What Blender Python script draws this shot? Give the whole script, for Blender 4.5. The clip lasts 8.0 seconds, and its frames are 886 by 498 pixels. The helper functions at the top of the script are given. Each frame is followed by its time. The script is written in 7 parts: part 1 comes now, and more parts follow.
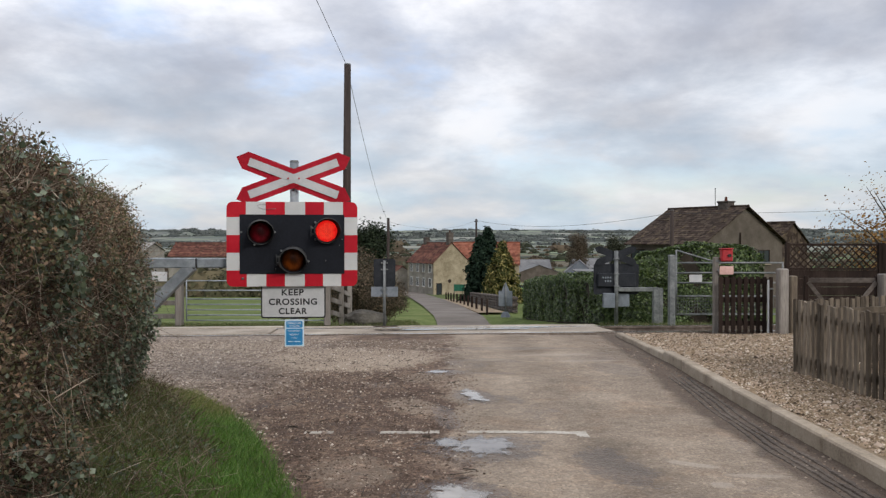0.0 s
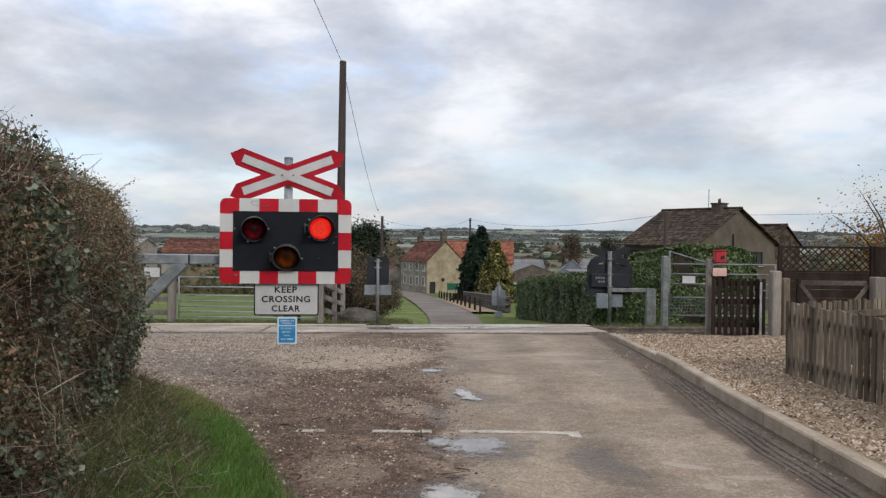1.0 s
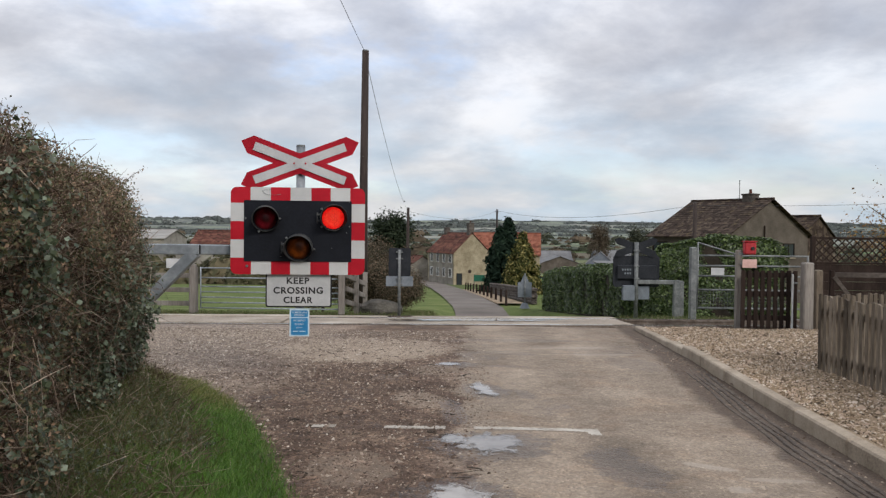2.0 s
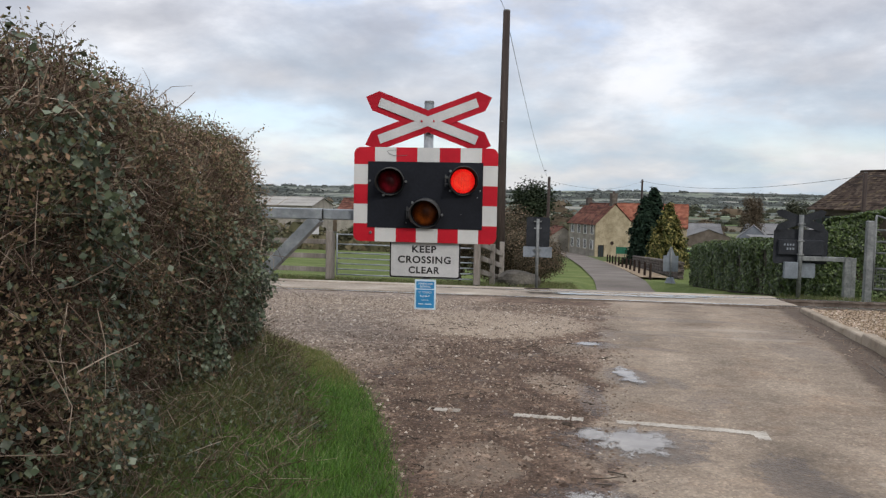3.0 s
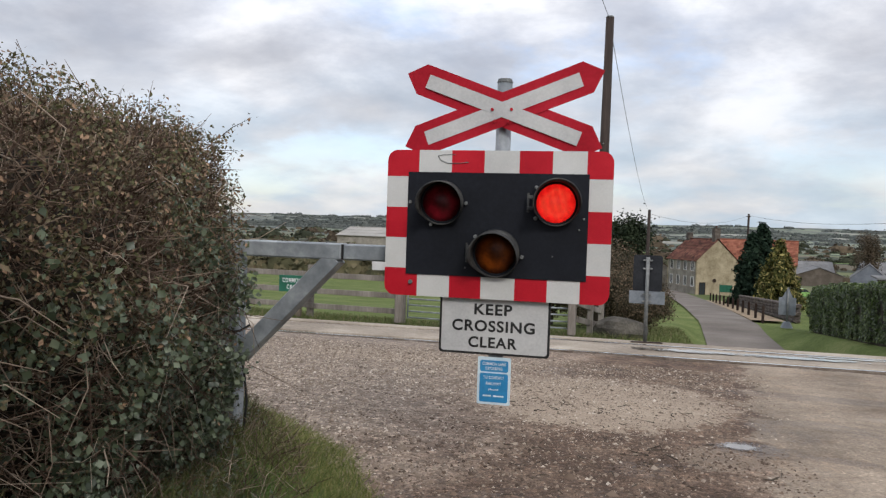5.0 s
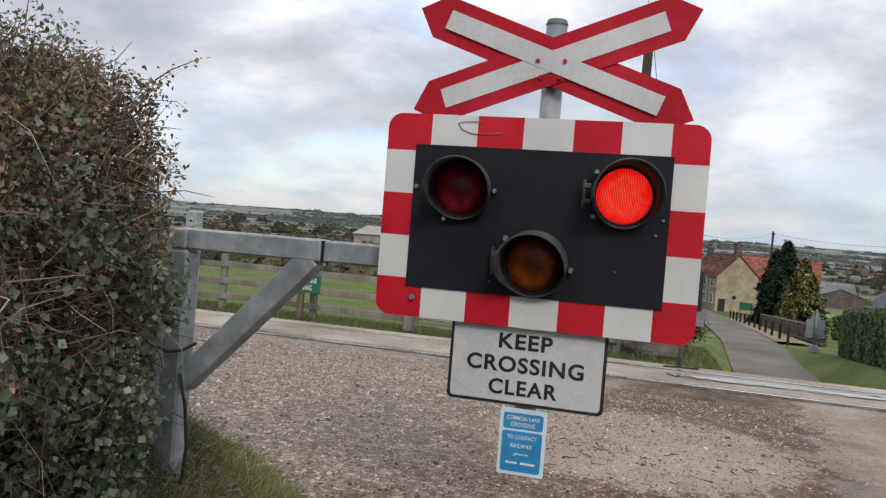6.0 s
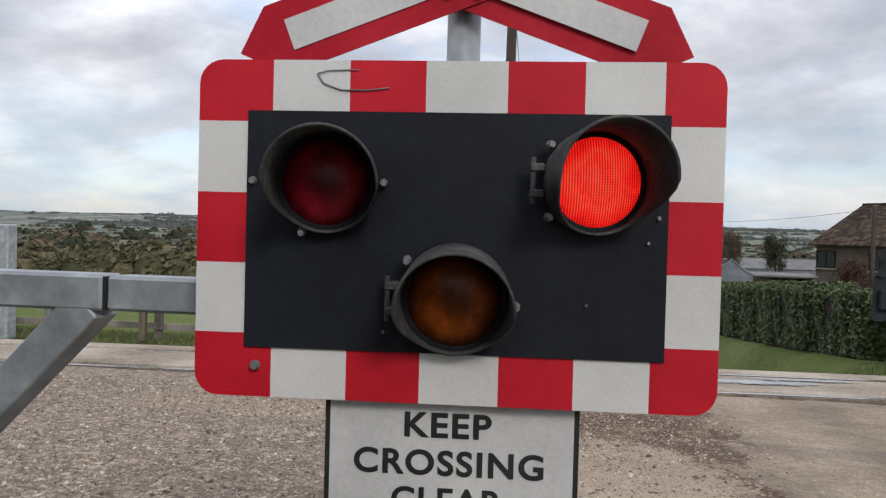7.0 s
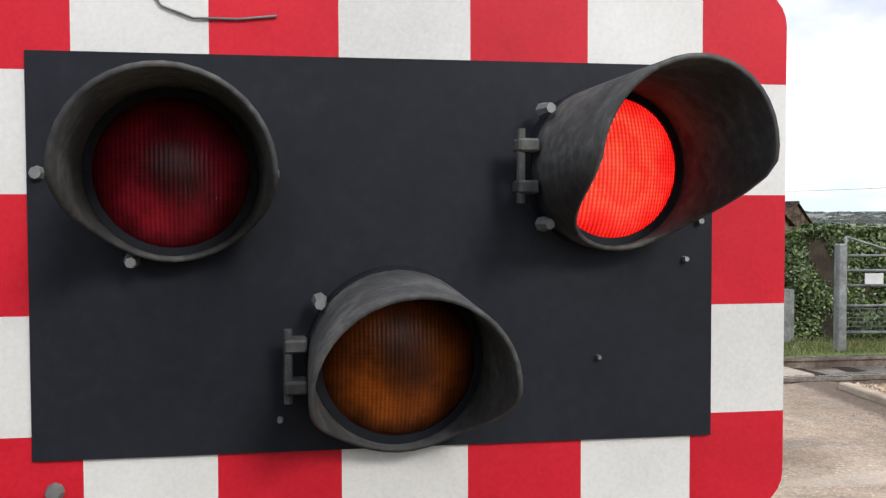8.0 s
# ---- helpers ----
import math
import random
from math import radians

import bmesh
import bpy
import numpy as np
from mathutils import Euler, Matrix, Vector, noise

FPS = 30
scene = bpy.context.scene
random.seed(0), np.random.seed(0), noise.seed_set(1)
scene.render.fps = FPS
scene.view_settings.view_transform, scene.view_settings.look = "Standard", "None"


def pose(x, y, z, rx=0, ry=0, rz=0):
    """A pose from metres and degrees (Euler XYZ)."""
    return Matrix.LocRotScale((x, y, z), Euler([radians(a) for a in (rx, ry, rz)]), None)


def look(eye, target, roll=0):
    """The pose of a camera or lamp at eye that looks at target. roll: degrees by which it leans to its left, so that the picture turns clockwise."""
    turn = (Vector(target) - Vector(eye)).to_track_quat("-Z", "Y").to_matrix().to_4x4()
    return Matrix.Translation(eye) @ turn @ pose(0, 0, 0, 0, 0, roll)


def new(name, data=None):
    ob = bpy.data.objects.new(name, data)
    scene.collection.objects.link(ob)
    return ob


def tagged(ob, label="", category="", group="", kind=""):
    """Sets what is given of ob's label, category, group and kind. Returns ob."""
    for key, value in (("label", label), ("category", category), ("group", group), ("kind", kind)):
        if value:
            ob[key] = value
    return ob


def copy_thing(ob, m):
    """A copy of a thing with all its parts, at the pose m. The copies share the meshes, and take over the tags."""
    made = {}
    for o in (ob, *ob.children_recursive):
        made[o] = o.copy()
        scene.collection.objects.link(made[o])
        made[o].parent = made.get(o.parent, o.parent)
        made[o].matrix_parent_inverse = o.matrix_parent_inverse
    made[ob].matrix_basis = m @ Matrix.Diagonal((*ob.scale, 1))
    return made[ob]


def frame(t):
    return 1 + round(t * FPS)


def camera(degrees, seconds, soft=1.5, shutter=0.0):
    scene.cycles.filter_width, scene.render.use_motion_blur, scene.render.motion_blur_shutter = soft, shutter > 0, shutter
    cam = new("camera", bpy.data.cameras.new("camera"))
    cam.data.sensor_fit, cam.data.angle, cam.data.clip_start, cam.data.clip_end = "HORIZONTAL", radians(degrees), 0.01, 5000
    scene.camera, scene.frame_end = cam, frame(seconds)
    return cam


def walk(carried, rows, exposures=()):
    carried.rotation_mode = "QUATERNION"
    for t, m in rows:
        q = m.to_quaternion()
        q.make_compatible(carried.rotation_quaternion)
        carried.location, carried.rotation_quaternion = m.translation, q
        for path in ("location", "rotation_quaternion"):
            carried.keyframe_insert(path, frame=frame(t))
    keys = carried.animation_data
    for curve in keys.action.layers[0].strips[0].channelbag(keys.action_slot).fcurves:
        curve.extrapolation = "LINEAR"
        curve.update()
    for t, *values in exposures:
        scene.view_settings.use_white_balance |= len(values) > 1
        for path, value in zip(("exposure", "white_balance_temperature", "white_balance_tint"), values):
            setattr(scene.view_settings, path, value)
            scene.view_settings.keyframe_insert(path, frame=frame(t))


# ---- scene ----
cam = camera(58.3, 8.0, 1.3)
PATH = [
    (0, (0.008, 0.187, 1.512), (0.013, 2.187, 1.493), 0.0),
    (0.5, (0.008, 0.198, 1.511), (0.02, 2.198, 1.495), 0.3),
    (1, (0.004, 0.204, 1.512), (0.025, 2.203, 1.49), 0.6),
    (2.3, (0.122, 0.582, 1.481), (-0.008, 2.577, 1.426), 0.6),
    (2.5, (0.115, 0.706, 1.46), (-0.107, 2.693, 1.392), 0.8),
    (3, (0.088, 1.121, 1.459), (-0.307, 3.077, 1.334), 1.2),
    (3.5, (0.057, 1.713, 1.445), (-0.443, 3.647, 1.334), 1.7),
    (4, (-0.036, 2.275, 1.447), (-0.518, 4.213, 1.352), 1.6),
    (4.5, (-0.127, 2.874, 1.44), (-0.73, 4.779, 1.353), 2.0),
    (5, (-0.322, 3.454, 1.459), (-0.945, 5.355, 1.409), 1.9),
    (6.3, (-0.785, 4.923, 1.431), (-1.45, 6.808, 1.384), 5.0),
    (6.5, (-0.848, 5.143, 1.452), (-1.471, 7.043, 1.403), 4.1),
    (7, (-1.073, 5.682, 1.491), (-1.405, 7.654, 1.448), 1.5),
    (7.4, (-1.201, 6.008, 1.503), (-1.308, 8.006, 1.447), 0.45),
    (7.5, (-1.223, 6.082, 1.496), (-1.286, 8.08, 1.44), 0.3),
    (7.7, (-1.266, 6.21, 1.522), (-1.257, 8.21, 1.463), 0.3),
    (8, (-1.331, 6.332, 1.529), (-1.227, 8.328, 1.466), -0.2),
]
walk(cam, [(t, look(eye, target, roll)) for t, eye, target, roll in PATH],
     [(0, 0.0), (2.5, 0.0), (3.5, 0.09), (5, 0.07), (6.5, 0.05), (7, 0.05), (7.5, 0.33), (8, 0.8)])

# ---------------------------------------------------------------- world and sun
SUN_EL, SUN_AZ = radians(32), radians(150)
world = bpy.data.worlds.new("overcast_sky")
scene.world = world
world.use_nodes = True
wn, wl = world.node_tree.nodes, world.node_tree.links
wn.clear()


def wnode(kind, **kw):
    n = wn.new(kind)
    for k, v in kw.items():
        n.inputs[k].default_value = v
    return n


sky = wn.new("ShaderNodeTexSky")
sky.sky_type, sky.sun_disc = "NISHITA", False
sky.sun_elevation, sky.sun_rotation = SUN_EL, SUN_AZ
sky_gain = wn.new("ShaderNodeVectorMath")
sky_gain.operation = "SCALE"
sky_gain.inputs["Scale"].default_value = 0.15
sky_tone = wn.new("ShaderNodeMixRGB")
sky_tone.blend_type = "MULTIPLY"
sky_tone.inputs[0].default_value, sky_tone.inputs[2].default_value = 1.0, (1.0, 0.97, 1.06, 1)
wl.new(sky.outputs[0], sky_tone.inputs[1])
wl.new(sky_tone.outputs[0], sky_gain.inputs[0])
coord = wn.new("ShaderNodeTexCoord")
split = wn.new("ShaderNodeSeparateXYZ")
wl.new(coord.outputs["Generated"], split.inputs[0])
# clouds lie on a layer: divide the direction by its height
lift = wn.new("ShaderNodeMath")
lift.operation = "MAXIMUM"
lift.inputs[1].default_value = 0.0
wl.new(split.outputs["Z"], lift.inputs[0])
raised = wn.new("ShaderNodeMath")
raised.inputs[1].default_value = 0.30
wl.new(lift.outputs[0], raised.inputs[0])
flat = wn.new("ShaderNodeCombineXYZ")
for i, axis in enumerate("XY"):
    d = wn.new("ShaderNodeMath")
    d.operation = "DIVIDE"
    wl.new(split.outputs[axis], d.inputs[0])
    wl.new(raised.outputs[0], d.inputs[1])
    wl.new(d.outputs[0], flat.inputs[i])


def cloud_noise(scale, detail, rough, offset):
    shift = wn.new("ShaderNodeVectorMath")
    shift.inputs[1].default_value = offset
    wl.new(flat.outputs[0], shift.inputs[0])
    n = wnode("ShaderNodeTexNoise", Scale=scale, Detail=detail, Roughness=rough, Distortion=0.1)
    wl.new(shift.outputs[0], n.inputs["Vector"])
    return n.outputs["Fac"]


def wramp(fac, stops):
    r = wn.new("ShaderNodeValToRGB")
    r.color_ramp.interpolation = "B_SPLINE"
    e = r.color_ramp.elements
    e[0].position, e[0].color = stops[0][0], (*stops[0][1], 1)
    e[1].position, e[1].color = stops[-1][0], (*stops[-1][1], 1)
    for p, c in stops[1:-1]:
        e.new(p).color = (*c, 1)
    wl.new(fac, r.inputs[0])
    return r.outputs[0]


shade = wramp(cloud_noise(1.75, 10, 0.58, (3.1, 1.7, 0)),
              [(0.34, (0.36, 0.37, 0.42)), (0.43, (0.46, 0.47, 0.52)), (0.53, (0.62, 0.627, 0.67)), (0.64, (0.97, 0.96, 0.98))])
# thinner cloud low over the hills lets the blue through
low = wramp(split.outputs["Z"], [(0.02, (0.0, 0.0, 0.0)), (0.05, (0.09, 0.09, 0.09)), (0.10, (0.07, 0.07, 0.07)), (0.16, (0.0, 0.0, 0.0))])
thin = wn.new("ShaderNodeMath")
thin.operation = "SUBTRACT"
wl.new(cloud_noise(1.7, 6, 0.55, (7.3, -2.2, 0)), thin.inputs[0])
wl.new(low, thin.inputs[1])
cover = wramp(thin.outputs[0], [(0.31, (0.25, 0.25, 0.25)), (0.43, (1, 1, 1))])
pale = wramp(split.outputs["Z"], [(0.0, (0.75, 0.75, 0.75)), (0.10, (0.45, 0.45, 0.45)), (0.22, (0.0, 0.0, 0.0))])
veil = wn.new("ShaderNodeMixRGB")
breaks = wramp(cloud_noise(2.6, 5, 0.5, (1.3, 4.4, 0)), [(0.40, (0.56, 0.74, 0.90)), (0.52, (0.78, 0.82, 0.88)), (0.62, (0.93, 0.93, 0.93))])
wl.new(breaks, veil.inputs[2])
wl.new(pale, veil.inputs[0])
wl.new(shade, veil.inputs[1])
shade = veil.outputs[0]
mix_sky = wn.new("ShaderNodeMixRGB")
wl.new(cover, mix_sky.inputs[0])
wl.new(sky_gain.outputs[0], mix_sky.inputs[1])
wl.new(shade, mix_sky.inputs[2])
bg = wn.new("ShaderNodeBackground")
# an overcast sky is brighter overhead than at the horizon
rise = wn.new("ShaderNodeMath")
rise.operation = "MULTIPLY_ADD"
rise.inputs[1].default_value, rise.inputs[2].default_value = 1.25, 0.87
wl.new(lift.outputs[0], rise.inputs[0])
wl.new(rise.outputs[0], bg.inputs["Strength"])
wl.new(mix_sky.outputs[0], bg.inputs[0])
wout = wn.new("ShaderNodeOutputWorld")
wl.new(bg.outputs[0], wout.inputs[0])

sun = new("sun", bpy.data.lights.new("sun", "SUN"))
sun.data.energy, sun.data.angle, sun.data.color = 1.5, radians(14), (1.0, 0.96, 0.9)
sun.matrix_world = look((0, 0, 40), (40 * math.sin(SUN_AZ) * -math.cos(SUN_EL), 40 * math.cos(SUN_AZ) * -math.cos(SUN_EL), 40 - 40 * math.sin(SUN_EL)))


# ---------------------------------------------------------------- materials
class Nodes:
    """Short forms for building a node material."""

    def __init__(self, name):
        self.m = bpy.data.materials.new(name)
        self.m.use_nodes = True
        self.t = self.m.node_tree
        self.p = self.t.nodes["Principled BSDF"]

    def link(self, a, b):
        self.t.links.new(a, b)

    def add(self, kind, **kw):
        n = self.t.nodes.new(kind)
        for k, v in kw.items():
            n.inputs[k].default_value = v
        return n

    def where(self, object_space=False):
        if object_space:
            return self.add("ShaderNodeTexCoord").outputs["Object"]
        return self.add("ShaderNodeNewGeometry").outputs["Position"]

    def noise(self, vec, scale, detail=5, rough=0.55, distort=0.0):
        n = self.add("ShaderNodeTexNoise", Scale=scale, Detail=detail, Roughness=rough, Distortion=distort)
        self.link(vec, n.inputs["Vector"])
        return n.outputs["Fac"]

    def ramp(self, fac, stops, smooth=False):
        r = self.add("ShaderNodeValToRGB")
        if smooth:
            r.color_ramp.interpolation = "EASE"
        e = r.color_ramp.elements
        e[0].position, e[0].color = stops[0][0], (*stops[0][1], 1)
        e[1].position, e[1].color = stops[-1][0], (*stops[-1][1], 1)
        for p, c in stops[1:-1]:
            e.new(p).color = (*c, 1)
        self.link(fac, r.inputs[0])
        return r.outputs[0]

    def mix(self, fac, a, b, mode="MIX"):
        n = self.add("ShaderNodeMixRGB")
        n.blend_type = mode
        for v, s in ((fac, n.inputs[0]), (a, n.inputs[1]), (b, n.inputs[2])):
            if isinstance(v, (int, float)):
                s.default_value = v
            elif isinstance(v, tuple):
                s.default_value = (*v, 1)
            else:
                self.link(v, s)
        return n.outputs[0]

    def math(self, op, a, b=0.0):
        n = self.add("ShaderNodeMath")
        n.operation = op
        for v, s in ((a, n.inputs[0]), (b, n.inputs[1])):
            if isinstance(v, (int, float)):
                s.default_value = v
            else:
                self.link(v, s)
        return n.outputs[0]

    def bump(self, height, strength, distance=0.01):
        b = self.add("ShaderNodeBump", Strength=strength, Distance=distance)
        self.link(height, b.inputs["Height"])
        self.link(b.outputs[0], self.p.inputs["Normal"])

    def done(self, colour=None, rough=0.7, metal=0.0):
        if colour is not None:
            if isinstance(colour, tuple):
                self.p.inputs["Base Color"].default_value = (*colour, 1)
            else:
                self.link(colour, self.p.inputs["Base Color"])
        if isinstance(rough, (int, float)):
            self.p.inputs["Roughness"].default_value = rough
        else:
            self.link(rough, self.p.inputs["Roughness"])
        self.p.inputs["Metallic"].default_value = metal
        return self.m


def g3(v):
    return (v, v, v)


def worn(name, dark, mid, light, big=1.5, fine=40, rough=0.75, metal=0.0, bump=0.3, dist=0.004, stretch=None, vary=0.0, spec=0.35):
    """A surface with stains at one scale and grain at another."""
    n = Nodes(name)
    vec = n.where()
    if stretch:
        mp = n.add("ShaderNodeMapping")
        mp.inputs["Scale"].default_value = stretch
        n.link(vec, mp.inputs["Vector"])
        vec = mp.outputs[0]
    a = n.noise(vec, big, 6, 0.6)
    b = n.noise(vec, fine, 4, 0.6)
    col = n.ramp(n.math("ADD", n.math("MULTIPLY", a, 0.65), n.math("MULTIPLY", b, 0.35)), [(0.34, dark), (0.5, mid), (0.66, light)])
    if vary:
        info = n.add("ShaderNodeObjectInfo")
        v = n.math("ADD", n.math("MULTIPLY", info.outputs["Random"], vary), 1 - vary / 2)
        hue = n.add("ShaderNodeHueSaturation")
        n.link(v, hue.inputs["Value"])
        n.link(col, hue.inputs["Color"])
        col = hue.outputs[0]
    n.bump(b, bump, dist)
    n.p.inputs["Specular IOR Level"].default_value = spec
    return n.done(col, rough, metal)


def tiles(name, dark, mid, light, scale=3.6):
    """Roof tiles: each its own tone, with lichen and stains over them."""
    n = Nodes(name)
    pos = n.where()
    cell = n.add("ShaderNodeTexVoronoi", Scale=scale)
    n.link(pos, cell.inputs["Vector"])
    one = n.add("ShaderNodeSeparateColor")
    n.link(cell.outputs["Color"], one.inputs[0])
    tone = n.math("ADD", n.math("MULTIPLY", one.outputs[0], 0.55), n.math("MULTIPLY", n.noise(pos, 0.9, 6, 0.6), 0.45))
    col = n.ramp(tone, [(0.2, dark), (0.5, mid), (0.8, light)])
    lichen = n.ramp(n.noise(pos, 1.6, 7, 0.7), [(0.56, g3(0)), (0.68, g3(0.55))])
    col = n.mix(lichen, col, (0.19, 0.145, 0.075))
    info = n.add("ShaderNodeObjectInfo")
    hue = n.add("ShaderNodeHueSaturation")
    n.link(n.math("ADD", n.math("MULTIPLY", info.outputs["Random"], 0.5), 0.75), hue.inputs["Value"])
    n.link(col, hue.inputs["Color"])
    n.bump(one.outputs[1], 0.5, 0.02)
    n.p.inputs["Specular IOR Level"].default_value = 0.12
    return n.done(hue.outputs[0], 0.9)


def leafy(name, stops, rough=0.5, sheen=0.25):
    """Leaves that each take one colour from the stops; light comes through them a little."""
    n = Nodes(name)
    geo = n.add("ShaderNodeNewGeometry")
    col = n.ramp(geo.outputs["Random Per Island"], stops)
    patch = n.noise(geo.outputs["Position"], 1.3, 4, 0.6)
    col = n.mix(0.55, col, n.ramp(patch, [(0.3, g3(0.55)), (0.7, g3(1.0))]), "MULTIPLY")
    n.p.inputs["Specular IOR Level"].default_value = sheen
    n.done(col, rough)
    tr = n.add("ShaderNodeBsdfTranslucent")
    n.link(col, tr.inputs["Color"])
    mx = n.add("ShaderNodeMixShader")
    mx.inputs[0].default_value = 0.22
    n.link(n.p.outputs[0], mx.inputs[1])
    n.link(tr.outputs[0], mx.inputs[2])
    n.link(mx.outputs[0], n.t.nodes["Material Output"].inputs["Surface"])
    return n.m


def road_material():
    n = Nodes("worn_road")
    pos = n.where()
    sep = n.add("ShaderNodeSeparateXYZ")
    n.link(pos, sep.inputs[0])
    big = n.noise(pos, 0.55, 6, 0.62, 0.3)
    mid = n.noise(pos, 2.2, 6, 0.62)
    fine = n.noise(pos, 60, 4, 0.7)
    speck = n.add("ShaderNodeTexVoronoi", Scale=55.0)
    n.link(pos, speck.inputs["Vector"])
    # tarmac on the carriageway, stony mud on the side where vehicles turn in
    edge = n.math("ADD", sep.outputs["X"], n.math("MULTIPLY", n.math("SUBTRACT", mid, 0.5), 1.1))
    rag = n.noise(pos, 7.0, 6, 0.7)
    grain = n.noise(pos, 28.0, 5, 0.72)
    edge = n.math("ADD", edge, n.math("MULTIPLY", n.math("SUBTRACT", rag, 0.5), 0.5))
    tarmac_mask = n.ramp(edge, [(0.06, g3(0)), (0.2, g3(1))], True)

    def blot(cx, cy, rx, ry, turn, most, ragged=0.9, soft=0.1):
        """A ragged-edged stain on the road."""
        mp = n.add("ShaderNodeMapping")
        mp.vector_type = "TEXTURE"
        mp.inputs["Location"].default_value = (cx, cy, 0)
        mp.inputs["Rotation"].default_value = (0, 0, radians(turn))
        mp.inputs["Scale"].default_value = (rx, ry, 30)
        n.link(pos, mp.inputs["Vector"])
        ln = n.add("ShaderNodeVectorMath")
        ln.operation = "LENGTH"
        n.link(mp.outputs[0], ln.inputs[0])
        both = n.math("ADD", n.math("MULTIPLY", mid, 0.35), n.math("ADD", n.math("MULTIPLY", rag, 0.4), n.math("MULTIPLY", grain, 0.25)))
        d = n.math("ADD", ln.outputs["Value"], n.math("MULTIPLY", n.math("SUBTRACT", both, 0.5), ragged * 3.2))
        return n.ramp(n.math("MULTIPLY", d, 0.5), [(0.5 - soft, g3(most)), (0.5, g3(0))], True)
    blotch = n.noise(pos, 1.3, 8, 0.7, 0.9)
    tarmac = n.ramp(n.math("ADD", n.math("ADD", n.math("MULTIPLY", big, 0.35), n.math("MULTIPLY", blotch, 0.4)), n.math("MULTIPLY", fine, 0.25)),
                    [(0.35, (0.15, 0.118, 0.088)), (0.48, (0.275, 0.221, 0.167)), (0.6, (0.375, 0.305, 0.232))])
    mud = n.ramp(n.math("ADD", n.math("MULTIPLY", mid, 0.6), n.math("MULTIPLY", fine, 0.4)),
                 [(0.34, (0.092, 0.062, 0.045)), (0.48, (0.22, 0.155, 0.113)), (0.64, (0.43, 0.33, 0.245))])
    grit = n.ramp(speck.outputs["Color"], [(0.0, g3(0.42)), (0.6, g3(0.98)), (0.85, g3(1.35)), (1.0, g3(2.3))])
    cobble = n.add("ShaderNodeTexVoronoi", Scale=24.0)
    n.link(pos, cobble.inputs["Vector"])
    stone = n.add("ShaderNodeSeparateColor")
    n.link(cobble.outputs["Color"], stone.inputs[0])
    lumpy = n.ramp(stone.outputs[0], [(0.0, g3(0.55)), (0.5, g3(0.95)), (0.86, g3(1.1)), (1.0, g3(2.0))])
    mud = n.mix(0.65, mud, lumpy, "MULTIPLY")
    mud = n.mix(0.75, mud, grit, "MULTIPLY")
    mud = n.mix(1.0, mud, n.ramp(rag, [(0.3, (0.62, 0.6, 0.58)), (0.5, g3(1.0)), (0.7, (1.25, 1.22, 1.18))]), "MULTIPLY")
    strip = n.math("ADD", n.math("MULTIPLY", sep.outputs["X"], 0.25), n.math("MULTIPLY", n.math("SUBTRACT", big, 0.5), 0.5))
    damp_strip = n.ramp(n.math("ADD", strip, 0.75), [(0.2, g3(0)), (0.42, g3(1)), (0.72, g3(1)), (0.85, g3(0))], True)
    mud = n.mix(n.math("MULTIPLY", damp_strip, 0.9), mud, n.mix(1.0, mud, (0.5, 0.45, 0.42), "MULTIPLY"))
    tarmac = n.mix(0.45, tarmac, grit, "MULTIPLY")
    tarmac = n.mix(1.0, tarmac, n.ramp(rag, [(0.3, (0.8, 0.78, 0.76)), (0.5, g3(1.0)), (0.72, (1.16, 1.14, 1.1))]), "MULTIPLY")
    pocks = n.ramp(grain, [(0.62, g3(0)), (0.72, g3(0.6))])
    tarmac = n.mix(pocks, tarmac, (0.09, 0.066, 0.05))
    ruddy = n.ramp(n.noise(pos, 1.7, 6, 0.65, 0.5), [(0.5, g3(0)), (0.66, g3(0.45))])
    tarmac = n.mix(ruddy, tarmac, n.mix(1.0, tarmac, (0.92, 0.78, 0.68), "MULTIPLY"))
    # grey rubble further from the wheels
    rubble = n.ramp(n.math("ADD", n.math("MULTIPLY", sep.outputs["X"], -0.1), n.math("MULTIPLY", n.math("SUBTRACT", mid, 0.5), 0.3)), [(0.14, g3(0)), (0.3, g3(0.75))])
    rubble_tone = n.ramp(n.math("ADD", n.math("MULTIPLY", rag, 0.4), n.math("MULTIPLY", grain, 0.6)), [(0.34, (0.125, 0.095, 0.073)), (0.5, (0.27, 0.222, 0.177)), (0.66, (0.45, 0.39, 0.325))])
    mud = n.mix(rubble, mud, n.mix(0.6, n.mix(0.7, rubble_tone, lumpy, "MULTIPLY"), grit, "MULTIPLY"))
    # pale patches of old concrete further on
    patch = blot(-1.15, 10.7, 1.2, 1.35, 4, 0.95, 0.5, 0.06)
    for args in ((-0.25, 7.45, 0.22, 0.42, 25, 0.6), (-0.15, 9.0, 0.3, 0.35, 0, 0.5), (-3.6, 12.4, 1.6, 0.6, 0, 0.6), (-0.6, 5.4, 0.3, 0.4, 10, 0.35)):
        patch = n.math("MAXIMUM", patch, blot(*args))
    col = n.mix(patch, mud, n.ramp(n.math("ADD", n.math("MULTIPLY", fine, 0.5), n.math("MULTIPLY", blotch, 0.5)), [(0.36, (0.25, 0.192, 0.144)), (0.62, (0.42, 0.34, 0.255))]))
    col = n.mix(tarmac_mask, col, tarmac)
    # the wheel tracks are worn paler than the crown and the edges
    track = n.ramp(n.math("ADD", n.math("MULTIPLY", sep.outputs["X"], 0.25), n.math("MULTIPLY", n.math("SUBTRACT", big, 0.5), 0.25)),
                   [(0.1, g3(0.92)), (0.2, g3(1.08)), (0.3, g3(0.86)), (0.43, g3(1.08)), (0.56, g3(0.9))], True)
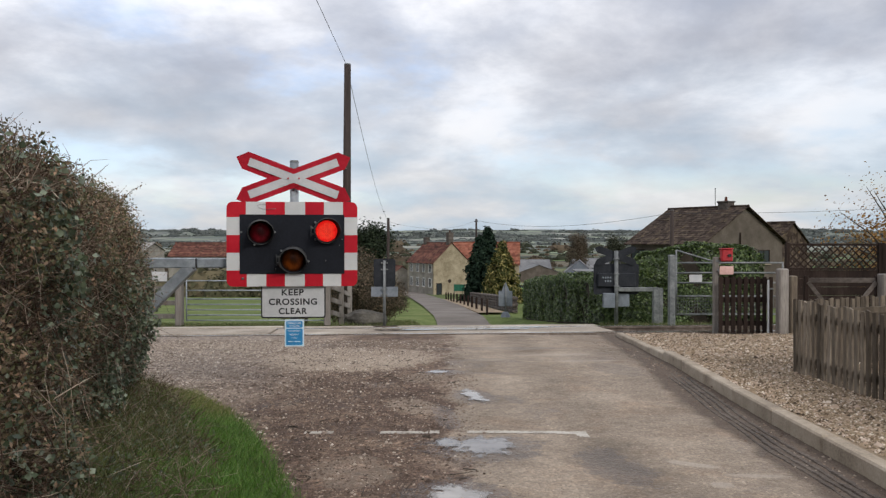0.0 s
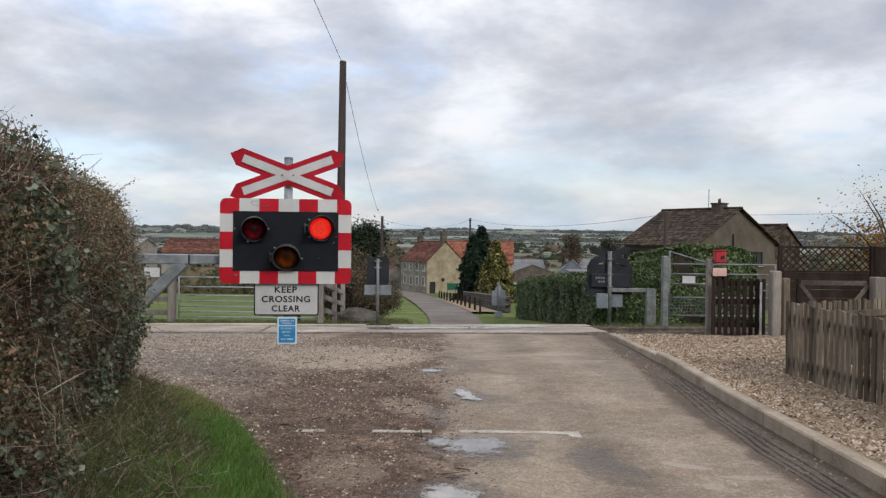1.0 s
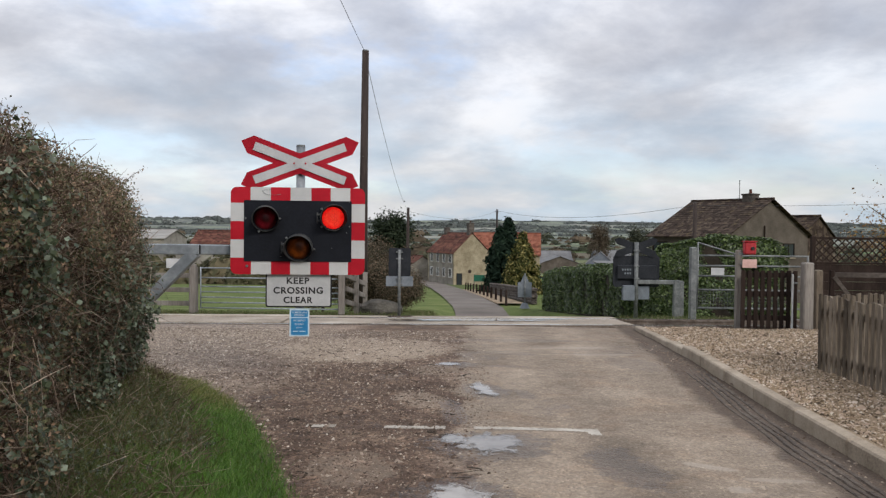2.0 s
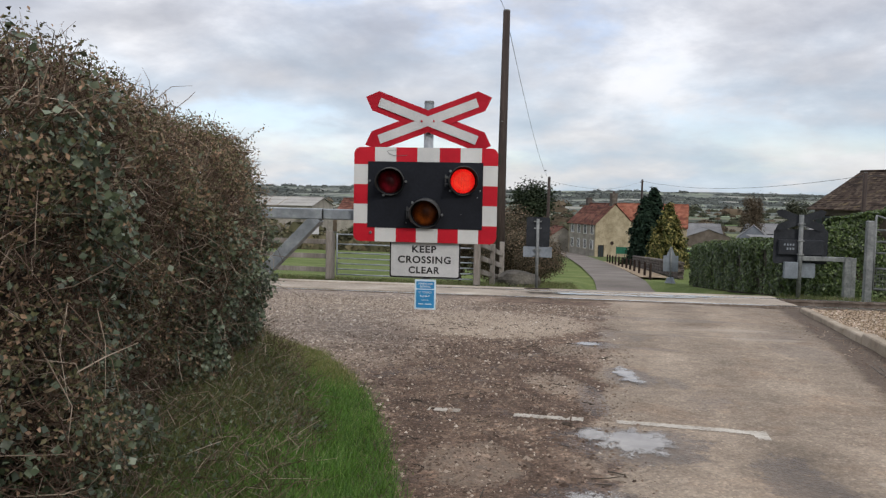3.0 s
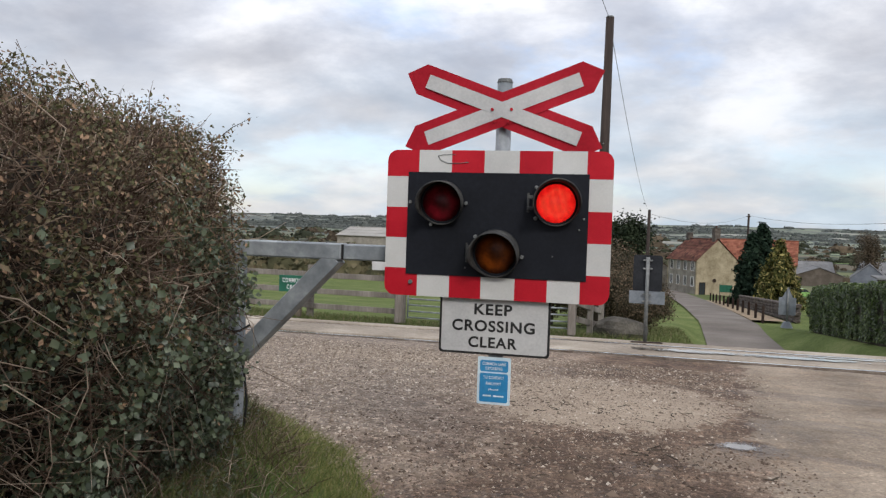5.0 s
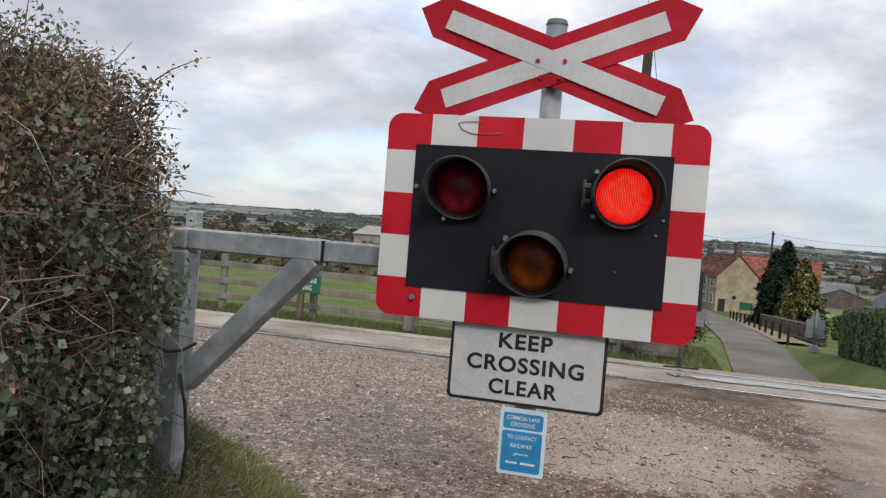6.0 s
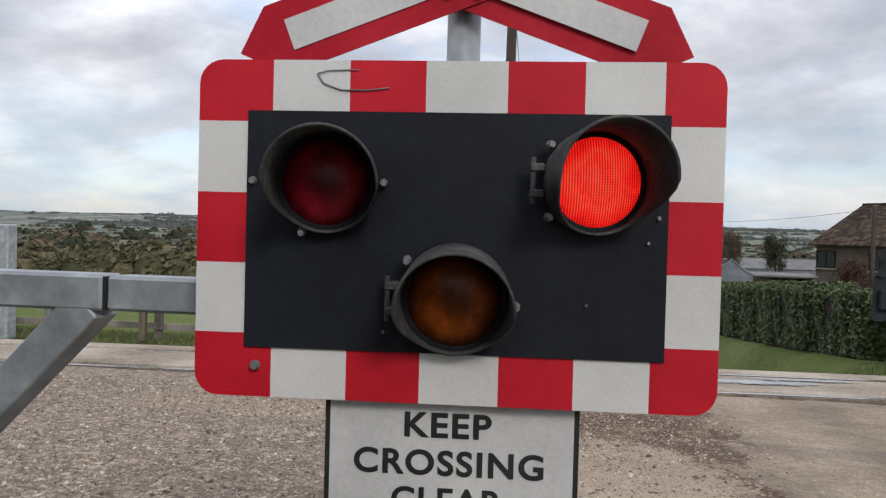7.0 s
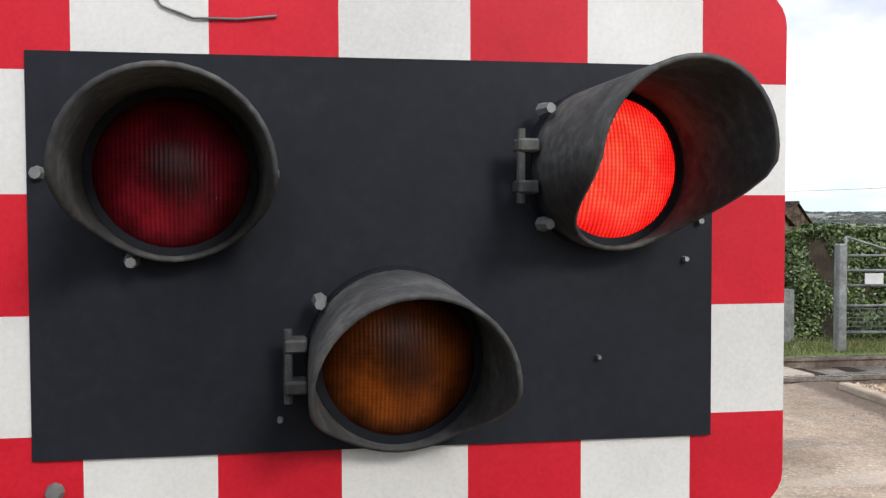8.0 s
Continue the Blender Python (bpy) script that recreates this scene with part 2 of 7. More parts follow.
    col = n.mix(tarmac_mask, col, n.mix(1.0, col, track, "MULTIPLY"))
    # a dirty band along the kerb, and dark damp stains
    band = n.math("ADD", sep.outputs["X"], n.math("ADD", n.math("MULTIPLY", n.math("SUBTRACT", mid, 0.5), 0.28), n.math("MULTIPLY", n.math("SUBTRACT", rag, 0.5), 0.22)))
    band = n.math("SUBTRACT", band, n.math("MULTIPLY", n.math("MAXIMUM", n.math("SUBTRACT", sep.outputs["Y"], 7.8), 0.0), 0.085))
    near_kerb = n.ramp(n.math("MULTIPLY", band, 0.25), [(0.552, g3(0)), (0.585, g3(0.92))], True)
    col = n.mix(near_kerb, col, n.ramp(n.math("ADD", n.math("MULTIPLY", fine, 0.6), n.math("MULTIPLY", rag, 0.4)), [(0.3, (0.062, 0.043, 0.031)), (0.55, (0.108, 0.079, 0.058)), (0.7, (0.18, 0.135, 0.1))]))
    damp = n.ramp(n.noise(pos, 0.8, 7, 0.68, 0.8), [(0.56, g3(0)), (0.64, g3(0.6))])
    for args in ((1.18, 5.5, 0.24, 0.5, 10, 0.7), (0.33, 7.9, 0.24, 0.42, 12, 0.75), (0.3, 6.0, 0.5, 0.4, 0, 0.8), (0.05, 9.35, 0.32, 0.22, 0, 0.75), (0.1, 4.85, 0.35, 0.4, 0, 0.8),
                 (0.05, 7.0, 0.13, 0.5, 8, 0.7), (0.7, 7.75, 0.09, 0.22, 10, 0.55), (0.62, 9.3, 0.28, 0.08, 0, 0.5), (1.9, 10.6, 0.5, 0.5, 0, 0.35), (0.9, 11.9, 1.3, 0.22, 2, 0.45), (2.1, 9.6, 0.3, 0.6, 10, 0.4)):
        damp = n.math("MAXIMUM", damp, blot(*args))
    col = n.mix(damp, col, n.mix(1.0, col, (0.5, 0.47, 0.46), "MULTIPLY"))
    # old scars of paint and pale slurry
    scar = blot(1.72, 5.58, 0.2, 0.055, -28, 0.55, 0.8)
    for args in ((2.05, 5.3, 0.22, 0.04, -5, 0.4), (1.75, 5.1, 0.08, 0.07, 0, 0.45), (1.55, 11.0, 0.6, 0.14, 8, 0.35), (1.85, 10.3, 0.5, 0.1, 8, 0.3)):
        scar = n.math("MAXIMUM", scar, blot(*args))
    col = n.mix(scar, col, (0.44, 0.38, 0.31))
    rough = n.ramp(damp, [(0.0, g3(0.88)), (0.8, g3(0.42))])
    h = n.math("ADD", n.math("MULTIPLY", fine, 0.6), n.math("MULTIPLY", n.ramp(speck.outputs["Distance"], [(0, g3(1)), (0.6, g3(0))]), 0.6))
    n.p.inputs["Specular IOR Level"].default_value = 0.3
    n.bump(n.math("ADD", h, n.math("MULTIPLY", cobble.outputs["Distance"], -0.8)), 0.65, 0.016)
    return n.done(col, rough)


def land_material():
    n = Nodes("fields")
    pos = n.where()
    cells = n.add("ShaderNodeTexVoronoi", Scale=0.0095)
    warp = n.add("ShaderNodeMapping")
    warp.inputs["Scale"].default_value = (1.0, 0.62, 0.0)
    n.link(pos, warp.inputs["Vector"])
    n.link(warp.outputs[0], cells.inputs["Vector"])
    tone = n.add("ShaderNodeSeparateColor")
    n.link(cells.outputs["Color"], tone.inputs[0])
    crop = n.ramp(tone.outputs[0], [(0.0, (0.07, 0.09, 0.045)), (0.25, (0.11, 0.155, 0.06)), (0.5, (0.18, 0.165, 0.11)), (0.72, (0.13, 0.11, 0.085)), (1.0, (0.15, 0.22, 0.09))])
    edge = n.add("ShaderNodeTexVoronoi", Scale=0.0095)
    edge.feature = "DISTANCE_TO_EDGE"
    n.link(warp.outputs[0], edge.inputs["Vector"])
    ragged = n.math("ADD", edge.outputs["Distance"], n.math("MULTIPLY", n.noise(pos, 0.02, 5, 0.7), 0.09))
    hedges = n.ramp(ragged, [(0.075, g3(1)), (0.12, g3(0))])
    far = n.mix(hedges, crop, (0.03, 0.036, 0.03))
    woods = n.ramp(n.noise(pos, 0.0035, 6, 0.65), [(0.52, g3(0)), (0.57, g3(0.85))])
    far = n.mix(woods, far, n.ramp(n.noise(pos, 0.05, 4, 0.7), [(0.35, (0.025, 0.032, 0.028)), (0.65, (0.065, 0.066, 0.055))]))
    sep = n.add("ShaderNodeSeparateXYZ")
    n.link(pos, sep.inputs[0])
    # hills on the skyline: pasture, scrub and woods, haze mixed into their colours
    hazy_downs = n.ramp(tone.outputs[1], [(0.0, (0.12, 0.14, 0.12)), (0.3, (0.2, 0.225, 0.17)), (0.65, (0.16, 0.18, 0.15)), (0.85, (0.23, 0.235, 0.2)), (1.0, (0.3, 0.3, 0.26))])
    hazy_downs = n.mix(hedges, hazy_downs, (0.1, 0.112, 0.108))
    hazy_downs = n.mix(woods, hazy_downs, (0.11, 0.122, 0.12))
    far = n.mix(n.ramp(n.math("MULTIPLY", sep.outputs["Y"], 0.0004), [(0.3, g3(0)), (0.75, g3(1))]), far, hazy_downs)
    # close to the crossing: grass
    near = n.ramp(n.math("ADD", n.math("MULTIPLY", n.noise(pos, 0.35, 5, 0.6), 0.5), n.math("MULTIPLY", n.noise(pos, 9, 4, 0.7), 0.5)),
                  [(0.34, (0.06, 0.082, 0.026)), (0.5, (0.112, 0.145, 0.046)), (0.66, (0.19, 0.205, 0.085))])
    away = n.ramp(n.math("MULTIPLY", sep.outputs["Y"], 0.001), [(0.10, g3(0)), (0.16, g3(1))])
    col = n.mix(away, near, far)
    n.p.inputs["Specular IOR Level"].default_value = 0.05
    n.bump(n.noise(pos, 14, 4, 0.7), 0.5, 0.03)
    return n.done(col, 0.9)


M_ROAD = road_material()
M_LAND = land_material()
M_LANE = worn("lane_tarmac", (0.105, 0.09, 0.077), (0.16, 0.14, 0.122), (0.225, 0.2, 0.175), 0.25, 18, 0.9, spec=0.15)
M_DECK = worn("crossing_concrete", (0.15, 0.12, 0.092), (0.32, 0.272, 0.217), (0.49, 0.435, 0.362), 0.7, 24, 0.85, bump=0.4, spec=0.25)
M_KERB = worn("kerb_concrete", (0.19, 0.152, 0.11), (0.325, 0.268, 0.2), (0.43, 0.365, 0.285), 3, 60, 0.88, bump=0.4, vary=0.12)
M_GRAVELBED = worn("gravel_bed", (0.1400, 0.1018, 0.0612), (0.2590, 0.1935, 0.1224), (0.3640, 0.2852, 0.1868), 1.2, 45, 0.9, bump=0.9, dist=0.02)
M_BALLAST = worn("ballast", (0.05, 0.043, 0.036), (0.12, 0.105, 0.09), (0.22, 0.2, 0.175), 2, 20, 0.9, bump=0.9, dist=0.03)
M_VERGE = worn("verge_soil", (0.045, 0.055, 0.02), (0.085, 0.115, 0.036), (0.14, 0.15, 0.06), 1.5, 30, 0.95, bump=0.6)
M_PALING = worn("weathered_wood", (0.055, 0.044, 0.033), (0.135, 0.11, 0.083), (0.26, 0.22, 0.172), 2.5, 45, 0.9, stretch=(1, 1, 0.12), bump=0.5, vary=0.7, spec=0.1)
M_OLDWOOD = worn("old_brown_timber", (0.04, 0.033, 0.028), (0.085, 0.072, 0.062), (0.15, 0.13, 0.113), 2.5, 45, 0.9, stretch=(0.3, 1, 0.5), bump=0.5, vary=0.3, spec=0.1)
M_GREYWOOD = worn("silvered_wood", (0.1, 0.087, 0.075), (0.185, 0.165, 0.145), (0.29, 0.265, 0.235), 2.5, 45, 0.9, stretch=(1, 1, 0.12), bump=0.5, vary=0.2, spec=0.1)
M_BROWNWOOD = worn("stained_wood", (0.013, 0.009, 0.0075), (0.027, 0.018, 0.0145), (0.05, 0.036, 0.029), 2.5, 45, 0.85, stretch=(1, 1, 0.12), bump=0.4, vary=0.2, spec=0.1)
M_POLEWOOD = worn("creosoted_pole", (0.016, 0.011, 0.009), (0.035, 0.024, 0.02), (0.07, 0.052, 0.044), 3, 40, 0.8, stretch=(1, 1, 0.08), bump=0.5)
M_STEEL = worn("galvanised_steel", (0.16, 0.18, 0.195), (0.27, 0.295, 0.313), (0.43, 0.46, 0.478), 5, 14, 0.5, 0.3, bump=0.08)
M_STEELDARK = worn("weathered_grey_steel", (0.1, 0.106, 0.105), (0.16, 0.168, 0.166), (0.245, 0.252, 0.245), 5, 20, 0.6, 0.3, bump=0.1)
M_RAIL = worn("rail_steel", (0.10, 0.075, 0.055), (0.2, 0.16, 0.13), (0.33, 0.29, 0.25), 4, 30, 0.5, 0.6)
M_RAILTOP = worn("polished_rail_head", (0.5, 0.5, 0.5), (0.62, 0.62, 0.61), (0.75, 0.75, 0.74), 3, 30, 0.22, 1.0, bump=0.05)
M_RED = worn("red_reflective_sheet", (0.33, 0.007, 0.016), (0.41, 0.01, 0.021), (0.48, 0.016, 0.028), 4, 160, 0.5, bump=0.06, dist=0.001, spec=0.15)
M_REDDULL = worn("faded_red_sheet", (0.27, 0.006, 0.014), (0.34, 0.009, 0.02), (0.4, 0.016, 0.03), 4, 60, 0.55, bump=0.06, dist=0.001, spec=0.12)
M_WHITE = worn("white_reflective_sheet", (0.43, 0.43, 0.42), (0.5, 0.5, 0.485), (0.56, 0.56, 0.545), 3, 160, 0.5, bump=0.08, dist=0.001, spec=0.2)
M_SIGNWHITE = worn("grey_white_sign_face", (0.37, 0.37, 0.37), (0.45, 0.45, 0.445), (0.52, 0.52, 0.51), 4, 80, 0.5, bump=0.04, dist=0.001, spec=0.2)
M_BLACK = worn("black_backing_board", (0.0065, 0.0072, 0.0098), (0.0093, 0.0106, 0.0147), (0.0137, 0.0157, 0.0214), 3, 50, 0.6, bump=0.06, dist=0.001, spec=0.14)
M_HOOD = worn("weathered_black_hood", (0.019, 0.0195, 0.02), (0.043, 0.044, 0.045), (0.098, 0.099, 0.09), 9, 60, 0.65, bump=0.15, dist=0.002, spec=0.25)
M_BLUE = worn("blue_sign_panel", (0.02, 0.17, 0.36), (0.026, 0.21, 0.43), (0.04, 0.26, 0.5), 6, 60, 0.45, bump=0.03)
M_PALEBLUE = worn("pale_blue_plate", (0.45, 0.56, 0.62), (0.55, 0.66, 0.72), (0.62, 0.72, 0.77), 6, 60, 0.45, bump=0.03)
M_GREEN = worn("green_sign_face", (0.008, 0.075, 0.045), (0.012, 0.10, 0.06), (0.02, 0.13, 0.08), 4, 50, 0.5, bump=0.03)
M_INK = worn("black_lettering", (0.008, 0.008, 0.008), (0.014, 0.014, 0.014), (0.022, 0.022, 0.022), 8, 60, 0.5, bump=0.03)
M_WHITEINK = worn("white_lettering", (0.6, 0.62, 0.62), (0.7, 0.72, 0.72), (0.8, 0.8, 0.8), 8, 60, 0.5, bump=0.03)
M_DARKSIGN = worn("dark_sign_back", (0.013, 0.014, 0.017), (0.021, 0.023, 0.027), (0.034, 0.037, 0.042), 3, 30, 0.6, bump=0.05, spec=0.15)
M_GREYSIGN = worn("grey_sign_back", (0.12, 0.135, 0.15), (0.17, 0.19, 0.21), (0.23, 0.25, 0.275), 3, 30, 0.55, bump=0.05, spec=0.2)
M_REDBOX = worn("red_painted_box", (0.22, 0.012, 0.016), (0.34, 0.018, 0.024), (0.45, 0.03, 0.036), 8, 40, 0.5, bump=0.1)
M_PINK = worn("faded_pink_notice", (0.46, 0.27, 0.23), (0.58, 0.36, 0.31), (0.66, 0.45, 0.4), 6, 40, 0.6, bump=0.05)
M_LINE = worn("worn_white_line", (0.1720, 0.1475, 0.1185), (0.4300, 0.3919, 0.3350), (0.5848, 0.5478, 0.4820), 6, 45, 0.85, bump=0.3, spec=0.1)
M_STONE = worn("pale_stone", (0.18, 0.148, 0.095), (0.3, 0.252, 0.17), (0.41, 0.352, 0.25), 0.9, 8, 0.9, bump=0.4, dist=0.02, spec=0.1)
M_SIDESTONE = worn("grey_stone", (0.16, 0.145, 0.12), (0.25, 0.23, 0.195), (0.36, 0.335, 0.29), 0.9, 8, 0.9, bump=0.4, dist=0.02)
M_ROCK = worn("mossy_rock", (0.03, 0.027, 0.022), (0.075, 0.068, 0.056), (0.14, 0.128, 0.105), 4, 30, 0.92, bump=0.6, dist=0.01)
M_DRYSTONE = worn("dark_stone_wall", (0.04, 0.033, 0.028), (0.085, 0.07, 0.06), (0.15, 0.13, 0.11), 2.5, 12, 0.92, bump=0.6, dist=0.02, vary=0.4)
M_TILE = tiles("clay_roof_tiles", (0.05, 0.023, 0.018), (0.105, 0.042, 0.031), (0.165, 0.075, 0.054), 2.2)
M_ORANGETILE = tiles("orange_roof_tiles", (0.13, 0.045, 0.03), (0.19, 0.07, 0.045), (0.25, 0.105, 0.07), 2.2)
M_BROWNTILE = tiles("brown_concrete_tiles", (0.022, 0.0155, 0.0125), (0.05, 0.035, 0.027), (0.1, 0.076, 0.056))
M_RENDER = worn("brown_render", (0.07, 0.058, 0.046), (0.105, 0.088, 0.072), (0.15, 0.128, 0.105), 0.8, 14, 0.92, bump=0.4, spec=0.1)
M_SHEDROOF = worn("grey_sheet_roof", (0.10, 0.10, 0.10), (0.15, 0.15, 0.15), (0.21, 0.21, 0.21), 0.4, 5, 0.8)
M_SHEDWALL = worn("slate_blue_cladding", (0.09, 0.1, 0.12), (0.14, 0.155, 0.18), (0.2, 0.215, 0.24), 0.5, 6, 0.8)
M_PALEROOF = worn("pale_fibre_roof", (0.2356, 0.2255, 0.2081), (0.2973, 0.2860, 0.2614), (0.3534, 0.3410, 0.3148), 0.3, 5, 0.8)
M_PANE = Nodes("window_pane").done((0.03, 0.036, 0.042), 0.08)
M_FRAMEWHITE = worn("white_frame_paint", (0.55, 0.55, 0.53), (0.68, 0.68, 0.66), (0.78, 0.78, 0.76), 4, 40, 0.5, bump=0.05)
M_CABLE = Nodes("black_cable").done((0.012, 0.012, 0.012), 0.6)
M_WIRE = Nodes("overhead_wire").done((0.05, 0.05, 0.055), 0.7)
M_BARK = worn("bark", (0.03, 0.024, 0.018), (0.06, 0.05, 0.038), (0.1, 0.085, 0.066), 4, 30, 0.95, bump=0.6)
M_TWIG = leafy("twigs", [(0.0, (0.06, 0.038, 0.028)), (0.5, (0.175, 0.12, 0.09)), (0.82, (0.33, 0.25, 0.19)), (1.0, (0.58, 0.48, 0.38))], 0.85, 0.1)
M_IVY = leafy("ivy_leaves", [(0.0, (0.036, 0.05, 0.029)), (0.5, (0.082, 0.107, 0.058)), (0.85, (0.155, 0.19, 0.115)), (1.0, (0.26, 0.3, 0.21))], 0.42, 0.48)
M_HEDGELEAF = leafy("hedge_leaves", [(0.0, (0.064, 0.058, 0.035)), (0.35, (0.135, 0.136, 0.06)), (0.6, (0.19, 0.155, 0.095)), (0.85, (0.265, 0.175, 0.115)), (1.0, (0.42, 0.275, 0.175))], 0.6, 0.2)
M_LAUREL = leafy("laurel_leaves", [(0.0, (0.026, 0.043, 0.013)), (0.5, (0.068, 0.108, 0.03)), (0.85, (0.13, 0.19, 0.055)), (1.0, (0.26, 0.33, 0.12))], 0.35, 0.5)
M_SHADECORE = worn("hedge_inner_shade", (0.014, 0.011, 0.008), (0.03, 0.023, 0.016), (0.055, 0.042, 0.03), 4, 40, 0.95, bump=0.5)
M_GRASS = leafy("grass_blades", [(0.0, (0.04, 0.088, 0.014)), (0.5, (0.09, 0.195, 0.03)), (0.85, (0.155, 0.3, 0.05)), (1.0, (0.26, 0.3, 0.11))], 0.5, 0.3)
M_ROUGHGRASS = leafy("rough_grass_blades", [(0.0, (0.06, 0.085, 0.025)), (0.5, (0.115, 0.145, 0.045)), (0.8, (0.17, 0.165, 0.075)), (1.0, (0.26, 0.22, 0.13))], 0.6, 0.2)
M_PALEGRASS = leafy("pale_grass_blades", [(0.0, (0.09, 0.12, 0.03)), (0.5, (0.17, 0.2, 0.055)), (0.85, (0.26, 0.26, 0.09)), (1.0, (0.36, 0.31, 0.16))], 0.6, 0.25)
M_DRYGRASS = leafy("dry_grass", [(0.0, (0.05, 0.075, 0.022)), (0.5, (0.098, 0.122, 0.04)), (0.85, (0.16, 0.155, 0.062)), (1.0, (0.25, 0.2, 0.11))], 0.7, 0.2)
M_DARKCONIFER = leafy("dark_conifer_sprays", [(0.0, (0.006, 0.016, 0.009)), (0.5, (0.014, 0.032, 0.018)), (1.0, (0.035, 0.06, 0.036))], 0.7, 0.15)
M_GOLDCONIFER = leafy("golden_conifer_sprays", [(0.0, (0.03, 0.042, 0.014)), (0.45, (0.085, 0.095, 0.028)), (0.78, (0.24, 0.21, 0.065)), (1.0, (0.5, 0.42, 0.17))], 0.7, 0.15)
M_FARLEAF = leafy("far_tree_leaves", [(0.0, (0.034, 0.04, 0.026)), (0.5, (0.06, 0.068, 0.043)), (1.0, (0.11, 0.108, 0.068))], 0.8, 0.1)
M_EVERGREEN = leafy("evergreen_leaves", [(0.0, (0.012, 0.02, 0.01)), (0.5, (0.025, 0.038, 0.018)), (1.0, (0.05, 0.064, 0.033))], 0.7, 0.15)
M_BELT = leafy("hedgerow_leaves", [(0.0, (0.07, 0.07, 0.04)), (0.5, (0.12, 0.115, 0.064)), (1.0, (0.19, 0.16, 0.095))], 0.8, 0.1)
# leaf tones lifted towards grey to carry the haze of distance
M_HAZYWOOD = leafy("hazy_wood_leaves", [(0.0, (0.1, 0.115, 0.11)), (0.5, (0.125, 0.14, 0.13)), (1.0, (0.16, 0.17, 0.155))], 0.9, 0.05)
M_AUTUMN = leafy("autumn_leaves", [(0.0, (0.16, 0.07, 0.02)), (0.5, (0.32, 0.16, 0.04)), (1.0, (0.42, 0.28, 0.12))], 0.7, 0.15)
M_BROWNLEAF = leafy("brown_tree_leaves", [(0.0, (0.0675, 0.0540, 0.0378)), (0.5, (0.1215, 0.0945, 0.0648)), (1.0, (0.1890, 0.1485, 0.1013))], 0.8, 0.1)
M_RUSSET = leafy("russet_shrub_leaves", [(0.0, (0.035, 0.018, 0.014)), (0.5, (0.075, 0.036, 0.027)), (1.0, (0.13, 0.07, 0.05))], 0.75, 0.1)
M_SCRUB = leafy("scrub_leaves", [(0.0, (0.03, 0.027, 0.017)), (0.4, (0.075, 0.066, 0.04)), (0.75, (0.135, 0.1, 0.066)), (1.0, (0.26, 0.19, 0.13))], 0.75, 0.15)
M_PEBBLE = leafy("pale_pebbles", [(0.0, (0.06, 0.042, 0.026)), (0.25, (0.2, 0.14, 0.085)), (0.55, (0.43, 0.32, 0.205)), (0.8, (0.56, 0.42, 0.32)), (1.0, (0.8, 0.71, 0.58))], 0.85, 0.2)
M_STONECHIP = leafy("grey_stone_chips", [(0.0, (0.1, 0.075, 0.056)), (0.5, (0.28, 0.219, 0.167)), (0.85, (0.4950, 0.4124, 0.3248)), (1.0, (0.7151, 0.6344, 0.5379))], 0.85, 0.2)
M_GRIT = leafy("brown_grit", [(0.0, (0.075, 0.052, 0.038)), (0.4, (0.15, 0.106, 0.078)), (0.8, (0.26, 0.19, 0.14)), (1.0, (0.45, 0.37, 0.29))], 0.85, 0.2)


def puddle_material():
    n = Nodes("puddle_water")
    n.p.inputs["Specular IOR Level"].default_value = 1.0
    pos = n.where()
    n.bump(n.noise(pos, 9, 3), 0.03, 0.01)
    ln = n.add("ShaderNodeVectorMath")
    ln.operation = "LENGTH"
    n.link(n.where(True), ln.inputs[0])
    broken = n.math("ADD", n.math("MULTIPLY", n.noise(pos, 6, 6, 0.7), 2.0), n.math("MULTIPLY", n.noise(pos, 60, 3, 0.7), 1.1))
    d = n.math("ADD", ln.outputs["Value"], n.math("SUBTRACT", broken, 1.5))
    alpha = n.ramp(n.math("MULTIPLY", d, 0.5), [(0.24, g3(1)), (0.42, g3(0.0))], True)
    n.link(alpha, n.p.inputs["Alpha"])
    return n.done(n.ramp(n.noise(pos, 5), [(0.35, (0.15, 0.135, 0.12)), (0.65, (0.27, 0.25, 0.225))]), 0.03)


M_PUDDLE = puddle_material()


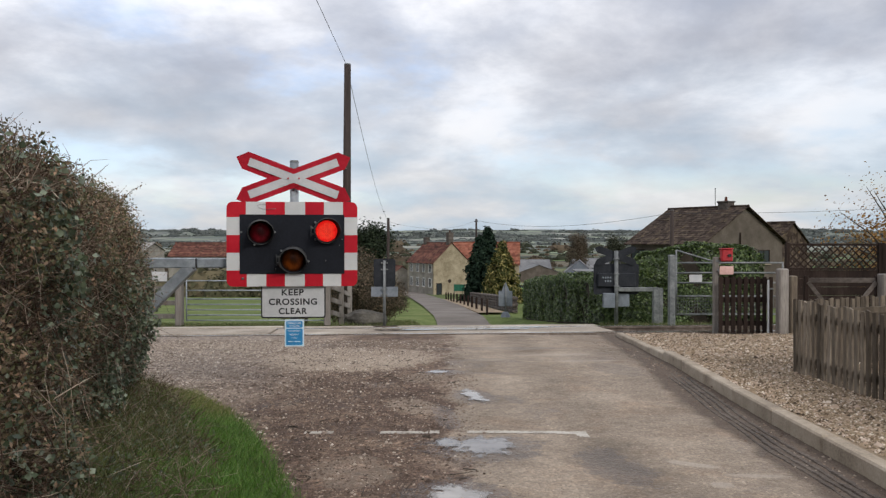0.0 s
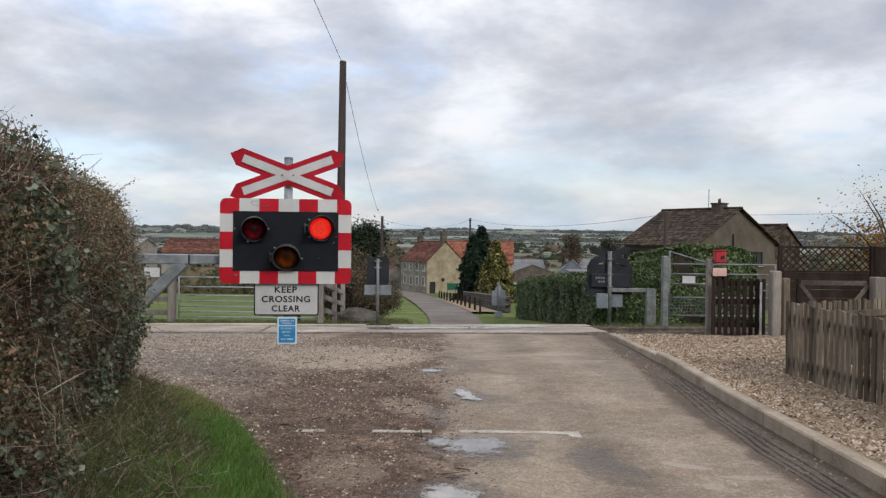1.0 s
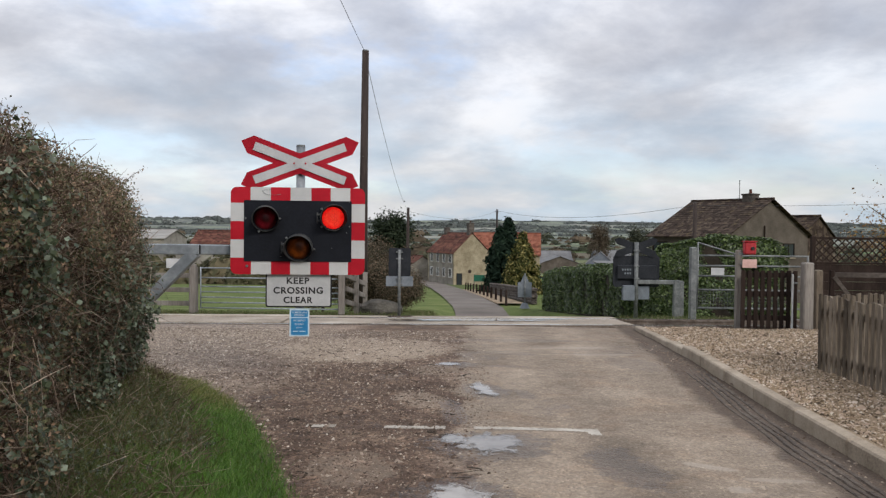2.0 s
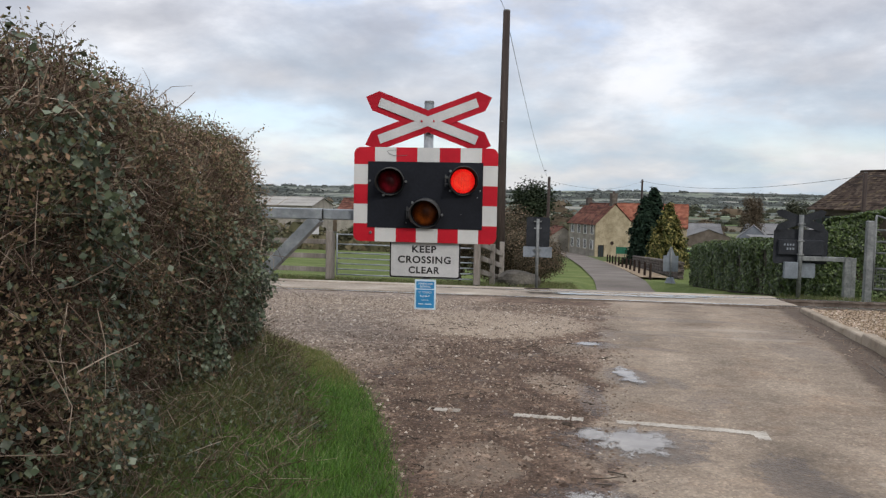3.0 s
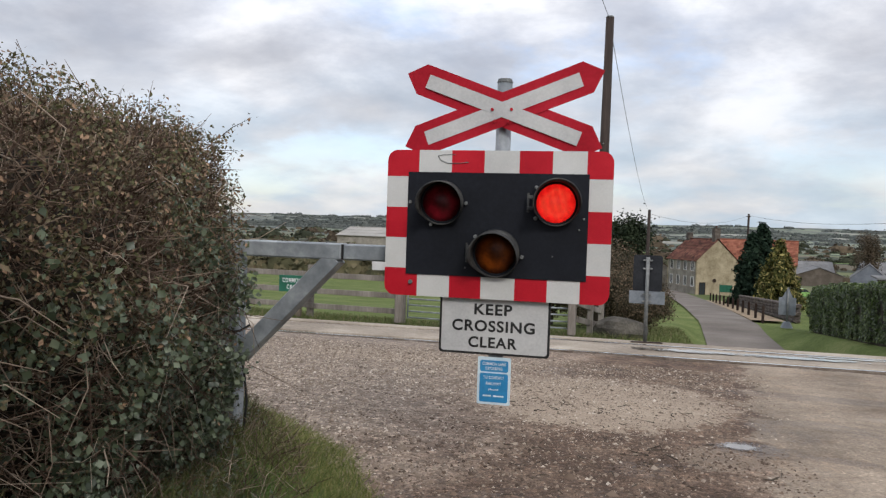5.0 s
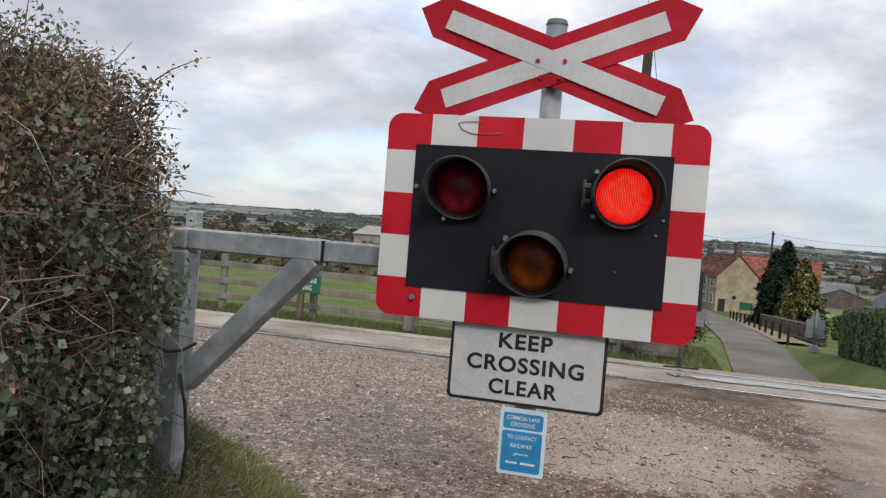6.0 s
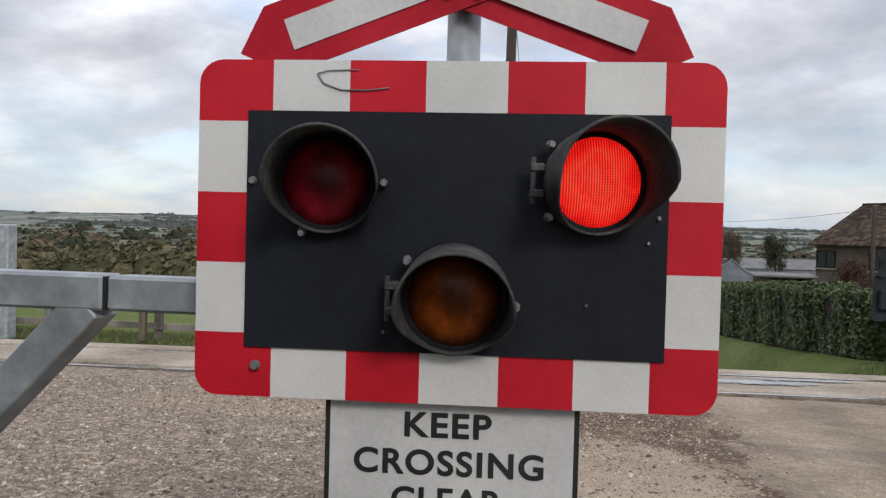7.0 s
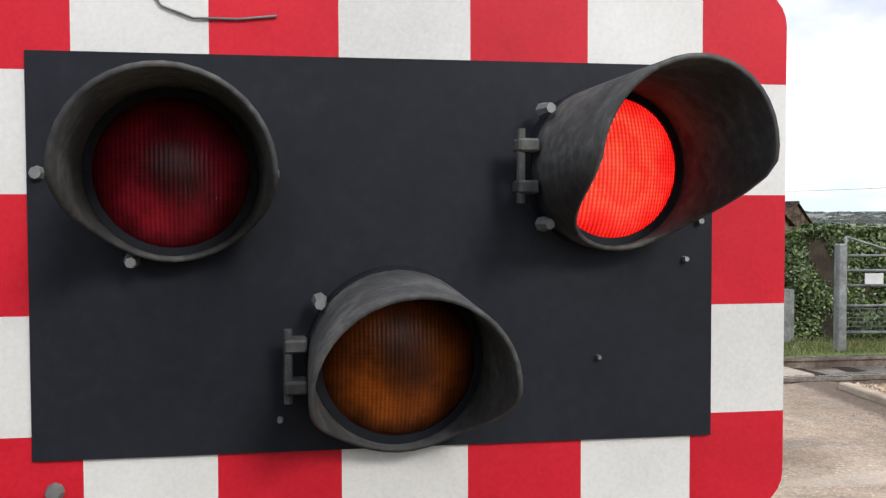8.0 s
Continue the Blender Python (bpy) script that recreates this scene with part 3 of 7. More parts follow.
def lens_material(name, glass, lit):
    """A ribbed signal lens; a lamp behind it makes the lit one glow."""
    n = Nodes(name)
    pos = n.where(True)
    w1 = n.add("ShaderNodeTexWave", Scale=55.0)
    n.link(pos, w1.inputs["Vector"])
    w2 = n.add("ShaderNodeTexWave", Scale=55.0)
    w2.bands_direction = "Z"
    n.link(pos, w2.inputs["Vector"])
    grid = n.math("MULTIPLY", w1.outputs["Fac"], n.math("ADD", n.math("MULTIPLY", w2.outputs["Fac"], 0.35), 0.65))
    cloudy = n.noise(pos, 22, 4, 0.6)
    n.bump(grid, 0.2, 0.002)
    n.p.inputs["Specular IOR Level"].default_value = 0.22
    ln = n.add("ShaderNodeVectorMath")
    ln.operation = "LENGTH"
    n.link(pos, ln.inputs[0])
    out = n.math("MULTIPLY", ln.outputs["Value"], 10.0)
    # the reflector's bright ring is put into the glass colour, centre and rim darker
    reflector_tint = n.ramp(out, [(0.0, tuple(0.4 * c for c in glass)), (0.34, tuple(0.3 * c for c in glass)), (0.52, glass), (0.68, glass), (0.86, tuple(0.55 * c for c in glass)), (1.0, tuple(0.25 * c for c in glass))])
    col = n.mix(0.4, reflector_tint, n.mix(1.0, reflector_tint, n.ramp(grid, [(0, g3(0.25)), (1, g3(1.3))]), "MULTIPLY"))
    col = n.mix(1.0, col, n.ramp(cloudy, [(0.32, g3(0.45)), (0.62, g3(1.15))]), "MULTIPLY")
    if lit:
        ray = n.ramp(n.math("ADD", out, n.math("MULTIPLY", n.math("SUBTRACT", cloudy, 0.5), 0.9)), [(0.0, (1.0, 0.2, 0.06)), (0.22, (1.0, 0.075, 0.03)), (0.45, (1.0, 0.03, 0.018)), (0.55, (1.0, 0.06, 0.03)), (0.8, (1.0, 0.02, 0.014)), (1.0, (0.75, 0.008, 0.006))])
        n.link(n.mix(0.6, ray, n.mix(1.0, ray, n.ramp(grid, [(0, g3(0.2)), (0.5, g3(0.8)), (1, g3(3.0))]), "MULTIPLY")), n.p.inputs["Emission Color"])
        n.p.inputs["Emission Strength"].default_value = lit
    return n.done(col, 0.3)


M_REDLIT = lens_material("lit_red_lens", (0.3, 0.01, 0.01), 0.72)
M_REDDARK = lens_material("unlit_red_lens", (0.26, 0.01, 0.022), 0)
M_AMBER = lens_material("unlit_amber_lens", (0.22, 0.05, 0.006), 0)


# ---------------------------------------------------------------- shape helpers
def mesh_of(name, bm):
    me = bpy.data.meshes.new(name)
    bm.normal_update()
    bm.to_mesh(me)
    bm.free()
    return me


def part(name, bm, material, parent=None, label="", smooth=False):
    """Links a bmesh as one mesh object, under a thing or a part if given."""
    me = bm if isinstance(bm, bpy.types.Mesh) else mesh_of(name, bm)
    if material is not None and not me.materials:
        me.materials.append(material)
    if smooth:
        for p in me.polygons:
            p.use_smooth = True
    ob = new(name, me)
    if parent is not None:
        ob.parent = parent
    if label:
        ob["label"] = label
    return ob


def thing(name, label, category, m=None, group="", kind=""):
    """An Empty at the base of a thing, to parent its parts."""
    ob = new(name)
    ob.empty_display_size = 0.2
    if m is not None:
        ob.matrix_basis = m
    return tagged(ob, label, category, group, kind)


def box(size, centre=(0, 0, 0), m=None, bevel=0.0, bm=None):
    """A box with chamfered edges, added to bm."""
    b = bmesh.new()
    bmesh.ops.create_cube(b, size=1)
    bmesh.ops.scale(b, vec=size, verts=b.verts)
    if bevel:
        bmesh.ops.bevel(b, geom=b.edges[:], offset=bevel, segments=1, affect="EDGES", profile=0.5)
    bmesh.ops.translate(b, vec=centre, verts=b.verts)
    if m is not None:
        bmesh.ops.transform(b, matrix=m, verts=b.verts)
    if bm is None:
        return b
    return join(bm, b)


def join(bm, b):
    tmp = bpy.data.meshes.new("tmp")
    b.to_mesh(tmp)
    b.free()
    bm.from_mesh(tmp)
    bpy.data.meshes.remove(tmp)
    return bm


def tube(points, radii, seg=10, bm=None, cap=True):
    """A tube through points with a radius at each."""
    bm = bm or bmesh.new()
    pts = [Vector(p) for p in points]
    rings = []
    for i, p in enumerate(pts):
        d = (pts[min(i + 1, len(pts) - 1)] - pts[max(i - 1, 0)]).normalized()
        side = d.cross(Vector((0, 0, 1)) if abs(d.z) < 0.9 else Vector((0, 1, 0))).normalized()
        up = side.cross(d)
        r = radii[i] if isinstance(radii, (list, tuple)) else radii
        rings.append([bm.verts.new(p + (side * math.cos(a) + up * math.sin(a)) * r) for a in (2 * math.pi * k / seg for k in range(seg))])
    for a, b in zip(rings, rings[1:]):
        for k in range(seg):
            bm.faces.new((a[k], a[(k + 1) % seg], b[(k + 1) % seg], b[k]))
    if cap:
        bm.faces.new(rings[0][::-1])
        bm.faces.new(rings[-1])
    bmesh.ops.recalc_face_normals(bm, faces=bm.faces)
    return bm


def beam(p0, p1, w, h, bevel=0.004, bm=None):
    """A square bar from p0 to p1."""
    a, b = Vector(p0), Vector(p1)
    d = b - a
    up = Vector((0, 0, 1)) if abs(d.normalized().z) < 0.95 else Vector((0, 1, 0))
    x = d.normalized()
    y = up.cross(x).normalized()
    z = x.cross(y)
    m = Matrix((x, y, z)).transposed().to_4x4()
    m.translation = (a + b) / 2
    return box((d.length, w, h), m=m, bevel=bevel, bm=bm)


def plate(outline, thick, y=0.0, bm=None):
    """A flat plate from an outline in x and z; its face lies at y and looks to -y, its back at y + thick."""
    bm = bm or bmesh.new()
    front = [bm.verts.new((u, y, w)) for u, w in outline]
    back = [bm.verts.new((u, y + thick, w)) for u, w in outline]
    n = len(outline)
    bm.faces.new(front)
    bm.faces.new(back[::-1])
    for i in range(n):
        bm.faces.new((front[i], back[i], back[(i + 1) % n], front[(i + 1) % n]))
    bmesh.ops.recalc_face_normals(bm, faces=bm.faces)
    return bm


def rect(u0, u1, w0, w1):
    return [(u0, w0), (u1, w0), (u1, w1), (u0, w1)]


def rounded(u0, u1, w0, w1, r, seg=5):
    out = []
    for cu, cw, a0 in ((u1 - r, w0 + r, -90), (u1 - r, w1 - r, 0), (u0 + r, w1 - r, 90), (u0 + r, w0 + r, 180)):
        for k in range(seg + 1):
            a = radians(a0 + 90 * k / seg)
            out.append((cu + r * math.cos(a), cw + r * math.sin(a)))
    return out


def lettering(text, width, height, centre, y, weight=0.0):
    """A mesh of letters in the x-z plane, that wide and high, facing -y."""
    cu = bpy.data.curves.new("letters", "FONT")
    cu.body, cu.extrude, cu.offset, cu.space_character = text, 0.0, weight, 1.12
    ob = new("letters", cu)
    dg = bpy.context.evaluated_depsgraph_get()
    me = bpy.data.meshes.new_from_object(ob.evaluated_get(dg))
    bpy.data.objects.remove(ob)
    bpy.data.curves.remove(cu)
    v = np.empty(len(me.vertices) * 3)
    me.vertices.foreach_get("co", v)
    v = v.reshape(-1, 3)
    lo, hi = v.min(0), v.max(0)
    out = np.empty_like(v)
    out[:, 0] = (v[:, 0] - (lo[0] + hi[0]) / 2) / (hi[0] - lo[0]) * width + centre[0]
    out[:, 2] = (v[:, 1] - (lo[1] + hi[1]) / 2) / (hi[1] - lo[1]) * height + centre[1]
    out[:, 1] = y
    me.vertices.foreach_set("co", out.ravel())
    me.update()
    return me


def mesh_from(name, verts, faces):
    me = bpy.data.meshes.new(name)
    me.from_pydata(verts, [], faces)
    me.update()
    return me


def scatter_leaves(name, places, normals, size, spread, seed, fold=0.35, aspect=0.75):
    """Many small folded leaves: each two triangles round a midrib, facing roughly along its normal."""
    rng = np.random.default_rng(seed)
    p, nrm = np.asarray(places, float), np.asarray(normals, float)
    n = len(p)
    d = nrm + rng.normal(0, spread, (n, 3))
    d /= np.linalg.norm(d, axis=1)[:, None]
    a = np.cross(d, rng.normal(0, 1, (n, 3)))
    a /= np.linalg.norm(a, axis=1)[:, None]
    b = np.cross(d, a)
    s = (size * (0.55 + 0.9 * rng.random(n)))[:, None] if np.isscalar(size) else (np.asarray(size) * (0.6 + 0.8 * rng.random(n)))[:, None]
    v = np.empty((n, 4, 3))
    v[:, 0] = p - a * s * 0.5
    v[:, 1] = p + b * s * 0.5 * aspect + d * s * fold * 0.5
    v[:, 2] = p + a * s * 0.5
    v[:, 3] = p - b * s * 0.5 * aspect + d * s * fold * 0.5
    i = np.arange(n)[:, None] * 4
    f = np.concatenate([i + [0, 1, 2], i + [0, 2, 3]], 1).reshape(-1, 3)
    return fast_mesh(name, v.reshape(-1, 3), f)


def fast_mesh(name, v, f):
    me = bpy.data.meshes.new(name)
    me.vertices.add(len(v))
    me.vertices.foreach_set("co", np.asarray(v, np.float32).ravel())
    k = f.shape[1]
    me.loops.add(f.size)
    me.loops.foreach_set("vertex_index", f.astype(np.int32).ravel())
    me.polygons.add(len(f))
    me.polygons.foreach_set("loop_start", np.arange(0, f.size, k, dtype=np.int32))
    me.polygons.foreach_set("loop_total", np.full(len(f), k, np.int32))
    me.update(calc_edges=True)
    return me


def scatter_blades(name, places, height, width, lean, seed):
    """Grass: each blade three points, leaning its own way."""
    rng = np.random.default_rng(seed)
    p = np.asarray(places, float)
    n = len(p)
    ang = rng.random(n) * 2 * np.pi
    h = height * (0.5 + rng.random(n))
    v = np.empty((n, 3, 3))
    w = np.stack([np.cos(ang), np.sin(ang), 0 * ang], 1) * width / 2
    v[:, 0], v[:, 1] = p - w, p + w
    off = rng.normal(0, lean, (n, 2)) * h[:, None]
    v[:, 2] = p + np.concatenate([off, h[:, None]], 1)
    f = np.arange(3 * n).reshape(-1, 3)
    return fast_mesh(name, v.reshape(-1, 3), f)


def scatter_sticks(name, starts, ends, r, seed, bend=0.12):
    """Bent three-sided twigs."""
    rng = np.random.default_rng(seed)
    a, c = np.asarray(starts, float), np.asarray(ends, float)
    n = len(a)
    length = np.linalg.norm(c - a, axis=1)[:, None]
    b = (a + c) / 2 + rng.normal(0, 1, (n, 3)) * bend * length
    d = (c - a) / np.maximum(length, 1e-6)
    u = np.cross(d, rng.normal(0, 1, (n, 3)))
    u /= np.linalg.norm(u, axis=1)[:, None]
    w = np.cross(d, u)
    rr = (r * (0.5 + rng.random(n)))[:, None]
    v = np.empty((n, 9, 3))
    for k, (q, s) in enumerate(((a, 1.0), (b, 0.8), (c, 0.35))):
        for j in range(3):
            t = 2 * np.pi * j / 3
            v[:, 3 * k + j] = q + (u * np.cos(t) + w * np.sin(t)) * rr * s
    i = np.arange(n)[:, None] * 9
    quads = []
    for k in range(2):
        for j in range(3):
            quads.append([3 * k + j, 3 * k + (j + 1) % 3, 3 * k + 3 + (j + 1) % 3, 3 * k + 3 + j])
    f = np.concatenate([i + q for q in quads], 1).reshape(-1, 4)
    return fast_mesh(name, v.reshape(-1, 3), f)


def scatter_pebbles(name, places, size, seed):
    """Squat uneven eight-sided stones."""
    rng = np.random.default_rng(seed)
    p = np.asarray(places, float)
    n = len(p)
    s = (size * rng.lognormal(0, 0.45, n))[:, None, None]
    base = np.array([(1, 0, -0.15), (-1, 0, -0.15), (0, 1, -0.15), (0, -1, -0.15), (0.1, 0.1, 0.55), (0, 0, -0.2)], float)
    v = base[None] * s * (0.6 + 0.7 * rng.random((n, 6, 1)))
    t = rng.random(n) * 2 * np.pi
    cs, sn = np.cos(t)[:, None], np.sin(t)[:, None]
    x, y = v[..., 0] * cs - v[..., 1] * sn, v[..., 0] * sn + v[..., 1] * cs
    tilt = rng.normal(0, 0.35, (n, 1))
    v = np.stack([x, y, v[..., 2] + x * tilt], 2) + p[:, None]
    i = np.arange(n)[:, None] * 6
    tri = [(0, 2, 4), (2, 1, 4), (1, 3, 4), (3, 0, 4)]
    f = np.concatenate([i + list(q) for q in tri], 1).reshape(-1, 3)
    return fast_mesh(name, v.reshape(-1, 3), f)


# ---------------------------------------------------------------- lie of the land
def level(y):
    """Height of the ground along the lane: flat, over the railway, then downhill to the village and the vale."""
    return np.interp(y, [10, 14.8, 16.8, 20, 44, 127, 250, 600, 1300, 2000, 2700, 3400, 5000], [0, -0.17, -0.23, -0.56, -2.75, -7.25, -9.5, -14, -17, -7, 17, 50, 48])


def skew(x):
    """How far the railway line runs askew of the road at x."""
    return 0.35 + 0.075 * np.clip(x, -40, 40)


SKEW = math.degrees(math.atan(0.075))


def grid_mesh(name, xs, ys, zfun):
    xx, yy = np.meshgrid(xs, ys)
    zz = zfun(xx, yy)
    v = np.stack([xx, yy, zz], 2).reshape(-1, 3)
    nx, ny = len(xs), len(ys)
    i = (np.arange(ny - 1)[:, None] * nx + np.arange(nx - 1)[None]).reshape(-1, 1)
    return fast_mesh(name, v, np.concatenate([i, i + 1, i + nx + 1, i + nx], 1))


def wave(x, y, scale, seed):
    """Smooth uneven height, a sum of a few crossed waves."""
    rng = np.random.default_rng(seed)
    out = 0
    for k in range(6):
        a, f, ph = rng.random() * 6.28, (0.6 + rng.random() * 1.6) / scale, rng.random() * 6.28
        out = out + np.sin((x * np.cos(a) + y * np.sin(a)) * f * 6.28 + ph) / (1 + k * 0.4)
    return out / 3.2


LANE_MID = [1.6, 1.62, 1.6, 1.2, 0.0, -1.9, -4.0, -10.5]


def lane_mid(y):
    return np.interp(y, [16, 20, 30, 45, 70, 100, 127, 160], LANE_MID)


def lane_half(y):
    return np.interp(y, [16, 22, 30, 45, 70, 100, 127, 160], [1.75, 1.5, 1.45, 1.45, 1.65, 1.8, 2.0, 2.2])


def dip(x, y):
    """Depth of the hollow in which the lane drops away from the crossing."""
    deep = np.interp(y, [16.8, 20, 26, 34, 42, 48], [0, 0.85, 1.1, 0.9, 0.4, 0])
    m = np.clip(1.1 - (np.abs(x - lane_mid(y)) - lane_half(y)) / 1.1, 0, 1)
    return deep * m * m * (3 - 2 * m)


def land(x, y):
    far = np.clip((y - 1200) / 1800, 0, 1)
    return level(y) - dip(x, y) - 0.05 + far * (9 * wave(x, y, 1500, 4) + 5 * wave(x, y, 600, 5)) + np.clip((y - 60) / 300, 0, 1) * 1.2 * wave(x, y, 300, 6) - 0.3 * np.clip(np.minimum(15.0 - np.abs(x), 13.5 - np.abs(y - 2.6)) + 0.0, 0, 1) - 0.25 * np.clip((16.35 - y + skew(x)) / 0.3, 0, 1) * np.clip(y - skew(x) - 12.7, 0, 1) * (np.abs(x) < 62)


ys = np.concatenate([np.arange(-40, -8, 4), np.arange(-8, 50, 0.5), np.geomspace(50, 5000, 150)])
sx = np.geomspace(12, 4500, 80)
xs = np.concatenate([-sx[::-1], np.arange(-11.5, 12, 0.5), sx])
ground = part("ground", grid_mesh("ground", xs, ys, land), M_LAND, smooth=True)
tagged(ground, "green fields falling to a hazy vale with hills", "ground", kind="structure")

# near carriageway and the stony turning place
KERB_X = 2.86


def road_height(x, y):
    return level(y) + 0.008 * wave(x, y, 2.3, 11) + 0.004 * wave(x, y, 0.7, 12) - 0.012 * np.clip((x - 2.2) / 0.6, 0, 1) - 0.15 * np.clip((y - skew(x) - 13.99) / 0.06, 0, 1)


road = part("road", grid_mesh("road", np.arange(-14, KERB_X + 0.42, 0.12), np.arange(-8, 14.75, 0.12), road_height), M_ROAD, smooth=True)
tagged(road, "worn tarmac road with a muddy stony edge", "road", kind="structure")

# lane down to the village
ly = np.concatenate([np.arange(16.45, 50, 0.6), np.arange(50, 165, 3)])
lv = []
for y in ly:
    for k in range(7):
        u = k / 3 - 1
        lv.append((lane_mid(y) + lane_half(y) * u, y, (float(level(y)) - float(dip(lane_mid(y), y)) + 0.008 if y < 50 else float(land(lane_mid(y), y)) + min(0.11, 0.058 + 0.003 * (y - 50))) + 0.03 * (1 - u * u) * min(1.0, (y - 16.2) / 4)))
lane = part("lane", mesh_from("lane", lv, [(i * 7 + k, i * 7 + k + 1, i * 7 + 8 + k, i * 7 + 7 + k) for i in range(len(ly) - 1) for k in range(6)]), M_LANE, smooth=True)
tagged(lane, "narrow grey tarmac lane running downhill", "road", kind="structure")

# crossing deck between and beside the rails, with the rail slots left open
RAIL_Y = (14.12, 15.55)
deck = thing("crossing_deck", "", "", kind="structure")
for y0, y1 in ((14.23, 15.44), (15.66, 16.05)):
    for x0 in np.arange(-9.4, 3.1, 6.3):
        yc = (y0 + y1) / 2 + float(skew(x0 + 3.14))
        m = pose(x0 + 3.14, yc, float(level(yc)) - 0.08, -2.0, 0, SKEW)
        part("slab", box((6.28, y1 - y0 - 0.01, 0.2), m=m, bevel=0.008), M_DECK, deck)


def rail_mesh(x0, x1, y):
    bm = bmesh.new()
    z = float(level(y + 0.35)) + 0.012
    y = 0
    box((x1 - x0, 0.065, 0.05), ((x0 + x1) / 2, y, z - 0.025), bevel=0.008, bm=bm)
    box((x1 - x0, 0.018, 0.1), ((x0 + x1) / 2, y, z - 0.1), bm=bm)
    box((x1 - x0, 0.13, 0.015), ((x0 + x1) / 2, y, z - 0.155), bm=bm)
    return bm


for y in RAIL_Y:
    r = part("rail", rail_mesh(-40, 40, y), M_RAIL)
    r.matrix_basis = pose(0, y + 0.35, 0, 0, 0, SKEW)
    tagged(r, "rusty steel running rail set in the crossing", "rail", "railway rails")
    part("rail_head", box((80, 0.062, 0.006), (0, 0, float(level(y + 0.35)) + 0.0145)), M_RAILTOP, r, "polished steel rail head")

for side, x0, x1 in (("a", 3.35, 40), ("b", -40, -9.5)):
    bed = [(x, y + float(skew(x)), float(level(y + skew(x)) - 0.12 + 0.02 * wave(x, y, 0.6, 21))) for y in np.arange(13.3, 16.6, 0.25) for x in np.arange(x0, x1 + 0.1, 0.5)]
    nb_ = len(np.arange(x0, x1 + 0.1, 0.5))
    bal = part("ballast", mesh_from("ballast", bed, [(i * nb_ + k, i * nb_ + k + 1, i * nb_ + nb_ + k + 1, i * nb_ + nb_ + k) for i in range(len(bed) // nb_ - 1) for k in range(nb_ - 1)]), M_BALLAST)
    tagged(bal, "dark dirty stone ballast under the railway", "ballast", kind="structure")
sleeper_me = mesh_of("sleeper", box((0.25, 2.5, 0.12), bevel=0.01))
for k in range(60):
    for x in ((3.7 + 0.65 * k,) if k < 36 else (-9.9 - 0.65 * (k - 36),)):
        s = part("sleeper", sleeper_me, M_BROWNWOOD)
        s.matrix_basis = pose(x, 14.84 + float(skew(x)), float(level(14.84 + skew(x))) - 0.172, -2.0, 0, SKEW)
        tagged(s, "dark weathered timber railway sleeper", "sleeper", "railway sleepers")

# gravel forecourt behind the kerb
KERB_LINE = ([-8, 5.2, 7.6, 10.2, 12.5, 15.0], [2.72, 2.74, 2.78, 2.87, 3.02, 3.12])


def court(x, y):
    kx = np.interp(y, *KERB_LINE) + 0.1
    return level(y) + np.interp(y, [9.6, 11], [0.07, 0.04]) + 0.015 * wave(x, y, 1.4, 31) + 0.006 * wave(x, y, 0.35, 32) - 0.3 * np.clip((kx - x) / 0.05, 0, 1)


fore = part("gravel_forecourt", grid_mesh("gravel_forecourt", np.concatenate([np.arange(2.78, 3.4, 0.03), np.arange(3.4, 14, 0.12)]), np.arange(-8, 14.2, 0.12), court), M_GRAVELBED, smooth=True)
tagged(fore, "buff gravel forecourt behind a concrete kerb", "gravel", kind="structure")

# verge on a low bank
EDGE = ([-8, 0, 2, 3.5, 4.76, 5.5, 6.45, 7.4, 8.1, 8.8, 9.5], [-0.95, -0.8, -0.7, -0.62, -0.9, -1.17, -1.55, -2.02, -2.5, -3.4, -4.8])


def verge_edge(y):
    return np.interp(y, *EDGE)


def bank(x, y):
    d = np.clip((verge_edge(y) - x) / 1.0, 0, 1)
    return level(y) - 0.015 + 0.27 * d * d * (3 - 2 * d) + 0.02 * wave(x, y, 0.8, 41) * d


vy, vd = np.arange(-8, 9.51, 0.15), np.concatenate([np.arange(-0.05, 1.3, 0.08), np.arange(1.4, 7, 0.5)])
vv = [(float(verge_edge(y)) - d, y, float(bank(float(verge_edge(y)) - d, y))) for y in vy for d in vd]
nd = len(vd)
verge = part("verge", mesh_from("verge", vv, [(i * nd + k + 1, i * nd + k, i * nd + nd + k, i * nd + nd + k + 1) for i in range(len(vy) - 1) for k in range(nd - 1)]), M_VERGE, smooth=True)
tagged(verge, "grassy bank along the foot of the hedge", "verge", kind="structure")


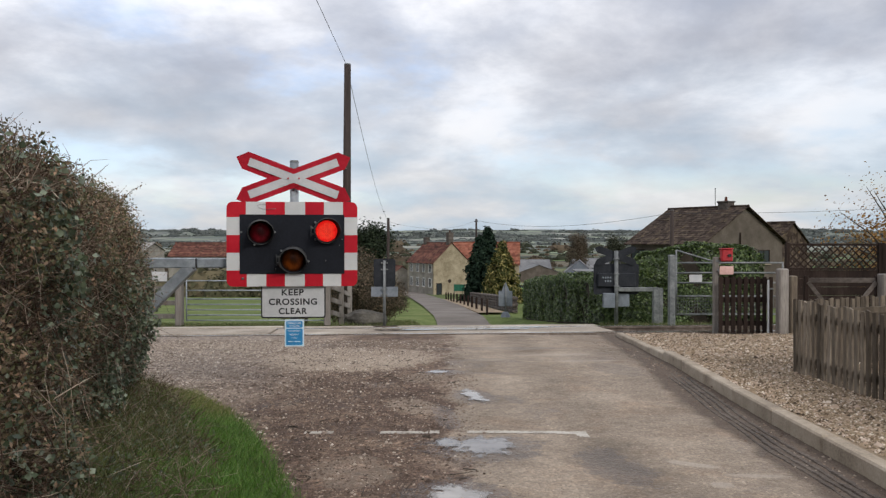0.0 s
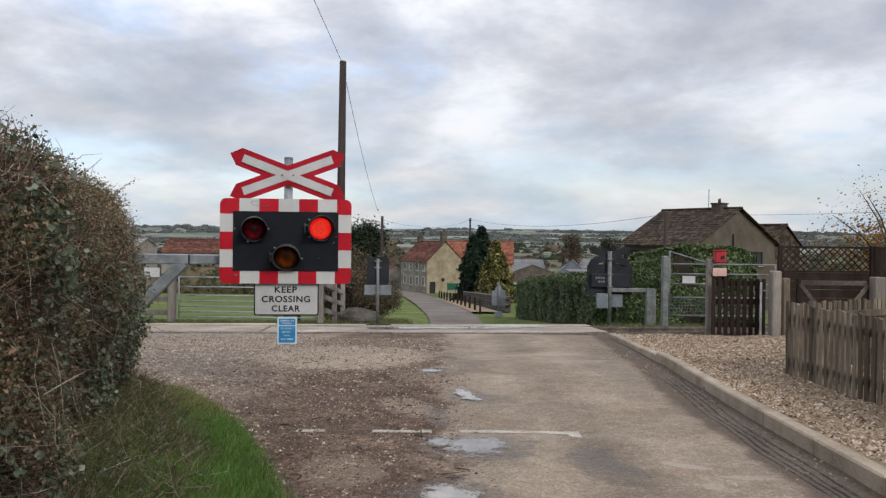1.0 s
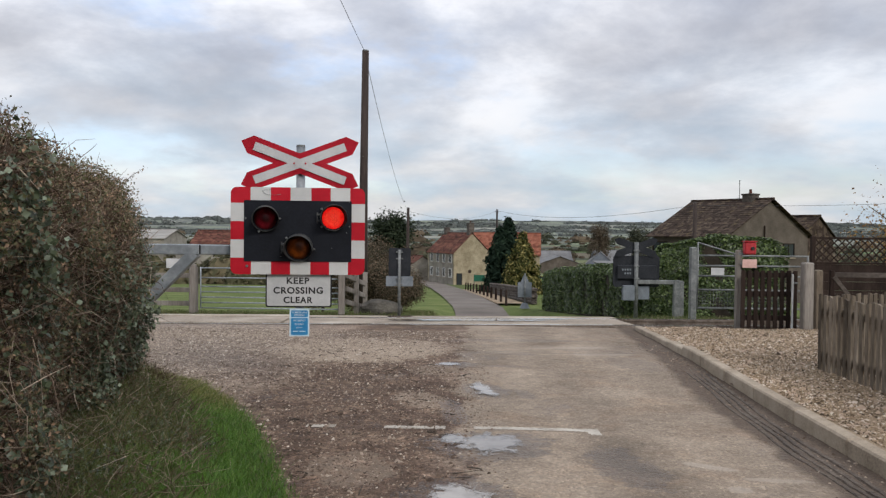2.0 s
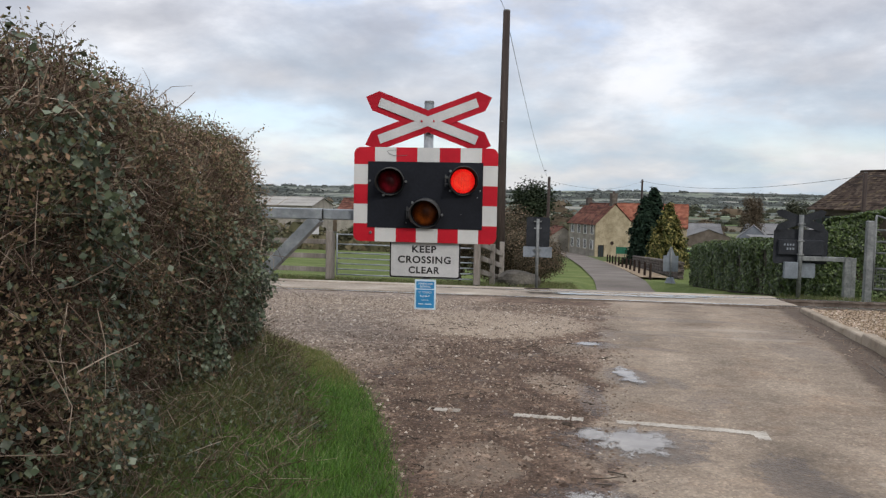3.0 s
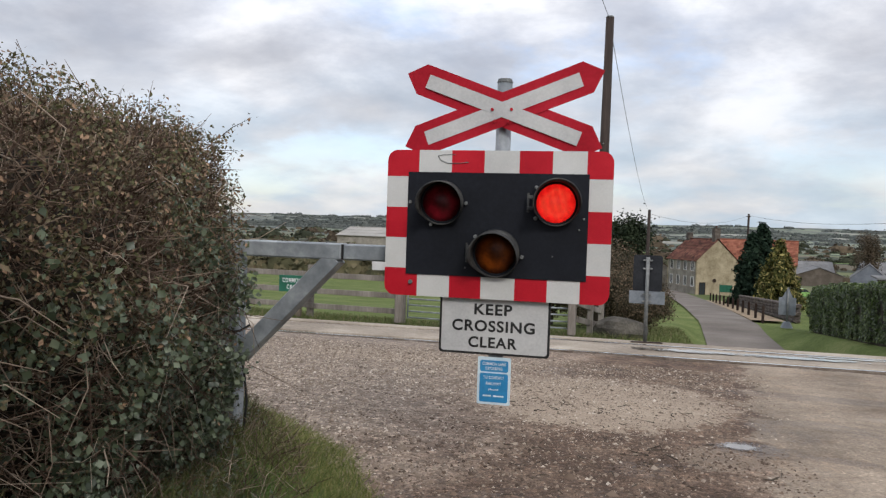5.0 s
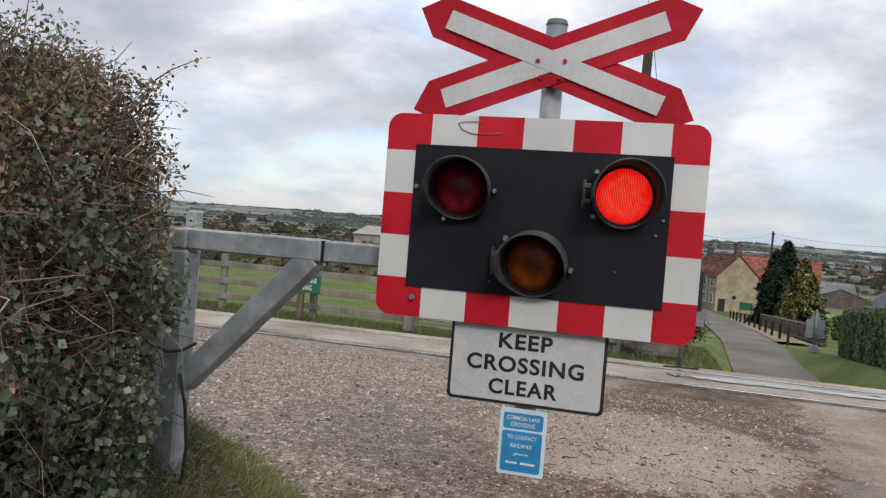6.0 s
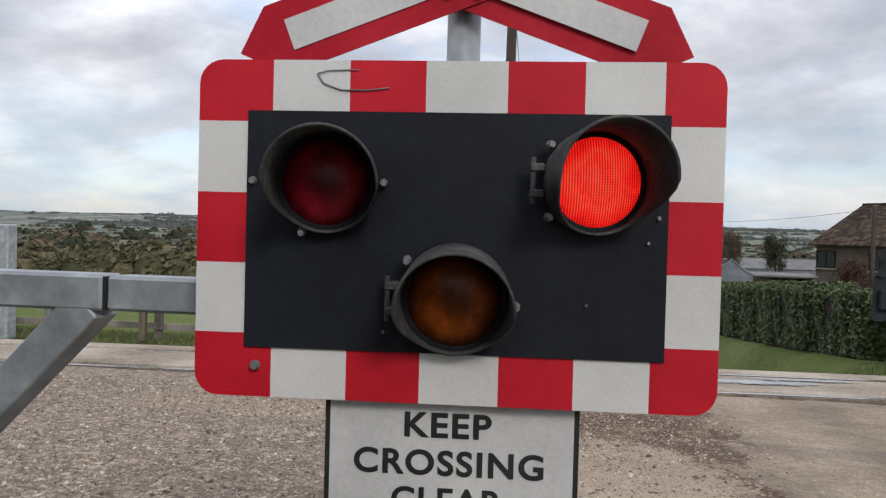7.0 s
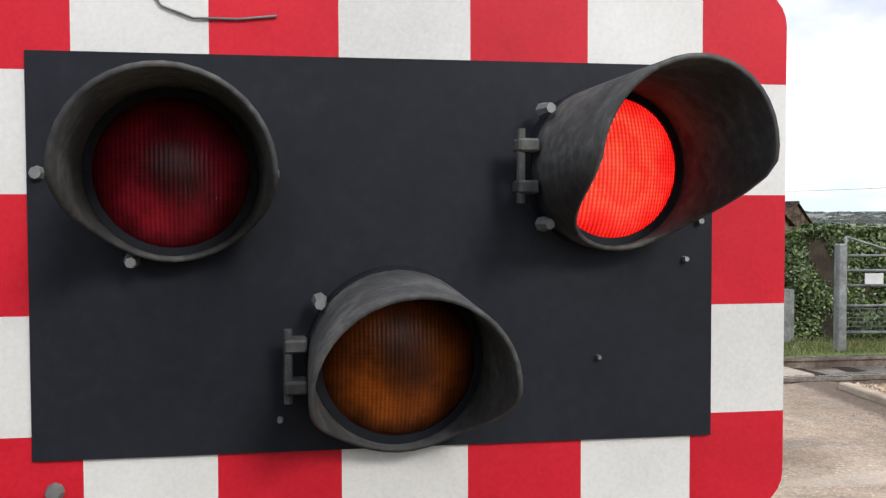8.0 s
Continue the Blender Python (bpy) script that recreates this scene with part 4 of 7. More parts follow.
# ---------------------------------------------------------------- crossing signal on its cantilever
def stripes(parent, y, thick):
    """Red and white border pieces round the black board."""
    U0, U1, W0, W1, BU, BW = -0.59, 0.59, -0.385, 0.386, 0.4725, 0.27
    rows = ((W1, BW, (-0.417, -0.24, -0.067, 0.116, 0.286, 0.459)), (W0, -BW, (-0.41, -0.235, -0.067, 0.111, 0.277, 0.443)))
    for wo, wi, cuts in rows:
        for k in range(5):
            part("stripe", plate(rect(cuts[k], cuts[k + 1], min(wo, wi), max(wo, wi)), thick, y), M_WHITE if k % 2 == 0 else M_RED, parent)
    cols = (0.246, 0.083, -0.078, -0.239)
    for uo, ui in ((U0, -BU), (U1, BU)):
        for k in range(3):
            part("stripe", plate(rect(min(uo, ui), max(uo, ui), cols[k + 1], cols[k]), thick, y), M_WHITE if k % 2 == 0 else M_RED, parent)
    r = 0.055
    for su, sw, uc in ((-1, 1, -0.417), (1, 1, 0.459), (-1, -1, -0.41), (1, -1, 0.443)):
        uo, wo, wc = (U0 if su < 0 else U1), (W1 if sw > 0 else W0), (cols[0] if sw > 0 else cols[3])
        out = [(uc, wo)]
        for k in range(7):
            a = radians(15 * k)
            out.append((uo - su * r + su * r * math.sin(a), wo - sw * r + sw * r * math.cos(a)))
        out += [(uo, wc), (su * BU, wc), (su * BU, sw * BW), (uc, sw * BW)]
        part("stripe", plate(out, thick, y), M_RED, parent)


def hood_mesh(radius, back, front_top, front_low):
    """A round cowl: long above, cut back below, with wall thickness and a flange."""
    bm = bmesh.new()
    n = 40
    loops = []
    for r, inset in ((radius, 0.0), (radius - 0.006, 0.0)):
        base, lip = [], []
        for k in range(n):
            a = 2 * math.pi * k / n
            c = math.cos(a)
            k01 = min(1.0, max(0.0, (1 + c) / 1.05))
            length = front_low + (front_top - front_low) * (0.8 * k01 * k01 * (3 - 2 * k01) + 0.1 * (1 + c))
            base.append(bm.verts.new((r * math.sin(a), back, r * c)))
            flare = 1 + 0.035 * length / front_top
            lip.append(bm.verts.new((r * flare * math.sin(a), -length, r * flare * c)))
        loops.append((base, lip))
    (b0, l0), (b1, l1) = loops
    for k in range(n):
        j = (k + 1) % n
        bm.faces.new((b0[k], b0[j], l0[j], l0[k]))
        bm.faces.new((b1[j], b1[k], l1[k], l1[j]))
        bm.faces.new((l0[k], l0[j], l1[j], l1[k]))
    bmesh.ops.recalc_face_normals(bm, faces=bm.faces)
    return bm


def lens_mesh(radius, dome):
    bm = bmesh.new()
    centre = bm.verts.new((0, -dome, 0))
    prev = None
    for i in range(1, 9):
        f = i / 8
        ring = [bm.verts.new((radius * f * math.sin(a), -dome * (1 - f * f) + (0.004 if i == 8 else 0), radius * f * math.cos(a))) for a in (2 * math.pi * k / 32 for k in range(32))]
        for k in range(32):
            j = (k + 1) % 32
            if prev is None:
                bm.faces.new((centre, ring[j], ring[k]))
            else:
                bm.faces.new((prev[k], prev[j], ring[j], ring[k]))
        prev = ring
    bmesh.ops.recalc_face_normals(bm, faces=bm.faces)
    return bm


def signal_lamp(board, u, w, lens_mat, lens_label, low, nuts, hinged, turn=8, nod=0, size=1.0):
    k = size
    lamp = part("lamp_housing", tube([(0, 0.02, 0), (0, -0.014, 0)], 0.117 * k, 40), M_BLACK, board)
    lamp.matrix_basis = pose(u, -0.006, w, nod, 0, turn)
    part("lens", lens_mesh(0.1 * k, 0.03), lens_mat, lamp, lens_label, True).matrix_basis = pose(0, -0.03, 0)
    part("lens_ring", ring_mesh(0.098 * k, 0.1085 * k, 0.012), M_BLACK, lamp).matrix_basis = pose(0, -0.02, 0)
    part("hood", hood_mesh(0.1145 * k, 0.015, 0.245 if k == 1 else 0.205, low), M_HOOD, lamp, "weathered black metal cowl", True)
    for dw in (-0.028, 0.028) if hinged else ():
        part("hinge", box((0.03, 0.03, 0.018), (-0.13 * k, -0.03, dw), bevel=0.003), M_HOOD, lamp)
    if hinged:
        part("hinge_pin", tube([(-0.139 * k, -0.035, -0.05), (-0.139 * k, -0.035, 0.05)], 0.006, 8), M_HOOD, lamp)
    for a in nuts:
        p = Vector((0.127 * k * math.sin(radians(a)), -0.015, 0.127 * k * math.cos(radians(a))))
        part("wing_nut", tube([p, p + Vector((0, -0.03, 0))], [0.011, 0.007], 7), M_STEELDARK, lamp)


def ring_mesh(r0, r1, depth):
    bm = bmesh.new()
    n = 36
    rings = []
    for r, y in ((r0, 0), (r0, -depth), (r1, -depth), (r1, 0)):
        rings.append([bm.verts.new((r * math.sin(2 * math.pi * k / n), y, r * math.cos(2 * math.pi * k / n))) for k in range(n)])
    for i in range(4):
        a, b = rings[i], rings[(i + 1) % 4]
        for k in range(n):
            bm.faces.new((a[k], a[(k + 1) % n], b[(k + 1) % n], b[k]))
    bmesh.ops.recalc_face_normals(bm, faces=bm.faces)
    return bm


def saltire(parent, centre_w, y, face, band, thick=0.004):
    """The X-shaped crossing sign: two pointed arms, each with a pale band."""
    s, h, tip = 0.466, 0.084, 0.554
    arms = []
    for sign in (1, -1):
        a = radians(20.6) * sign
        m = Matrix.Translation((0.0, 0, centre_w)) @ Matrix.Rotation(-a, 4, "Y")
        bm = plate([(-s, -h), (s, -h), (tip, 0), (s, h), (-s, h), (-tip, 0)], thick, y + (0 if sign > 0 else 0.006))
        bmesh.ops.transform(bm, matrix=m, verts=bm.verts)
        arm = part("cross_arm", bm, face, parent)
        bm = plate(rect(-0.43, 0.43, -0.037, 0.037), 0.003, y - 0.0035)
        bmesh.ops.transform(bm, matrix=m, verts=bm.verts)
        if sign < 0:
            bmesh.ops.translate(bm, vec=(0, -0.0016, 0), verts=bm.verts)
        if band is not None:
            part("cross_band", bm, band, arm, "dull white band")
        else:
            bm.free()
        arms.append(arm)
    return arms


YAW = 4.5
SIG = (-1.349, 7.441, 1.487)
signal = thing("crossing_signal", "level crossing signal with flashing red lamps on galvanised cantilever", "crossing signal", pose(-2.96, 7.58, 0.2))
inv = signal.matrix_basis.inverted()


def sig_part(name, bm, mat, label="", smooth=False):
    ob = part(name, bm, mat, signal, label, smooth)
    ob.matrix_basis = inv @ ob.matrix_basis
    return ob


mast_x, mast_y = -1.352, 7.56
sig_part("post", box((0.11, 0.1, 1.26), (-2.975, 7.58, 0.632), bevel=0.012), M_STEEL, "square galvanised steel post")
sig_part("post_head", box((0.108, 0.1, 0.094), (-2.986, 7.58, 1.312), bevel=0.01), M_STEEL)
sig_part("beam", box((0.664, 0.1, 0.094), (-2.596, 7.58, 1.312), bevel=0.008), M_STEEL)
# black filler between the beams, its colour stands for the dark open gap
sig_part("joint_gap", box((0.01, 0.092, 0.086), (-2.258, 7.58, 1.312)), M_CABLE)
sig_part("beam", box((0.93, 0.1, 0.09), (-1.786, 7.58, 1.312), bevel=0.008), M_STEEL)
sig_part("brace", beam((-2.93, 7.58, 0.665), (-2.312, 7.58, 1.283), 0.096, 0.098, 0.004), M_STEEL, "diagonal galvanised brace")
sig_part("mast", tube([(mast_x, mast_y, 0.66), (mast_x, mast_y, 2.25)], 0.04, 20), M_STEEL, "round galvanised mast", True)
sig_part("mast_cap", tube([(mast_x, mast_y, 2.243), (mast_x, mast_y, 2.262)], [0.043, 0.036], 20), M_STEELDARK)
for z in (1.6, 1.25):
    sig_part("clamp", box((0.13, 0.05, 0.03), (mast_x, mast_y - 0.045, z), bevel=0.004), M_STEELDARK)
cable_pts = [(-2.885, 7.49, 0.72), (-2.83, 7.47, 0.6), (-2.80, 7.46, 0.42), (-2.83, 7.48, 0.25), (-2.88, 7.5, 0.12)]
sig_part("cable", tube(cable_pts, 0.008, 6), M_CABLE, "drooping black cable", True)
sig_part("cable_tie", tube([(-3.04, 7.5, 0.83), (-2.96, 7.49, 0.81), (-2.88, 7.495, 0.825), (-2.83, 7.52, 0.86)], 0.008, 6), M_CABLE)
board = sig_part("signal_board", plate(rounded(-0.59, 0.59, -0.385, 0.386, 0.055), 0.012, 0.004), M_DARKSIGN)
board.matrix_basis = inv @ pose(*SIG, 0, 0, YAW)
stripes(board, 0.0, 0.004)
part("black_panel", plate(rect(-0.4725, 0.4725, -0.27, 0.27), 0.009, -0.006), M_BLACK, board, "matt black backing panel")
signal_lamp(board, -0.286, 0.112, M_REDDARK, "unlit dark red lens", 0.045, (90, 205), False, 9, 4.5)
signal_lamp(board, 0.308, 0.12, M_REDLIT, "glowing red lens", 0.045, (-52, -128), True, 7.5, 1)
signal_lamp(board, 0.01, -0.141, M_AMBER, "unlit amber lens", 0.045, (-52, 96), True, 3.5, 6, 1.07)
for u, w, r in ((-0.459, 0.11, 0.011), (0.452, 0.045, 0.006), (-0.445, -0.312, 0.013), (0.43, -0.01, 0.005), (-0.15, -0.225, 0.005), (0.3, -0.15, 0.004)):
    part("bolt", tube([(u, -0.004, w), (u, -0.016, w)], [r, r * 0.7], 8), M_STEELDARK, board)
# a scratched loop on the reflective sheet
loop = [(-0.315, 0.355), (-0.30, 0.333), (-0.26, 0.318), (-0.2, 0.318), (-0.15, 0.324)]
part("scratch", tube([(u, -0.0035, w) for u, w in loop], 0.0018, 5), M_STEELDARK, board, "dark scratched loop", True)
part("scratch", tube([(u, -0.0035, w) for u, w in [(-0.315, 0.355), (-0.29, 0.362), (-0.22, 0.364)]], 0.0014, 5), M_STEELDARK, board)

cross = sig_part("cross_sign", box((0.11, 0.035, 0.09), (0, 0.03, 0), bevel=0.004), M_STEELDARK)
cross.matrix_basis = inv @ pose(mast_x + 0.008, 7.482, 2.09, 0, 0, YAW)
saltire(cross, 0.0, 0.0, M_REDDULL, M_SIGNWHITE)
for u, w in ((-0.05, 0.0), (0.05, 0.0), (-0.035, -0.06), (0.035, -0.06)):
    part("bolt", tube([(u, -0.002, w), (u, -0.012, w)], 0.008, 8), M_RED, cross)

clear = sig_part("text_sign", plate(rounded(-0.293, 0.293, -0.17, 0.17, 0.02), 0.008, 0.002), M_INK, "white plate with black border and lettering")
clear.matrix_basis = inv @ pose(-1.347, 7.478, 0.978, 0, 0, YAW)
part("sign_face", plate(rounded(-0.281, 0.281, -0.158, 0.158, 0.014), 0.003, 0.0), M_SIGNWHITE, clear)
part("word", lettering("KEEP", 0.201, 0.058, (-0.006, 0.068), -0.002, 0.028), M_INK, clear)
part("word", lettering("CROSSING", 0.438, 0.060, (-0.004, -0.019), -0.002, 0.028), M_INK, clear)
part("word", lettering("CLEAR", 0.258, 0.058, (-0.004, -0.105), -0.002, 0.028), M_INK, clear)

info = sig_part("notice", plate(rounded(-0.088, 0.088, -0.125, 0.125, 0.008), 0.004, 0.001), M_PALEBLUE, "small pale blue notice with blue panels")
info.matrix_basis = inv @ pose(-1.342, 7.495, 0.67, 0, 0, YAW)
part("blue_panel", plate(rounded(-0.075, 0.075, 0.048, 0.108, 0.01), 0.002, -0.0015), M_BLUE, info)
part("blue_panel", plate(rounded(-0.075, 0.075, -0.112, 0.04, 0.01), 0.002, -0.0015), M_BLUE, info)
part("word", lettering("COMMON LANE", 0.125, 0.016, (0, 0.09), -0.003, 0.01), M_WHITEINK, info)
part("word", lettering("CROSSING", 0.09, 0.016, (0, 0.066), -0.003, 0.01), M_WHITEINK, info)
part("word", lettering("TO CONTACT", 0.11, 0.016, (0, 0.018), -0.003, 0.01), M_WHITEINK, info)
part("word", lettering("RAILWAY", 0.08, 0.016, (0, -0.014), -0.003, 0.01), M_WHITEINK, info)
part("word", lettering("phone", 0.052, 0.014, (0, -0.046), -0.003, 0.008), M_WHITEINK, info)
for u0, u1 in ((-0.055, -0.012), (0.0, 0.055)):
    part("text_bar", plate(rect(u0, u1, -0.083, -0.075), 0.001, -0.003), M_PALEBLUE, info)

# short box post just behind the hedge end
stub = part("cable_post", box((0.1, 0.1, 0.95), (0, 0, 0.475), bevel=0.008), M_STEELDARK)
stub.matrix_basis = pose(-3.28, 7.8, 0.16)
tagged(stub, "short grey steel post beside the signal post", "post")


# ---------------------------------------------------------------- near hedge
def hedge_face(y):
    return -1.69 - 0.27 * (y - 3.75)


def hedge_shell(n, seed, y0=0.6, y1=7.05):
    """Random places and normals on the hedge: front face, rounded top, far end."""
    rng = np.random.default_rng(seed)
    ys_, ts = y0 + (y1 - y0) * rng.random(n), rng.random(n)
    P_, N_ = np.empty((n, 3)), np.empty((n, 3))
    end = rng.random(n) < 0.13
    ys_ = np.where(end, y1, ys_)
    top = np.interp(ys_, [2, 3.2, 5, 6, 7.05], [2.0, 1.965, 1.925, 1.9, 1.86]) + 0.03 * np.sin(ys_ * 3.1) + 0.025 * np.sin(ys_ * 7.3)
    face = hedge_face(ys_) + 0.07 * np.sin(ys_ * 2.3) + 0.05 * np.sin(ys_ * 5.7 + 1)
    base = 0.12
    rad = 0.45
    length = (top - rad - base) + rad * 1.571 + 0.9
    s = ts * length
    a = np.clip((s - (top - rad - base)) / rad, 0, 1.571)
    flat = np.clip(s - (top - rad - base) - rad * 1.571, 0, None)
    z = np.where(s < top - rad - base, base + s, top - rad + rad * np.sin(a))
    x = face - rad * (1 - np.cos(a)) - flat
    x = x + 0.06 * np.sin(z * 4 + ys_ * 1.7)
    P_[:, 0], P_[:, 1], P_[:, 2] = x, ys_, z
    N_[:, 0], N_[:, 1], N_[:, 2] = np.cos(a), -0.1, np.sin(a)
    x = x - 0.21 * np.clip(1 - z / 1.4, 0, 1)
    P_[:, 0] = x
    # far end, rounded at its corner
    w = rng.random(n)
    ez = base + (top - base) * ts
    ex = face - 1.35 * w - 0.21 * np.clip(1 - ez / 1.4, 0, 1)
    round_off = 0.28 * np.clip(1 - w / 0.25, 0, 1) ** 2 + 0.3 * np.clip((ez - top + 0.4) / 0.4, 0, 1) ** 2
    P_[end] = np.stack([ex, ys_ - round_off, ez], 1)[end]
    N_[end] = (0.25, 1, 0.1)
    near_corner = (~end) & (ys_ > y1 - 0.3)
    P_[near_corner, 0] -= (0.13 * ((ys_ - (y1 - 0.3)) / 0.3) ** 2)[near_corner]
    return P_, N_, rng


hedge = thing("hedge", "ivy-grown field hedge in late autumn, brown twigs on a grassy bank", "hedge", pose(-2.4, 3, 0.2))
hinv = hedge.matrix_basis.inverted()


def hedge_part(name, me, mat, label="", smooth=False):
    ob = part(name, me, mat, hedge, label, smooth)
    ob.matrix_basis = hinv
    return ob


# solid dark brown core; its near-black colour stands for the shade inside
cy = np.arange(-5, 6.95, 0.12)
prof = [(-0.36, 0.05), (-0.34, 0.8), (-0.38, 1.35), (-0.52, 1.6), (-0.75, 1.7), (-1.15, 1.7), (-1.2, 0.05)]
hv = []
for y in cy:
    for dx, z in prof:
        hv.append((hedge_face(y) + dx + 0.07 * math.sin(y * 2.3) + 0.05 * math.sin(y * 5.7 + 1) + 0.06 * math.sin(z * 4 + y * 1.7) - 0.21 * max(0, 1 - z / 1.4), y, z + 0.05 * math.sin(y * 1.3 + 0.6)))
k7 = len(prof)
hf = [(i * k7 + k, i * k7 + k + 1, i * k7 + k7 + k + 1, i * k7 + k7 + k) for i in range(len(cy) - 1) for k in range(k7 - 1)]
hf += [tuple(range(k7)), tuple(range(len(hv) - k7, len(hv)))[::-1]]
hedge_part("hedge_core", mesh_from("hedge_core", hv, hf), M_SHADECORE)

P_, N_, rng = hedge_shell(260000, 5)
patch = np.sin(P_[:, 1] * 2.1 + 0.5) + np.sin(P_[:, 1] * 0.9 + P_[:, 2] * 2.6) + np.sin(P_[:, 2] * 3.7 + P_[:, 1] * 4.3) * 0.7
ivy = 0.75 * patch + 1.9 * (0.95 - P_[:, 2]) + rng.normal(0, 0.75, len(P_)) > 0.55
lumps = 0.06 * np.sin(P_[:, 1] * 9 + P_[:, 2] * 6) * np.sin(P_[:, 2] * 11 - P_[:, 1] * 4) + 0.04 * np.sin(P_[:, 1] * 21 + 2) * np.sin(P_[:, 2] * 17)
# clumps stand proud, and dark pockets open between them
clump = np.sin(P_[:, 1] * 6.3 + P_[:, 2] * 2.2) * np.sin(P_[:, 2] * 6.9 - P_[:, 1] * 2.1 + 1) + 0.7 * np.sin(P_[:, 1] * 13.1 - P_[:, 2] * 4.0 + 2) * np.sin(P_[:, 2] * 11.3 + P_[:, 1] * 4.4)
depth = rng.random(len(P_))[:, None] ** 1.3 * 0.25 - 0.045 - (lumps + 0.06 * clump)[:, None]
shown = rng.random(len(P_)) < np.clip(0.72 + 0.75 * clump, 0.14, 1)
Q = P_ - N_ * depth + rng.normal(0, 0.02, P_.shape)
hedge_part("ivy_leaf", scatter_leaves("ivy_leaf", Q[ivy & shown][:60000], N_[ivy & shown][:60000] + np.array([0, 0, 0.3]), 0.026, 0.9, 6, 0.25, 0.95), M_IVY, "dark ivy leaves", False)["kind"] = "stuff"
rest = ~ivy & shown
hedge_part("hedge_leaf", scatter_leaves("hedge_leaf", Q[rest][:125000], N_[rest][:125000], 0.0185, 0.9, 7, 0.3, 0.55), M_HEDGELEAF, "small olive and brown leaves")["kind"] = "stuff"
S_, SN, rng = hedge_shell(38000, 8)
st = S_ - SN * 0.09
dirn = SN * 0.5 + rng.normal(0, 0.7, S_.shape) + np.array([0, 0, 0.25])
dirn /= np.linalg.norm(dirn, axis=1)[:, None]
ln = (0.05 + 0.15 * rng.random(len(S_)) ** 2)[:, None]
hedge_part("twig", scatter_sticks("twig", st, st + dirn * ln + SN * 0.02, 0.0024, 9, 0.16), M_TWIG, "bare brown twigs")["kind"] = "stuff"
S_, SN, rng = hedge_shell(1500, 10)
hang = np.stack([rng.normal(0.02, 0.07, 1500), rng.normal(0, 0.1, 1500), 0.15 - 0.5 * rng.random(1500)], 1)
hedge_part("stem", scatter_sticks("stem", S_ + SN * 0.03, S_ + SN * 0.05 + hang, 0.0021, 11, 0.12), M_TWIG, "pale hanging stems")["kind"] = "stuff"

S_, SN, rng = hedge_shell(1900, 31, 1.2, 6.9)
low_down = S_[:, 2] < 1.45
S_, SN = S_[low_down], SN[low_down]
way = SN * 0.2 + rng.normal(0, 0.6, S_.shape) * np.array([0.35, 1, 1]) + np.array([0, 0, 0.2])
way *= ((0.12 + 0.26 * rng.random(len(S_)) ** 1.5) / np.linalg.norm(way, axis=1))[:, None]
hedge_part("long_stem", scatter_sticks("long_stem", S_ - SN * 0.03, S_ + SN * 0.02 + way, 0.0023, 32, 0.11), M_TWIG, "long pale cut stems")["kind"] = "stuff"

# loose sprays at the far end, with sky showing through
rng = np.random.default_rng(41)
n = 420
fw = rng.random(n)
s0 = np.stack([hedge_face(7.0) - 0.06 - 1.1 * fw, 6.85 + 0.1 * rng.random(n), 1.15 + 0.75 * rng.random(n)], 1)
way = np.stack([rng.normal(0.12, 0.3, n), 0.5 + 0.5 * rng.random(n), rng.normal(0.25, 0.45, n)], 1)
way *= ((0.07 + 0.15 * rng.random(n) ** 1.5) / np.linalg.norm(way, axis=1))[:, None]
hedge_part("twig", scatter_sticks("twig", s0, s0 + way, 0.0026, 42, 0.12), M_TWIG, "bare sprays at the hedge end")["kind"] = "stuff"
at_ = rng.integers(0, n, 5200)
lp = s0[at_] + way[at_] * rng.random((5200, 1)) + rng.normal(0, 0.022, (5200, 3))
hedge_part("hedge_leaf", scatter_leaves("hedge_leaf", lp, np.tile((0.2, 0.3, 0.6), (5200, 1)), 0.02, 1.0, 43, 0.3, 0.75), M_HEDGELEAF)["kind"] = "stuff"

# grass on the bank
rng = np.random.default_rng(12)
n = 90000
gy = 1.5 + 7.8 * rng.random(n)
gd = rng.random(n) ** 1.3 * 1.5 - 0.05 + rng.normal(0, 0.04, n)
gx = verge_edge(gy) - gd
g_lush = (gd < 0.7 + 0.22 * np.sin(gy * 1.9) + 0.1 * np.sin(gy * 5.3 + 1) + rng.normal(0, 0.12, n)) 
gp = np.stack([gx, gy, bank(gx, gy)], 1)
by_post = gy > 6.9 + rng.normal(0, 0.2, n)
thin = part("thin_grass", scatter_blades("thin_grass", gp[g_lush & by_post], 0.045, 0.006, 0.8, 44), M_PALEGRASS)
tagged(thin, "thin yellowish grass round the signal post", "grass", kind="stuff")
g_dry = ~g_lush
g_lush = g_lush & ~by_post
lush = part("grass", scatter_blades("grass", gp[g_lush], 0.055, 0.006, 0.6, 13), M_GRASS)
tagged(lush, "bright green verge grass beside the road", "grass", kind="stuff")
dry = part("dry_grass", scatter_blades("dry_grass", gp[g_dry], 0.075, 0.006, 0.9, 14), M_DRYGRASS)
tagged(dry, "dull matted grass and dead stalks under the hedge", "grass", kind="stuff")
pick = rng.choice(np.where(g_dry)[0], 16000)
weeds = part("ground_ivy", scatter_leaves("ground_ivy", gp[pick] + np.array([0, 0, 0.06]) * rng.random((16000, 1)), np.tile((0.3, 0, 1.0), (16000, 1)), 0.028, 0.5, 15), M_IVY)
tagged(weeds, "low ivy and weeds under the hedge", "weeds", kind="stuff")

